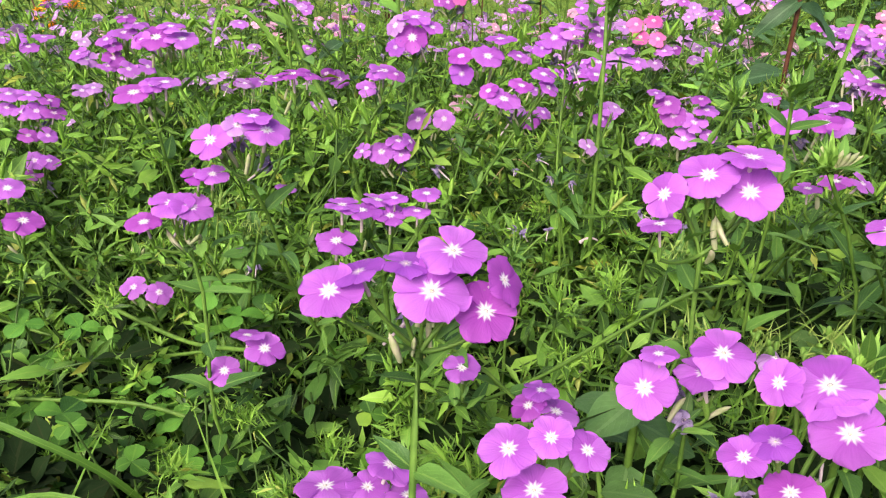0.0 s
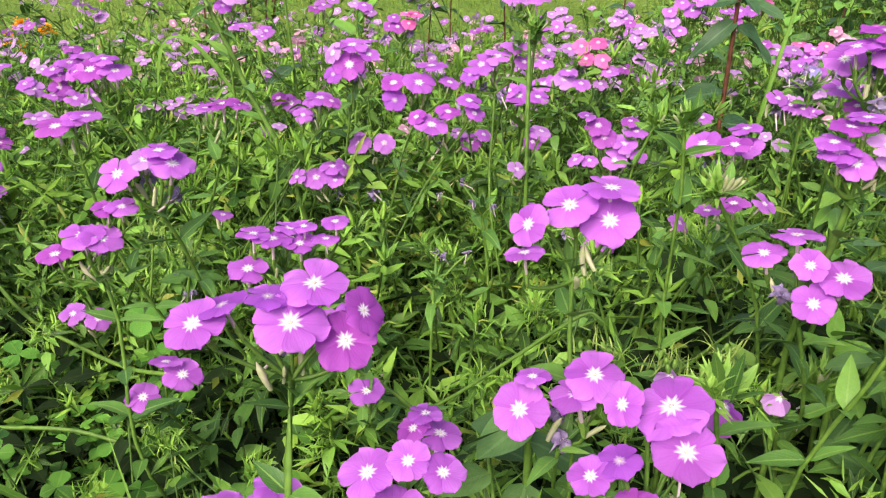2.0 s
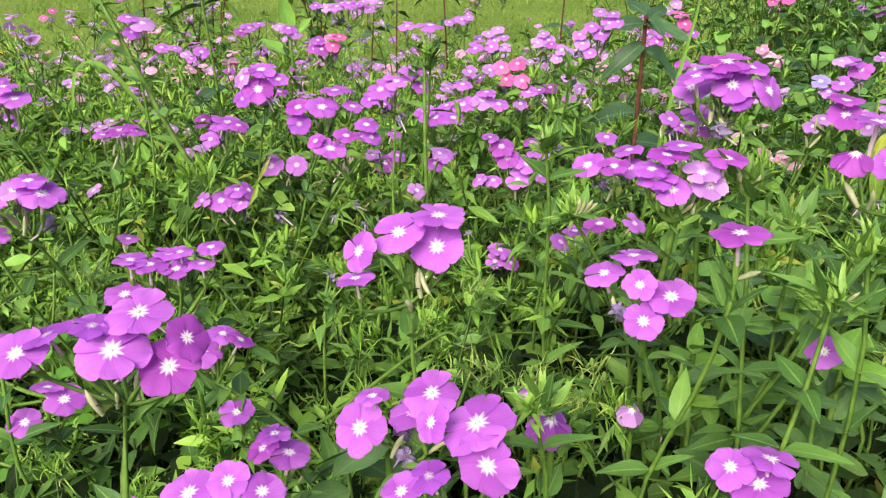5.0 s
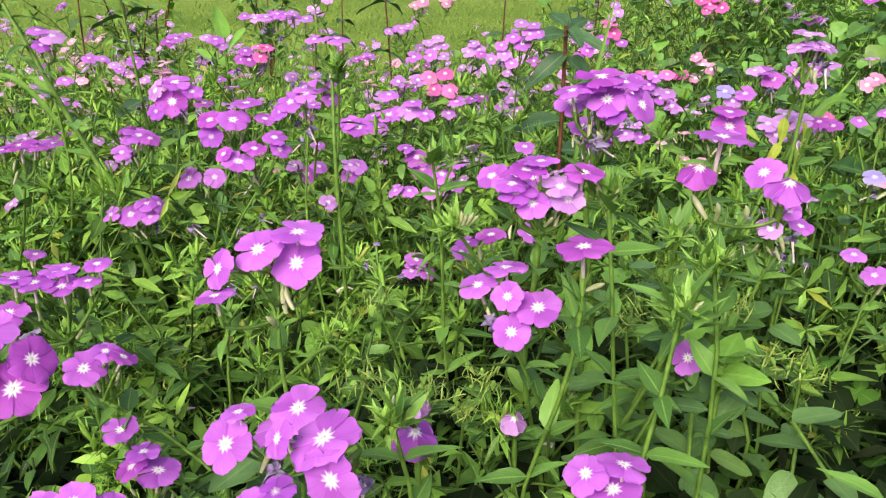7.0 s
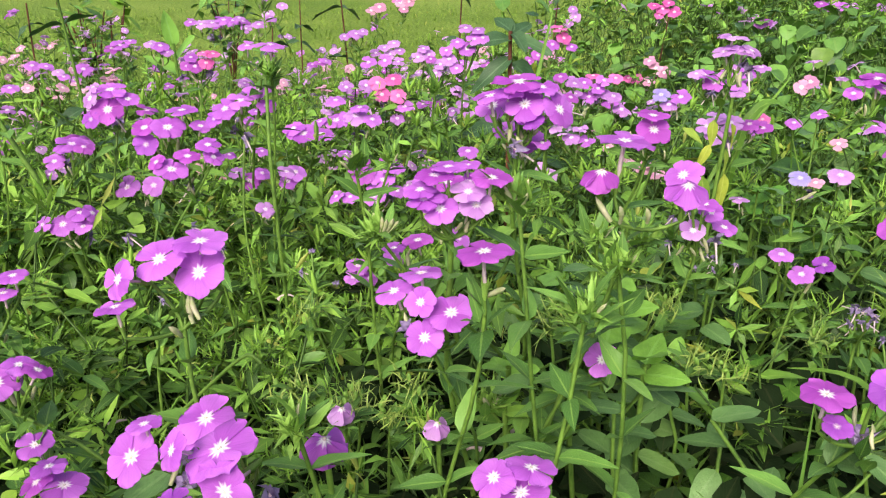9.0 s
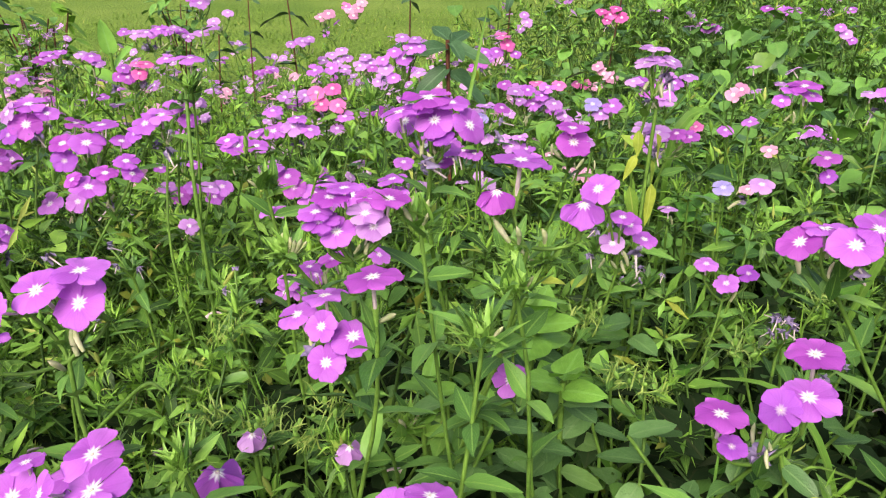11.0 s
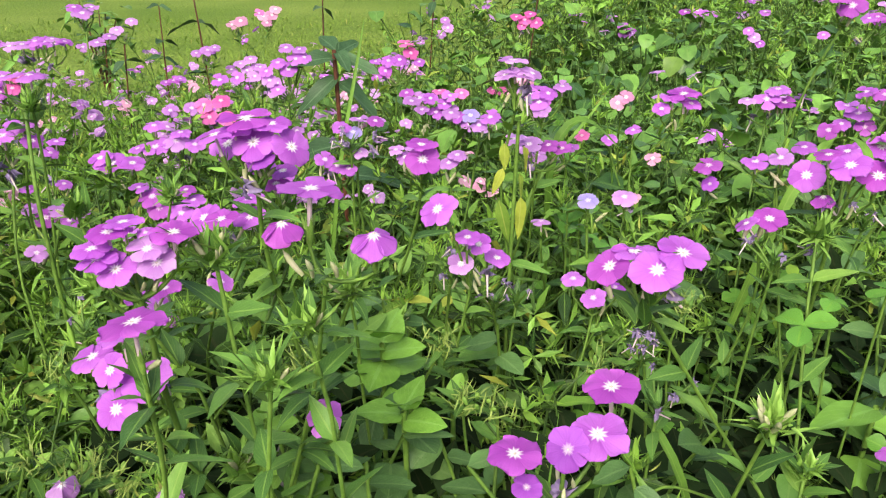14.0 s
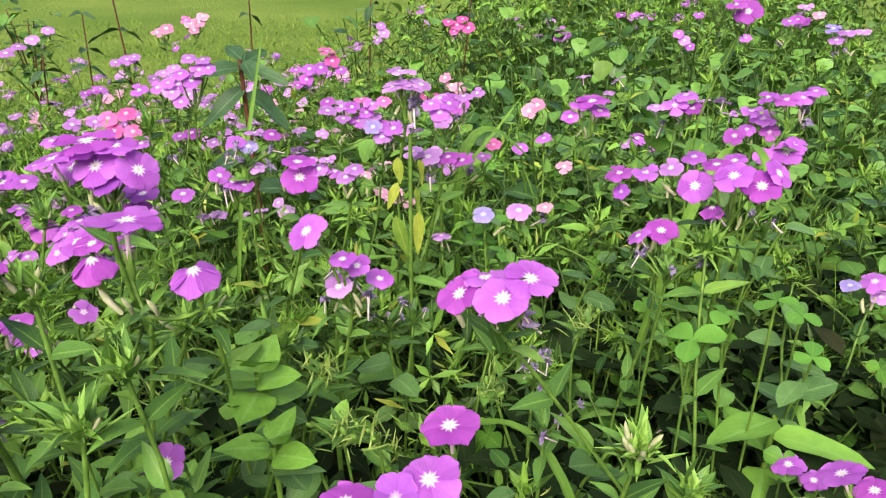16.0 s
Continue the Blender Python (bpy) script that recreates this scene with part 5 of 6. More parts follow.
def level(x, y):
    """Height of the leaf canopy: lower to the west, clumped."""
    base = np.interp(x, [-0.3, -0.1, 0.1, 0.25, 0.35, 0.45, 0.7], [0.19, 0.20, 0.235, 0.265, 0.26, 0.24, 0.24])
    back = np.interp(y, [0.3, 0.55, 0.85, 1.2, 1.8], [0.262, 0.262, 0.258, 0.245, 0.255])
    back += 0.07 * min(1.0, max(0.0, (x - 0.45) / 0.4)) * min(1.0, max(0.0, (y - 0.85) / 0.6))
    back -= 0.07 * min(1.0, max(0.0, (y - 1.0) / 0.5)) * min(1.0, max(0.0, (0.75 - x) / 0.4)) * min(1.0, max(0.0, (x + 0.3) / 0.2))
    k = min(1.0, max(0.0, (y - 0.3) / 0.25))
    base = base * (1 - k) + back * k
    if y < 0.24:
        base *= 1 - 0.18 * min(1.0, (0.24 - y) / 0.12) * min(1.0, max(0.6, (x - 0.05) / 0.2))
    return base - 0.045 * bump_at(x, y, -0.17, 0.34, 0.1) + 0.12 * (wild(x, y, 14, 11) - 0.5) + 0.07 * (wild(x, y, 33, 4) - 0.5)


def tall(x, y):
    return level(x, y) / 0.25


shoots = [phlox_shoot(s) for s in range(36)]
places = spots(2900, -0.55, 1.15, 0.02, 0.85, phlox_keep, tall)
front = sorted((p for p in places if -0.28 < p[0] < 0.62 and 0.2 < p[1] < 0.5), key=lambda p: p[1])[:170]
SHOOTS = [[(name, g.only(slot).mesh(name, [mat])) for slot, name, mat in ((1, "stem", STEM_SHADED), (0, "leaves", PHLOX_MASS), (2, "tip", TIP_MASS), (3, "side_tip", TIP_MASS), (4, "side_tip", TIP_MASS), (5, "side_tip", TIP_MASS)) if g.has(slot)] for g in shoots]
for x, y, k in front:
    ob = rooted("phlox_shoot", x, y, "leafy green phlox shoot with a spiky tip and no flowers", "shoot", "phlox shoots in the bed")
    m = place((0, 0, 0.002), turn(rng.normal(0, 0.16), rng.normal(0, 0.16), rng.uniform(0, 6.28)), rng.uniform(0.92, 1.08) * k)
    for name, mesh in SHOOTS[int(rng.integers(36))]:
        tagged(part(name, mesh, ob, m), kind="" if name == "stem" else "stuff")
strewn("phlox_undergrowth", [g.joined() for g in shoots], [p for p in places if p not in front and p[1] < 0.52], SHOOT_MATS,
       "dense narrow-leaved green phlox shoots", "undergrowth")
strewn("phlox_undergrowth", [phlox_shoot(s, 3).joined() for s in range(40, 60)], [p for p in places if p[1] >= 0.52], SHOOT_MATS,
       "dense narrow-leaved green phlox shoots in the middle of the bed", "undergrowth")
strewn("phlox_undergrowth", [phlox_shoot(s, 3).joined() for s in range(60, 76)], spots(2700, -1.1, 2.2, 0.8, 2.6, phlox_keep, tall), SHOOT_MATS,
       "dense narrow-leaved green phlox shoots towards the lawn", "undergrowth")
strewn("broadleaf_undergrowth", [broad_shoot(s) for s in range(20)], spots(1500, -0.55, 1.15, 0.02, 0.9, broad_keep, lambda x, y: level(x, y) / 0.255), [BROAD_MASS, STEM_SHADED],
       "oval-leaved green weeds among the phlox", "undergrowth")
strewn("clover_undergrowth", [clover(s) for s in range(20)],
       spots(1300, -0.6, 1.6, 0.02, 1.5, lambda x, y: 0.15 + 0.9 * bump_at(x, y, -0.15, 0.24, 0.14) + 0.6 * bump_at(x, y, 0.6, 0.35, 0.3), lambda x, y: level(x, y) / 0.26), [CLOVER_MASS, STEM_SHADED],
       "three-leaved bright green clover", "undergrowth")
under = spots(390, -0.1, 0.85, 0.12, 0.38, size=lambda x, y: rng.uniform(0.62, 0.8) * level(x, y) / 0.25)
strewn("phlox_undergrowth", [phlox_shoot(s, 3).joined() for s in range(110, 122)], under[::3], SHOOT_MATS, "short green phlox shoots under the taller ones", "undergrowth")
strewn("broadleaf_undergrowth", [broad_shoot(s) for s in range(40, 52)], under[1::3] + under[2::3], [BROAD_MASS, STEM_SHADED], "low oval-leaved weeds under the phlox", "undergrowth")
clover_gap = lambda p: bump_at(p[0], p[1], -0.165, 0.365, 0.05) < 0.45
corner = list(filter(clover_gap, spots(330, -0.42, 0.06, 0.12, 0.37, size=lambda x, y: level(x, y) / 0.25)))
strewn("phlox_undergrowth", [g.joined() for g in shoots], corner[::2], SHOOT_MATS, "narrow-leaved green phlox shoots beside the clover", "undergrowth")
strewn("broadleaf_undergrowth", [broad_shoot(s) for s in range(20, 32)], corner[1::2], [BROAD_MASS, STEM_SHADED], "oval-leaved green weeds beside the clover", "undergrowth")
strewn("clover_undergrowth", [clover(s) for s in range(30, 42)], spots(90, -0.30, -0.05, 0.22, 0.43, lambda x, y: 1.0, lambda x, y: level(x, y) / 0.235), [CLOVER_MASS, STEM_SHADED],
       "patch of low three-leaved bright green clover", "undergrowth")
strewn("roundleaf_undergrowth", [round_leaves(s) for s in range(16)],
       spots(3300, 0.3, 2.3, 0.3, 2.6, lambda x, y: 0.06 * (y > 0.55) + 0.95 * bump_at(x, y, 0.9, 0.82, 0.42) * (y > 0.42), lambda x, y: level(x, y) / 0.25), [BROAD_MASS, STEM_SHADED],
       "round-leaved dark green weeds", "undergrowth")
strewn("grass_undergrowth", [grass_tuft(s) for s in range(16)], spots(700, -0.6, 1.2, 0.02, 1.0, lambda x, y: 0.25 + 0.6 * wild(x, y, 5, 8)), [GRASS_MASS],
       "thin arching grass blades between the plants", "grass")
strewn("grass_undergrowth", [grass_tuft(s + 60, 0.8, 6) for s in range(10)], spots(1000, -0.9, 0.55, 0.5, 1.6), [LAWN_MASS],
       "pale green grass between the phlox stems", "grass")
strewn("grass_undergrowth", [grass_tuft(s + 40, 0.62, 7) for s in range(10)], spots(1300, -1.2, 2.4, 0.8, 2.7), [LAWN_MASS],
       "rough grass at the far edge of the bed", "grass")
# dark hollows between the stems, painted as shade by near-black leaves
strewn("low_leaves", [low_leaves(s) for s in range(12)], spots(2700, -0.6, 1.2, -0.1, 1.1, keep=lambda x, y: 1.0 if y < 0.6 or x > 0.5 else 0.3, size=lambda x, y: 1.2 if y < 0.4 else 1.0), [SHADE_TONE],
       "low leaves over the soil, coloured near black to stand in for shade", "undergrowth")
strewn("low_leaves", [low_leaves(s + 50) for s in range(10)], spots(900, -0.3, 0.85, 0.08, 0.42, size=lambda x, y: 1.3 * level(x, y) / 0.25), [SHADE_TONE],
       "low leaves among the nearest stems, coloured near black to stand in for shade", "undergrowth")
strewn("lawn_grass", [lawn_tuft(s) for s in range(12)], spots(3000, -2.4, 3.0, 1.0, 4.0, beyond=True, keep=lambda x, y: 0.9), [LAWN_MASS],
       "short green lawn grass", "grass")
young = list(filter(clover_gap, spots(420, -0.55, 0.2, 0.36, 1.15, size=lambda x, y: 0.98 * level(x, y) / 0.25)))
strewn("phlox_undergrowth", [phlox_shoot(s, 3).joined() for s in range(130, 142)], young, [YOUNG_MASS] + SHOOT_MATS[1:], "young yellow-green phlox shoots between the older ones", "undergrowth")
around = [phlox_shoot(s, 2).joined() for s in range(90, 102)]
strewn("phlox_undergrowth", around, spots(600, -1.75, 2.5, -0.75, 0.0), SHOOT_MATS,
       "green phlox shoots on the near side of the bed", "undergrowth")
# out of view: dense shoots added to keep light from under the canopy
strewn("phlox_undergrowth", around, spots(1100, -0.6, 1.2, -0.4, 0.12), SHOOT_MATS,
       "unseen green phlox shoots added along the near side to block light", "undergrowth")
strewn("phlox_undergrowth", around, spots(420, -1.75, -0.5, 0.0, 1.3) + spots(460, 1.1, 2.5, 0.0, 1.4), SHOOT_MATS,
       "green phlox shoots on the flanks of the bed", "undergrowth")
strewn("low_leaves", [low_leaves(s + 30) for s in range(8)], spots(600, -1.75, 2.5, -0.75, 1.3, lambda x, y: 1.0 if x < -0.5 or x > 1.2 or y < 0 else 0.0), [SHADE_TONE],
       "low leaves over the soil, coloured near black to stand in for shade", "undergrowth")


# ---- far phlox towards the lawn ----
for k in range(1300):
    x, y = rng.uniform(-1.7, 2.5), rng.uniform(-0.7, 2.5)
    west = x < 0.5
    if -0.6 < x < 1.1 and y < 0.6 or -0.9 < x < 1.2 and -0.12 < y < 0.6 or y > far_edge(x) + 0.02 or not in_bed(x, min(y, far_edge(x) - 0.02)) or y < 0 and rng.random() < 0.4 or rng.random() < (0.08 if west else 0.88 if y < 1.3 else 0.62):
        continue
    if min((x - p[0]) ** 2 + (y - p[1]) ** 2 for p in CROWNS) < (0.052 if y > 0.8 else 0.068) ** 2:
        continue
    z = level(x, y) + rng.uniform(0.02, 0.07)
    main = str(rng.choice(["m", "l", "q", "p"], p=[0.36, 0.54, 0.07, 0.03]))
    if x > 0.35 and main in "qp":
        main = "l"
    blooms = []
    for j in range(int(rng.integers(2, 7))):
        c = "l" if main == "m" and rng.random() < 0.25 else main
        blooms.append((x + rng.normal(0, 0.014), y + rng.normal(0, 0.014), z + rng.normal(0, 0.007), rng.uniform(16, 22), rng.uniform(0, 360), rng.uniform(45, 88), c))
    phlox(False, *blooms, far=True)


# fading heads among the far phlox to the west, too many and too small to count
g = Geo()
bloom = throat_geo()
for k in range(5):
    bloom.add(*moved(petal_geo(20 + k, True), turn(0, 0, k * 1.2566) @ turn(0.1 * (k % 2) - 0.06, 0.05, 0)), 2)
bv, bq, buv, bm = bloom.joined()
for k in range(900):
    x, y = rng.uniform(-0.95, 0.5), rng.uniform(0.6, 1.65)
    if y > far_edge(x) or x < -0.45 * y - 0.3 or min((x - p[0]) ** 2 + (y - p[1]) ** 2 for p in CROWNS) < 0.042 ** 2 or rng.random() < 0.4:
        continue
    CROWNS.append(np.array((x, y, 0.2)))
    z = level(x, y) + rng.uniform(-0.005, 0.045)
    foot = np.array((x + rng.normal(0, 0.03), y + rng.normal(0, 0.03), 0.01))
    top = np.array((x, y, z - 0.02))
    g.add(*tube(crooked(bezier(foot, (foot + top) / 2 + (0, 0, 0.03), top, 6)), 0.0009, 3), 4)
    tint = 3 if rng.random() < 0.3 else 2
    for j in range(int(rng.integers(2, 6))):
        at = np.array((x + rng.normal(0, 0.013), y + rng.normal(0, 0.013), z + rng.normal(0, 0.006)))
        a, e, r = rng.uniform(0, 6.28), rng.uniform(0.5, 1.5), rng.uniform(0.0055, 0.0085)
        nrm = np.array((math.cos(a) * math.cos(e), math.sin(a) * math.cos(e), math.sin(e)))
        R = np.array(facing(Vector(nrm), rng.uniform(0, 6.28))) * r
        g.v.append(bv @ R.T + at)
        g.q.append(bq + g.count)
        g.uv.append(buv)
        g.m.append(np.where(bm == 2, tint, bm).astype(np.int32))
        g.count += len(bv)
        g.add(*tube([top, (top + at) / 2 - nrm * r, at - nrm * r * 1.2], 0.0007, 3), 4)
tagged(new("faded_phlox", g.mesh("faded_phlox", [THROAT, TUBE, PETAL["l"], PETAL["q"], STEM_SHADED])),
       "many small fading lilac and pale pink phlox heads", "flower", kind="stuff")


# ---- buds, weeds and single leaves that stand out ----
BUD_HEADS = []
for seed in range(4):
    r = np.random.default_rng(seed + 500)
    g = Geo()
    for k in range(46):
        n = leaf(r.uniform(0.011, 0.020), r.uniform(0.0022, 0.0036), "lance", 0.4, r.uniform(-0.5, 0.7), 3)
        g.add(*moved(n, turn(0, 0, k * 2.4 + r.uniform(-0.3, 0.3)) @ turn(r.uniform(-0.1, 1.5), 0, 0), (r.normal(0, 0.0025), r.normal(0, 0.0025), r.uniform(-0.004, 0.005))))
    BUD_HEADS.append(g.mesh("bud_head", [BRACT]))


def bud_shoot(x, y, z, white=0, size=1.3):
    """A phlox stem whose head is still a ruff of green points, some with pale buds."""
    plant = rooted("phlox_bud_stem", x + rng.normal(0, 0.01), y + rng.normal(0.01, 0.01),
                   "green phlox stem with a spiky head of " + ("cream buds" if white else "green buds"), "flower bud", "phlox in bud")
    top = np.array((x, y, z)) - np.array(plant.location)
    line = crooked(bezier((0, 0, 0), (rng.normal(0, 0.03), rng.normal(0, 0.03), top[2] * 0.6), top - (0, 0, 0.008), 10))
    part("stem", Geo().add(*tube(line, np.linspace(0.0012, 0.0009, 10), 6)).mesh("stem", [STEM]), plant)
    tagged(part("bud_head", BUD_HEADS[int(rng.integers(4))], plant, place(line[-1], turn(rng.normal(0, 0.15), rng.normal(0, 0.15), rng.uniform(0, 6)), size * rng.uniform(0.5, 0.68)), "spiky pale green bracts"), kind="stuff")
    for k in range(7):
        at = line[-1] + np.array((rng.normal(0, 0.003), rng.normal(0, 0.003), rng.uniform(-0.004, 0.006)))
        part("leaf", SMALL_LEAVES[int(rng.integers(6))], plant, leaf_pose(at, rng.uniform(0, 6.28), rng.uniform(0.25, 1.45), rng.uniform(0.6, 1.0) * size))
    for k in range(white + 2):
        nrm = Vector((rng.normal(0, 0.45), rng.normal(0, 0.45), 1)).normalized()
        part("bud", BUDS[k % 3], plant, place(line[-1] + np.array((nrm[0], nrm[1], 0.3)) * 0.006, facing(nrm), rng.uniform(0.65, 0.9) if k < white else 0.5))
    leafy(plant, line, True, False)


for x, y, z, white in ((0.165, 0.328, 0.399, 0), (0.113, 0.482, 0.414, 0), (0.174, 0.299, 0.375, 5), (0.432, 0.181, 0.343, 5), (0.282, 0.295, 0.368, 0),
                       (0.189, 0.452, 0.360, 0), (0.225, 0.270, 0.290, 1), (0.319, 0.377, 0.292, 0), (0.139, 0.187, 0.352, 0), (0.229, 0.245, 0.408, 3), (0.259, 0.209, 0.396, 0), (0.277, 0.234, 0.394, 0), (0.245, 0.201, 0.382, 0),
                       (0.477, 0.202, 0.292, 0), (0.535, 0.290, 0.366, 0), (0.240, 0.622, 0.368, 0), (-0.130, 0.430, 0.235, 2), (-0.212, 0.452, 0.245, 2)):
    bud_shoot(x, y, z, white)


def broad_plant(x, y, z, leaves=10, size=0.72):
    plant = rooted("broadleaf_weed", x + rng.normal(0, 0.01), y + rng.normal(0, 0.01), "green weed with smooth oval leaves", "weed", "oval-leaved weeds")
    top = np.array((x, y, z)) - np.array(plant.location)
    line = crooked(bezier((0, 0, 0), (rng.normal(0, 0.04), rng.normal(0, 0.04), top[2] * 0.6), top, 9), 0.008)
    part("stem", Geo().add(*tube(line, np.linspace(0.0014, 0.001, 9), 6)).mesh("stem", [STEM]), plant)
    a = rng.uniform(0, 6.28)
    for k in range(leaves):
        f = 8 - k * 0.45
        at = line[int(f)] + (line[min(8, int(f) + 1)] - line[int(f)]) * (f % 1)
        a += 2.4
        part("leaf", BROAD_LEAVES[int(rng.integers(6))], plant, leaf_pose(at, a, rng.uniform(-0.45, 0.5), size * rng.uniform(0.75, 1.1), rng.uniform(-0.35, 0.35)))


for x, y, z in ((0.244, 0.264, 0.300), (0.307, 0.271, 0.304), (0.311, 0.382, 0.300), (0.284, 0.345, 0.302), (0.326, 0.238, 0.290), (0.307, 0.316, 0.302),
                (0.260, 0.238, 0.305), (0.374, 0.345, 0.296), (0.410, 0.240, 0.270), (0.468, 0.255, 0.270), (0.600, 0.270, 0.275), (0.640, 0.330, 0.290),
                (0.480, 0.450, 0.315), (0.560, 0.420, 0.300), (0.690, 0.400, 0.310), (0.067, 0.230, 0.290), (0.322, 0.278, 0.276), (0.300, 0.258, 0.296), (0.281, 0.248, 0.296), (0.348, 0.262, 0.268)):
    broad_plant(x, y, z)

CLOVER_LEAFLETS = []
for s in range(4):
    CLOVER_LEAFLETS.append(Geo().add(*leaf(1.0, 0.86, "heart", 0.12 + 0.06 * s, 0.1 + 0.15 * s, 8)).mesh("leaflet", [CLOVER_LEAF]))


def clover_plant(x, y, z, size, stalks=1):
    plant = rooted("clover", x, y, "bright green clover with three rounded leaflets", "clover", "clover in the bed")
    for k in range(stalks):
        top = np.array((rng.normal(0, 0.018) * (k > 0), rng.normal(0, 0.018) * (k > 0), z - 0.01 - 0.012 * k))
        part("stalk", Geo().add(*tube(bezier((0, 0, 0), top * (0.5, 0.5, 0.6) + (0.01, 0.01, 0), top, 7), 0.0008, 5)).mesh("stalk", [STEM]), plant)
        lean = turn(rng.normal(0.25, 0.15), rng.normal(0, 0.15), rng.uniform(0, 6.28))
        for j in range(3):
            part("leaflet", CLOVER_LEAFLETS[int(rng.integers(4))], plant, place(top, lean @ turn(0, 0, j * 2.094) @ turn(rng.uniform(-0.1, 0.15), 0, 0), size * rng.uniform(0.9, 1.1)))


for x, y, z, size, stalks in ((0.513, 0.262, 0.324, 0.0160, 1), (0.557, 0.258, 0.342, 0.012, 2), (-0.263, 0.390, 0.225, 0.013, 2), (-0.142, 0.395, 0.247, 0.015, 2),
                              (-0.170, 0.362, 0.190, 0.011, 3), (-0.187, 0.381, 0.187, 0.010, 3), (-0.130, 0.350, 0.185, 0.010, 3), (0.463, 0.455, 0.318, 0.015, 2),
                              (0.480, 0.470, 0.310, 0.016, 2), (0.540, 0.640, 0.300, 0.017, 2), (0.62, 0.30, 0.300, 0.012, 2),
                              (-0.166, 0.352, 0.200, 0.010, 3), (-0.179, 0.392, 0.195, 0.009, 3), (-0.150, 0.372, 0.194, 0.010, 3), (-0.196, 0.366, 0.192, 0.009, 3),
                              (-0.150, 0.338, 0.192, 0.011, 3), (-0.182, 0.345, 0.190, 0.010, 3), (-0.128, 0.374, 0.198, 0.009, 3)):
    clover_plant(x, y, z, size, stalks)


def fallen_stem(name, label, mat, radius, *points):
    p = np.array(points)
    s = np.linspace(0, len(p) - 1, len(p) * 5)
    line = np.stack([np.interp(s, np.arange(len(p)), p[:, k]) for k in range(3)], -1)
    for k in range(3):
        line[1:-1] = (line[:-2] + 2 * line[1:-1] + line[2:]) / 4
    return tagged(new(name, Geo().add(*tube(line, np.linspace(radius, radius * 0.8, len(line)), 7)).mesh(name, [mat])), label, "stem")


fallen_stem("leaning_stem", "bare green stem lying across the foliage", STEM, 0.0017, (-0.33, 0.52, 0.24), (-0.254, 0.448, 0.212), (-0.162, 0.395, 0.205), (-0.088, 0.329, 0.248))
fallen_stem("leaning_stem", "bare green stem lying across the foliage", STEM, 0.0014, (-0.36, 0.46, 0.20), (-0.311, 0.434, 0.197), (-0.202, 0.406, 0.185), (-0.150, 0.388, 0.205))
fallen_stem("leaning_stem", "bare green stem lying across the foliage", STEM, 0.0015, (-0.30, 0.36, 0.19), (-0.248, 0.346, 0.200), (-0.172, 0.338, 0.205), (-0.12, 0.33, 0.19))
fallen_stem("bent_grass_stalk", "green grass stalk bent over near its tip", STEM, 0.0010, (0.02, 0.30, 0.235), (0.0545, 0.283, 0.268), (0.1119, 0.2614, 0.3321), (0.1182, 0.2589, 0.3265))
fallen_stem("leaning_stem", "green stem arching out of the foliage", STEM, 0.0011, (0.30, 0.36, 0.17), (0.245, 0.335, 0.27), (0.225, 0.315, 0.30), (0.205, 0.30, 0.325))
fallen_stem("leaning_stem", "slender green stem leaning between the phlox", STEM, 0.0015, (0.11, 0.46, 0.20), (0.1077, 0.4651, 0.352), (0.109, 0.4832, 0.41))
for k in range(26):
    x, y = rng.uniform(-0.32, 0.75), rng.uniform(0.13, 0.6)
    z, a, n = level(x, y) - 0.012, rng.normal(0, 0.6), rng.uniform(0.05, 0.11)
    fallen_stem("leaning_stem", "thin pale stem lying in the foliage", STEM if k % 9 else STRAW, 0.0009 if k % 9 else 0.0006,
                (x - n * math.cos(a), y - n * math.sin(a), z - 0.08), (x - 0.4 * n * math.cos(a), y - 0.2 * n, z - 0.01), (x, y, z + 0.004),
                (x + 0.5 * n * math.cos(a), y + n * math.sin(a), z - 0.012), (x + n * math.cos(a), y + n * math.sin(a), z - 0.07))


def ribbon(name, label, mat, width, *points):
    """A long blade that follows an arch."""
    p = np.array(points)
    s = np.linspace(0, len(p) - 1, 14)
    line = np.stack([np.interp(s, np.arange(len(p)), p[:, k]) for k in range(3)], -1)
    for k in range(4):
        line[1:-1] = (line[:-2] + 2 * line[1:-1] + line[2:]) / 4
    d = np.gradient(line, axis=0)
    side = np.cross(d, (0.15, -0.35, 1.0))
    side /= np.linalg.norm(side, axis=1)[:, None]
    half = np.maximum(0.1, np.sin(np.pi * np.linspace(0.12, 1, 14)) ** 0.6) * width / 2
    up = np.cross(side, d)
    up /= np.linalg.norm(up, axis=1)[:, None]
    v = np.stack([line - side * half[:, None] + up * half[:, None] * 0.35, line, line + side * half[:, None] + up * half[:, None] * 0.35], 1)
    i = np.arange(13)[:, None] * 3 + np.arange(2)[None, :]
    q = np.stack([i, i + 1, i + 4, i + 3], -1).reshape(-1, 4)
    uv = np.stack(np.broadcast_arrays(np.array([0, 0.5, 1.0])[None, :], np.linspace(0, 1, 14)[:, None]), -1).reshape(-1, 2)
    return tagged(new(name, Geo().add(v.reshape(-1, 3), q, uv).mesh(name, [mat])), label, "grass")


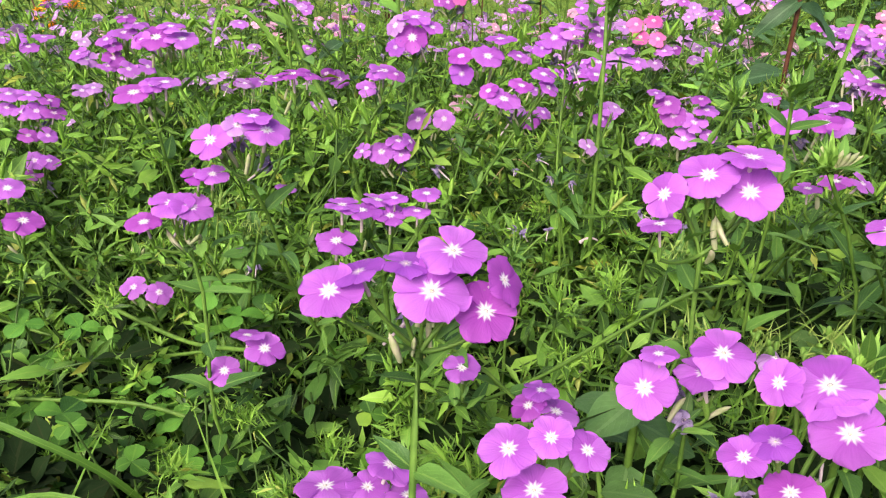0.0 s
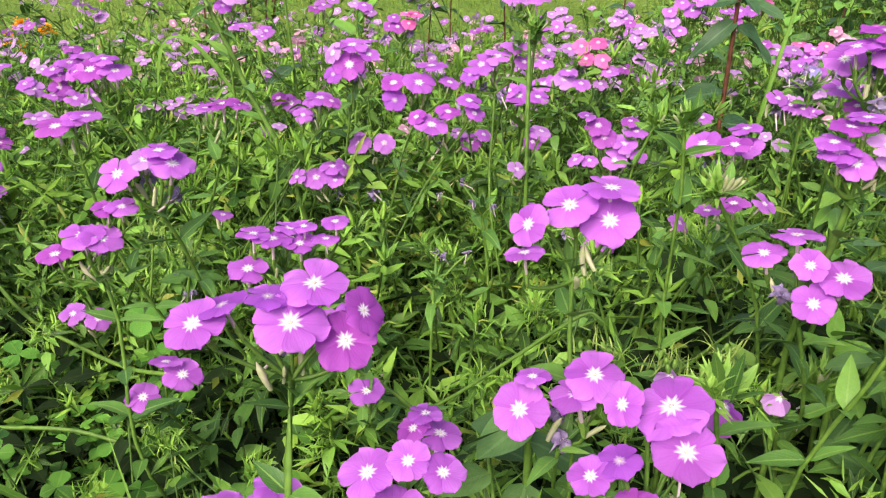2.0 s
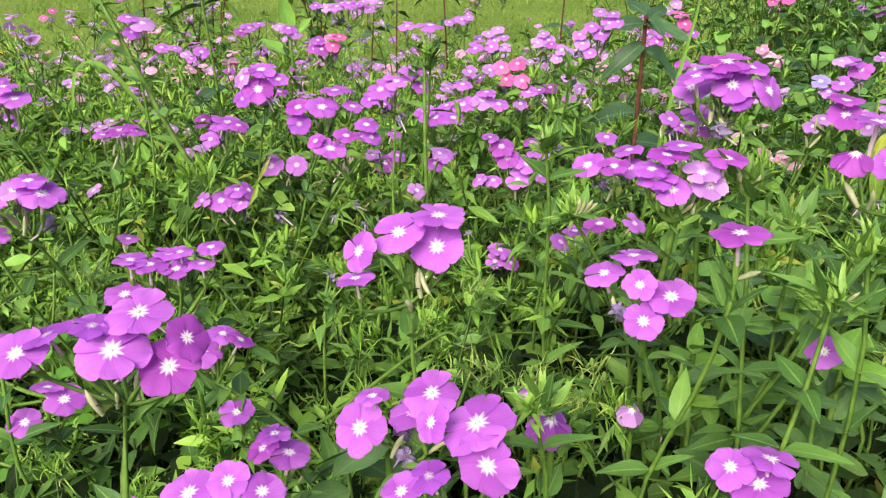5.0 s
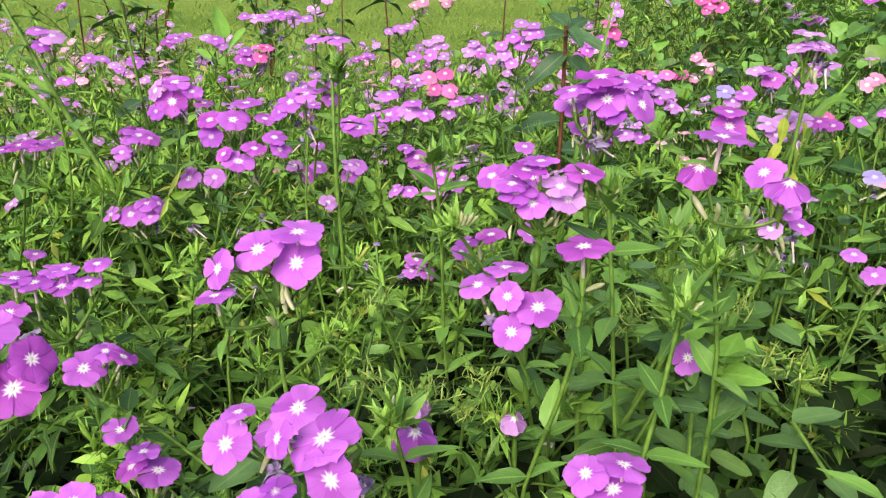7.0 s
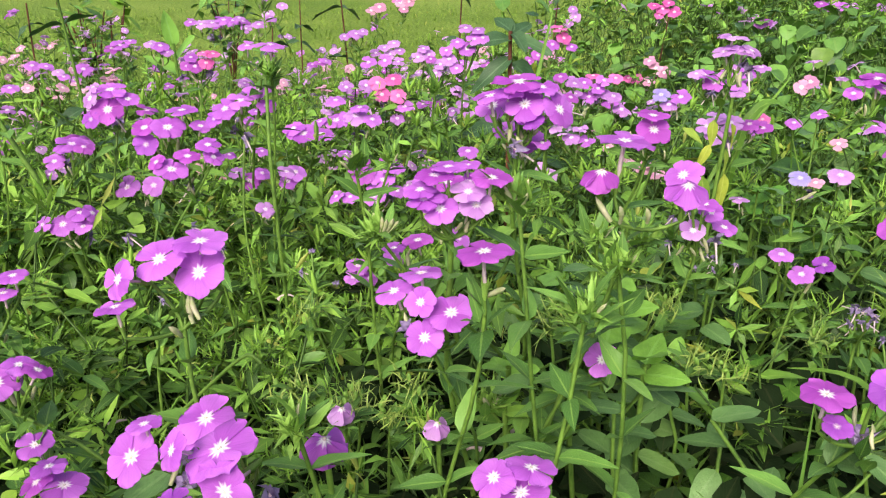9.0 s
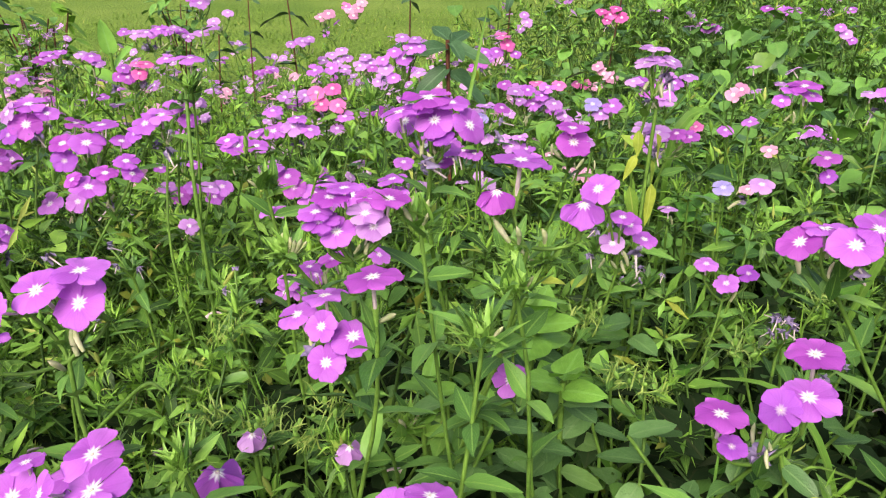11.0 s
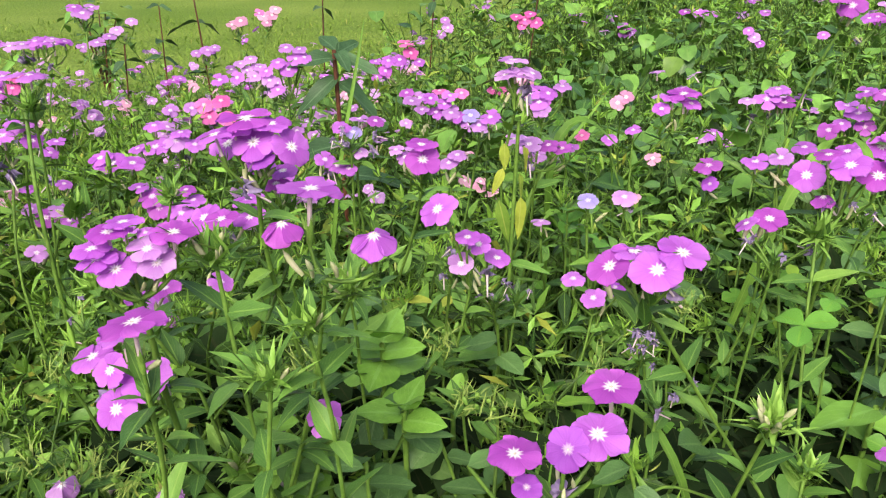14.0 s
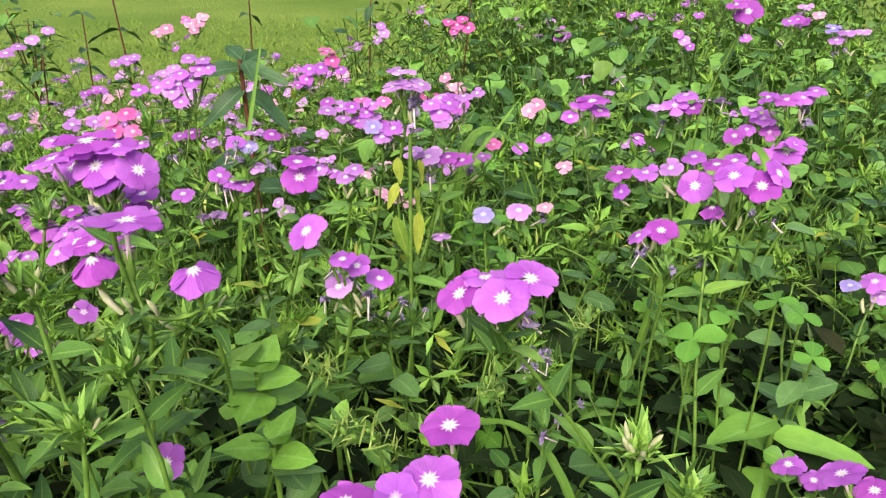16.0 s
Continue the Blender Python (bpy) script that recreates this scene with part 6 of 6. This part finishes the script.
ribbon("grass_blade", "broad dark green blade arching over the phlox", GRASS_LEAF, 0.009, (0.57, 0.40, 0.20), (0.60, 0.396, 0.352), (0.637, 0.407, 0.378), (0.633, 0.377, 0.385), (0.623, 0.351, 0.372), (0.618, 0.343, 0.352))
ribbon("grass_blade", "broad dark green blade arching over the phlox", GRASS_LEAF, 0.008, (0.468, 0.50, 0.22), (0.462, 0.50, 0.315), (0.462, 0.50, 0.347), (0.475, 0.50, 0.373), (0.489, 0.50, 0.378), (0.502, 0.50, 0.367), (0.514, 0.50, 0.356), (0.525, 0.50, 0.346))
ribbon("grass_blade", "narrow dark green blade standing among the weeds", GRASS_LEAF, 0.0035, (0.545, 0.53, 0.20), (0.539, 0.53, 0.292), (0.528, 0.53, 0.349), (0.520, 0.53, 0.388))
ribbon("grass_blade", "straight pale green blade leaning over the weeds", GRASS_LEAF, 0.0035, (0.435, 0.50, 0.27), (0.463, 0.52, 0.322), (0.505, 0.54, 0.351), (0.541, 0.56, 0.381))
ribbon("grass_blade", "tall grey-green blade standing beside a dark stem", GRASS_LEAF, 0.0035, (0.285, 0.545, 0.16), (0.303, 0.561, 0.315), (0.323, 0.578, 0.389), (0.336, 0.59, 0.44))
ribbon("grass_blade", "long green blade low in the foliage", GRASS_LEAF, 0.004, (-0.13, 0.27, 0.17), (-0.155, 0.262, 0.225), (-0.185, 0.255, 0.255), (-0.24, 0.27, 0.27))
ribbon("grass_blade", "long green blade low in the foliage", GRASS_LEAF, 0.0035, (-0.10, 0.22, 0.15), (-0.125, 0.235, 0.21), (-0.17, 0.245, 0.235), (-0.22, 0.25, 0.21))
ribbon("grass_blade", "straight green blade among the weeds", GRASS_LEAF, 0.006, (0.445, 0.215, 0.17), (0.445, 0.235, 0.25), (0.43, 0.27, 0.285), (0.405, 0.30, 0.27))
ribbon("grass_blade", "pale narrow leaf arching over from a stem", GRASS_LEAF, 0.005, (-0.115, 0.585, 0.335), (-0.133, 0.592, 0.364), (-0.150, 0.60, 0.382), (-0.170, 0.605, 0.386), (-0.181, 0.605, 0.371), (-0.185, 0.60, 0.341))

# a weed with a maroon stem and large dark leaves
weed = rooted("dark_leaved_weed", 0.325, 0.69, "weed with a maroon stem and large dark green leaves", "weed")
line = bezier((0, 0, 0), (0.0, -0.005, 0.2), (-0.006, -0.012, 0.392), 12)
part("stem", Geo().add(*tube(line, np.linspace(0.0028, 0.002, 12), 7)).mesh("stem", [REDSTEM]), weed, label="maroon stem")
for z, along, normal, size in ((0.368, (-0.75, -0.25, -0.5), (-0.25, -0.75, 0.6), 0.64), (0.362, (0.7, -0.3, -0.6), (0.3, -0.5, 0.8), 0.66), (0.384, (-0.8, -0.3, 0.1), (0, -0.5, 0.8), 0.5),
                               (0.386, (0.7, -0.3, -0.2), (0.2, -0.6, 0.7), 0.5), (0.390, (0.2, -0.8, -0.3), (0, -0.3, 0.9), 0.42), (0.390, (-0.3, 0.6, 0.3), (0, -0.6, 0.7), 0.42),
                               (0.388, (0.5, 0.4, 0.2), (0.1, -0.6, 0.7), 0.42), (0.30, (-0.9, 0.2, -0.1), (0, -0.4, 0.9), 0.7), (0.27, (0.8, 0.1, -0.1), (0, -0.4, 0.9), 0.75)):
    part("leaf", DARK_LEAVES[int(rng.integers(4))], weed, aimed((-0.003, -0.009, z), along, normal, size))


def stalk_weed(x, y, top, lean=0.0, size=0.4, pairs=(0.6, 0.78, 0.97)):
    """A thin brown stalk with pairs of drooping leaves, standing above the phlox at the edge of the lawn."""
    plant = rooted("stalk_weed", x, y, "thin upright weed with paired leaves before the lawn", "weed", "weeds by the lawn")
    line = bezier((0, 0, 0), (lean * 0.2, 0, top * 0.5), (lean, 0, top), 12)
    part("stem", Geo().add(*tube(line, np.linspace(0.0022, 0.0012, 12), 6)).mesh("stem", [REDSTEM if y > 1 else STEM]), plant)
    for k, f in enumerate(pairs):
        at = line[min(11, int(round(f * 11)))]
        for side in (0.2, 2.9):
            a = (-1.57 if side < 1 else 1.57) + rng.uniform(-0.6, 0.6) + 0.9 * (k % 2)
            part("leaf", DARK_LEAVES[int(rng.integers(4))], plant, leaf_pose(at, a, rng.uniform(-0.6, 0.35), size * rng.uniform(0.75, 1.15), rng.uniform(-0.4, 0.4)))


for x, y, top, lean, size, pairs in ((0.069, 1.50, 0.345, 0.01, 0.46, (0.72, 0.85, 0.98)), (0.172, 1.29, 0.47, -0.02, 0.5, (0.5, 0.66, 0.74, 0.95)), (0.352, 1.25, 0.40, 0.01, 0.42, (0.7, 0.88, 0.98)),
                                     (0.02, 1.30, 0.31, 0.02, 0.4, (0.7, 0.95)), (0.62, 1.62, 0.40, 0.02, 0.5, (0.6, 0.8, 0.97)), (-0.088, 0.722, 0.44, -0.01, 0.36, (0.6, 0.75, 0.88, 0.97)),
                                     (0.71, 1.25, 0.42, 0.03, 0.5, (0.6, 0.8, 0.97)), (-0.35, 1.25, 0.36, 0.02, 0.4, (0.7, 0.95))):
    stalk_weed(x, y, top, lean, size, pairs)

# an upright weed whose large yellow-green leaf catches the light
weed = rooted("broad_weed", -0.055, 0.967, "weed with large upright yellow-green leaves", "weed")
part("stem", Geo().add(*tube(bezier((0, 0, 0), (0, 0, 0.2), (0, 0, 0.34), 8), 0.002, 6)).mesh("stem", [STEM]), weed)
for z, az, rise, size in ((0.335, 0.5, 1.25, 1.3), (0.318, -1.2, 0.9, 1.2), (0.30, 1.3, 0.6, 1.5), (0.285, 2.8, 0.3, 1.4)):
    part("leaf", BRIGHT_LEAVES[int(rng.integers(5))], weed, leaf_pose((0, 0, z), az, rise, size))


def shrub(x, y, top, spread, mat, leaves=90):
    """A low bush at the back: a few stems and a loose crown of oval leaves."""
    plant = rooted("shrub", x, y, "small leafy shrub at the back of the bed", "shrub", "shrubs by the lawn")
    crown = Geo()
    for k in range(5):
        a = k * 1.26 + rng.uniform(-0.4, 0.4)
        end = np.array((math.cos(a) * spread * 0.35, math.sin(a) * spread * 0.35, top * rng.uniform(0.75, 1.0)))
        line = bezier((0, 0, 0), end * (0.3, 0.3, 0.6), end, 7)
        part("stem", Geo().add(*tube(line, np.linspace(0.003, 0.0015, 7), 5)).mesh("stem", [REDSTEM]), plant)
        for j in range(leaves // 5):
            at = line[int(rng.integers(2, 7))] + rng.normal(0, spread * 0.10, 3)
            size = rng.uniform(0.028, 0.05)
            n = leaf(size, size * rng.uniform(0.45, 0.6), "ovate", 0.25, rng.uniform(0, 0.9), 5, 0.03)
            crown.add(*moved(n, turn(0, 0, rng.uniform(0, 6.28)) @ turn(rng.uniform(-0.7, 0.7), 0, 0), at))
    tagged(part("crown", crown.mesh("crown", [mat]), plant), kind="stuff")


shrub(-0.42, 1.76, 0.33, 0.15, BROAD_MASS)
shrub(-0.33, 1.60, 0.33, 0.16, GRASS_MASS)
shrub(-0.17, 2.20, 0.30, 0.17, BROAD_MASS)
shrub(-0.86, 1.62, 0.24, 0.20, BROAD_MASS, 70)

# a tall phlox stem leaning to the west, in leaf
weed = rooted("leafy_stem", -0.02, 0.54, "tall leaning green stem with narrow leaves and no flowers", "stem")
line = np.array([(0.0, 0, 0), (-0.02, 0.005, 0.12), (-0.04, 0.01, 0.22), (-0.057, 0.013, 0.293), (-0.083, 0.033, 0.336), (-0.091, 0.026, 0.37), (-0.105, 0.035, 0.40), (-0.12, 0.045, 0.43)])
part("stem", Geo().add(*tube(line, np.linspace(0.003, 0.0015, len(line)), 7)).mesh("stem", [STEM]), weed)
leafy(weed, line, True)

# a withering plant with yellow leaves
weed = rooted("yellowing_weed", 0.405, 0.41, "weed with drooping yellow and half green leaves", "weed")
line = bezier((0, 0, 0), (0.0, 0.01, 0.2), (0.0, 0.0, 0.39), 10)
part("stem", Geo().add(*tube(line, np.linspace(0.002, 0.0012, 10), 6)).mesh("stem", [STEM]), weed)
for at, along, normal, size in (((0.005, 0.003, 0.338), (0.0, 0.0, -1.0), (0.1, -1.0, 0.25), 0.62), ((-0.007, 0.006, 0.358), (-0.4, 0.0, -1.0), (-0.3, -1.0, 0.3), 0.42),
                                ((0.004, 0.005, 0.354), (0.15, 0.0, -1.0), (0.5, -1.0, 0.1), 0.34), ((-0.009, 0.006, 0.336), (0.25, 0.0, -1.0), (-0.3, -1.0, 0.2), 0.60),
                                ((0.007, 0.008, 0.371), (0.15, 0.0, -1.0), (0.6, -0.8, 0.1), 0.42), ((-0.006, 0.008, 0.374), (0.05, 0.0, -1.0), (-0.5, -0.9, 0.1), 0.42)):
    part("leaf", YELLOW_LEAVES[int(rng.integers(4))], weed, aimed(at, along, normal, size))
for x, y, z, az in ((0.345, 0.385, 0.292, 1.2), (0.352, 0.392, 0.285, -0.9), (0.330, 0.395, 0.290, 2.2)):
    tagged(new("yellow_leaf", YELLOW_LEAVES[int(rng.integers(4))]), "pale yellow-green leaf resting on the foliage", "leaf").matrix_basis = leaf_pose((x, y, z), az, 0.1, 0.6)

# a bright weed whose leaves stand up in a rosette
for x, y, z, size, count in ((0.299, 0.308, 0.326, 0.78, 8), (0.302, 0.266, 0.314, 0.72, 5), (0.238, 0.288, 0.304, 0.65, 6), (0.233, 0.272, 0.292, 0.65, 5), (0.335, 0.300, 0.290, 0.6, 5), (0.262, 0.262, 0.300, 0.6, 6)):
    weed = rooted("rosette_weed", x, y, "bright green weed with broad pointed leaves in a rosette", "weed", "rosette weeds")
    top = z - 0.02
    part("stem", Geo().add(*tube(crooked(bezier((0, 0, 0), (0.01, 0, top * 0.6), (0, 0, top), 8)), 0.0015, 6)).mesh("stem", [STEM]), weed)
    for k in range(count):
        part("leaf", (WIDE_LEAVES if size > 0.7 else BRIGHT_LEAVES)[int(rng.integers(5))], weed,
             leaf_pose((0, 0, top - 0.003 * k + 0.004), 3.3 + k * 2.4 + rng.uniform(-0.3, 0.3), 0.75 - 0.14 * k + rng.uniform(-0.1, 0.1), size * (0.75 + 0.04 * k), rng.uniform(-0.2, 0.2)))


# seed heads: balls of wiry yellow-green threads
THREADS = []
for seed in range(5):
    r = np.random.default_rng(seed + 300)
    g = Geo()
    for k in range(34):
        n = leaf(r.uniform(0.009, 0.016), 0.0008, "blade", 0.2, r.uniform(-3.0, 3.2), 6, 0, r.uniform(-1, 1))
        g.add(*moved(n, turn(0, 0, r.uniform(0, 6.28)) @ turn(r.uniform(-0.5, 1.4), 0, 0), (r.normal(0, 0.005), r.normal(0, 0.005), r.normal(0, 0.003))))
    THREADS.append(g.mesh("threads", [THREAD]))
POD = Geo().add(*tube([(0, 0, 0), (0, 0, 0.001), (0, 0, 0.003), (0, 0, 0.0045), (0, 0, 0.005)], [0.0003, 0.0010, 0.0013, 0.0009, 0.0002], 8)).mesh("seed_pod", [SEPAL])
for x, y, z in ((0.335, 0.283, 0.296), (0.352, 0.276, 0.293), (0.333, 0.314, 0.309), (0.420, 0.300, 0.290), (0.154, 0.275, 0.290), (0.133, 0.350, 0.302), (0.175, 0.269, 0.284),
                (0.127, 0.298, 0.286), (0.159, 0.288, 0.283), (0.258, 0.287, 0.324), (-0.107, 0.400, 0.289), (-0.138, 0.425, 0.293), (0.188, 0.284, 0.290), (0.486, 0.325, 0.308)):
    plant = rooted("phlox_seed_head", x, y, "phlox stem with a wiry yellow-green seed head", "seed head", "seed heads in the bed")
    line = crooked(bezier((0, 0, 0), (rng.normal(0, 0.03), rng.normal(0, 0.03), z * 0.6), (0, 0, z - 0.012), 9), 0.007)
    part("stem", Geo().add(*tube(line, np.linspace(0.0012, 0.0008, 9), 6)).mesh("stem", [STEM]), plant)
    part("threads", THREADS[int(rng.integers(5))], plant, place(line[-1], turn(rng.normal(0, 0.3), rng.normal(0, 0.3), rng.uniform(0, 6)), rng.uniform(0.85, 1.15)))
    for k in range(3):
        part("seed_pod", POD, plant, place(line[-1] + np.array((rng.normal(0, 0.006), rng.normal(0, 0.006), rng.uniform(0.0, 0.005))), turn(rng.normal(0, 0.4), rng.normal(0, 0.4), 0)))
    for k in range(8):
        part("leaf", SMALL_LEAVES[int(rng.integers(6))], plant, leaf_pose(line[-1] - np.array((0, 0, rng.uniform(0, 0.015))), rng.uniform(0, 6.28), rng.uniform(-0.1, 0.9), rng.uniform(0.8, 1.2)))

# large single leaves near the camera's way
for x, y, z, az, rise, size, mesh in ((0.585, 0.268, 0.255, 1.75, 0.1, 1.5, 2), (0.085, 0.232, 0.300, 2.2, -0.3, 0.9, 4)):
    weed = rooted("broad_weed", x, y, "large-leaved green weed with curled leaves", "weed")
    part("stem", Geo().add(*tube(bezier((0, 0, 0), (0, 0, z * 0.6), (0, 0, z - 0.01), 6), 0.0018, 6)).mesh("stem", [STEM]), weed)
    for k in range(5):
        part("leaf", BRIGHT_LEAVES[(mesh + k) % 5] if size > 1 else BROAD_LEAVES[(mesh + k) % 6], weed, leaf_pose((0, 0, z - 0.012 - 0.012 * k), az + k * 2.3, rise - 0.1 * (k % 2), size * (1 - 0.08 * k)))

# spent flower tubes, fallen among the leaves
for k in range(14):
    x, y = rng.uniform(-0.2, 0.62), rng.uniform(0.16, 0.5)
    a, n = rng.uniform(0, 6.28), rng.uniform(0.007, 0.012)
    line = bezier((0, 0, 0), (n * 0.5, 0.002, 0.004), (n, 0.003, rng.uniform(-0.006, 0.004)), 6)
    ob = new("fallen_flower_tube", Geo().add(*tube(line, np.array([0.0005, 0.0007, 0.0008, 0.0009, 0.0011, 0.0016]), 6)).mesh("fallen_flower_tube", [TUBE]))
    ob.matrix_basis = place((x, y, level(x, y) - 0.004), turn(0, 0, a))
    tagged(ob, "shrivelled pale flower tube caught among the leaves", "petal", "fallen tubes")

# marigolds at the far side of the bed
PETAL_O = Geo().add(*leaf(0.018, 0.011, "ovate", 0.2, 0.6, 5, 0.08)).mesh("petal", [ORANGE])
for x, y, z in ((-0.80, 1.535, 0.215), (-0.762, 1.55, 0.200), (-0.825, 1.53, 0.185), (-0.790, 1.51, 0.170)):
    plant = rooted("marigold", x, y, "orange marigold with dark green leaves by the lawn", "flower", "marigolds")
    part("stem", Geo().add(*tube(bezier((0, 0, 0), (0.01, 0, 0.1), (0, 0, z + 0.002), 6), 0.002, 6)).mesh("stem", [STEM]), plant)
    for k in range(26):
        part("petal", PETAL_O, plant, leaf_pose((0, 0, z + 0.004 + 0.0004 * k), k * 2.4, 0.1 + k * 0.045, 1.5 - k * 0.024))
    for k in range(8):
        part("leaf", DARK_LEAVES[k % 4], plant, leaf_pose((0, 0, (z - 0.02) * (0.4 + 0.06 * k)), k * 2.4, 0.4, 0.6))


# ---- withered blooms, nodding buds ----
def spent_head(x, y, z, count=4):
    plant = rooted("spent_phlox", x, y, "phlox stem with shrivelled blue-violet flowers and spiky green calyces", "flower", "spent phlox")
    line = bezier((0, 0, 0), (rng.normal(0, 0.03), rng.normal(0, 0.03), z * 0.6), (0, 0, z - 0.025), 8)
    g = Geo().add(*tube(line, np.linspace(0.0011, 0.0009, 8), 6))
    for k in range(count):
        end = line[-1] + np.array((rng.normal(0, 0.009), rng.normal(0, 0.009), rng.uniform(0.008, 0.022)))
        g.add(*tube(bezier(line[-1], line[-1] * 0.5 + end * 0.5 + (0, 0, 0.003), end, 4), 0.0007, 5))
        part("spent_flower", SPENTS[int(rng.integers(4))], plant, place(end, turn(rng.uniform(-1.2, 1.2), rng.uniform(-1.2, 1.2), rng.uniform(0, 6)), rng.uniform(0.45, 0.75)))
    part("stem", g.mesh("stem", [STEM]), plant)
    for k in range(16):
        part("leaf", SMALL_LEAVES[int(rng.integers(6))], plant, leaf_pose(line[-1] + np.array((0, 0, rng.uniform(0, 0.008))), rng.uniform(0, 6.28), rng.uniform(0.1, 1.4), rng.uniform(0.5, 0.9)))
    leafy(plant, line, False, False)


for x, y, z, n in ((0.381, 0.374, 0.302, 4), (0.395, 0.372, 0.305, 3), (0.100, 0.172, 0.312, 2), (0.045, 0.36, 0.30, 3), (0.075, 0.405, 0.325, 4),
                   (-0.02, 0.33, 0.33, 3), (0.135, 0.40, 0.30, 3), (0.43, 0.255, 0.30, 4), (0.345, 0.345, 0.345, 3), (0.62, 0.345, 0.345, 4), (0.52, 0.30, 0.35, 5),
                   (0.31, 0.50, 0.372, 5), (-0.12, 0.42, 0.25, 3), (0.26, 0.29, 0.28, 2), (0.25, 0.62, 0.34, 4), (-0.05, 0.66, 0.34, 5), (0.05, 0.70, 0.33, 5), (0.450, 0.305, 0.298, 6), (0.444, 0.300, 0.296, 4)):
    spent_head(x, y, z, n)


def nodding(x, y, z, c="m", size=0.012):
    """A half-closed bloom that hangs its petals like a bell."""
    plant = rooted("nodding_phlox", x, y, "half-closed drooping " + WORDS[c] + " phlox flower", "flower", "nodding phlox")
    top = np.array((0, 0, z - 0.01))
    part("stem", Geo().add(*tube(bezier((0, 0, 0), (0.005, 0.005, top[2] * 0.6), top, 8), 0.0014, 6)).mesh("stem", [STEM]), plant)
    bloom = part("flower", THROATS, plant, place(top + (0, 0, 0.004), turn(0.3, 0.1, 0), size))
    for k in range(5):
        part("petal", PETALS[c][(k * 2) % 9], bloom, place((0, 0, 0), turn(0, 0, k * 1.2566) @ turn(-0.95 + 0.14 * (k % 3), 0.1, 0), 1.0))
    for k in range(8):
        part("leaf", SMALL_LEAVES[k % 6], plant, leaf_pose(top - (0, 0, 0.008), k * 0.8, 0.5, 0.7))


for x, y, z, c, size in ((0.1475, 0.1976, 0.328, "m", 0.0125), (0.196, 0.248, 0.29, "l", 0.009), (0.152, 0.262, 0.292, "l", 0.009)):
    nodding(x, y, z, c, size)
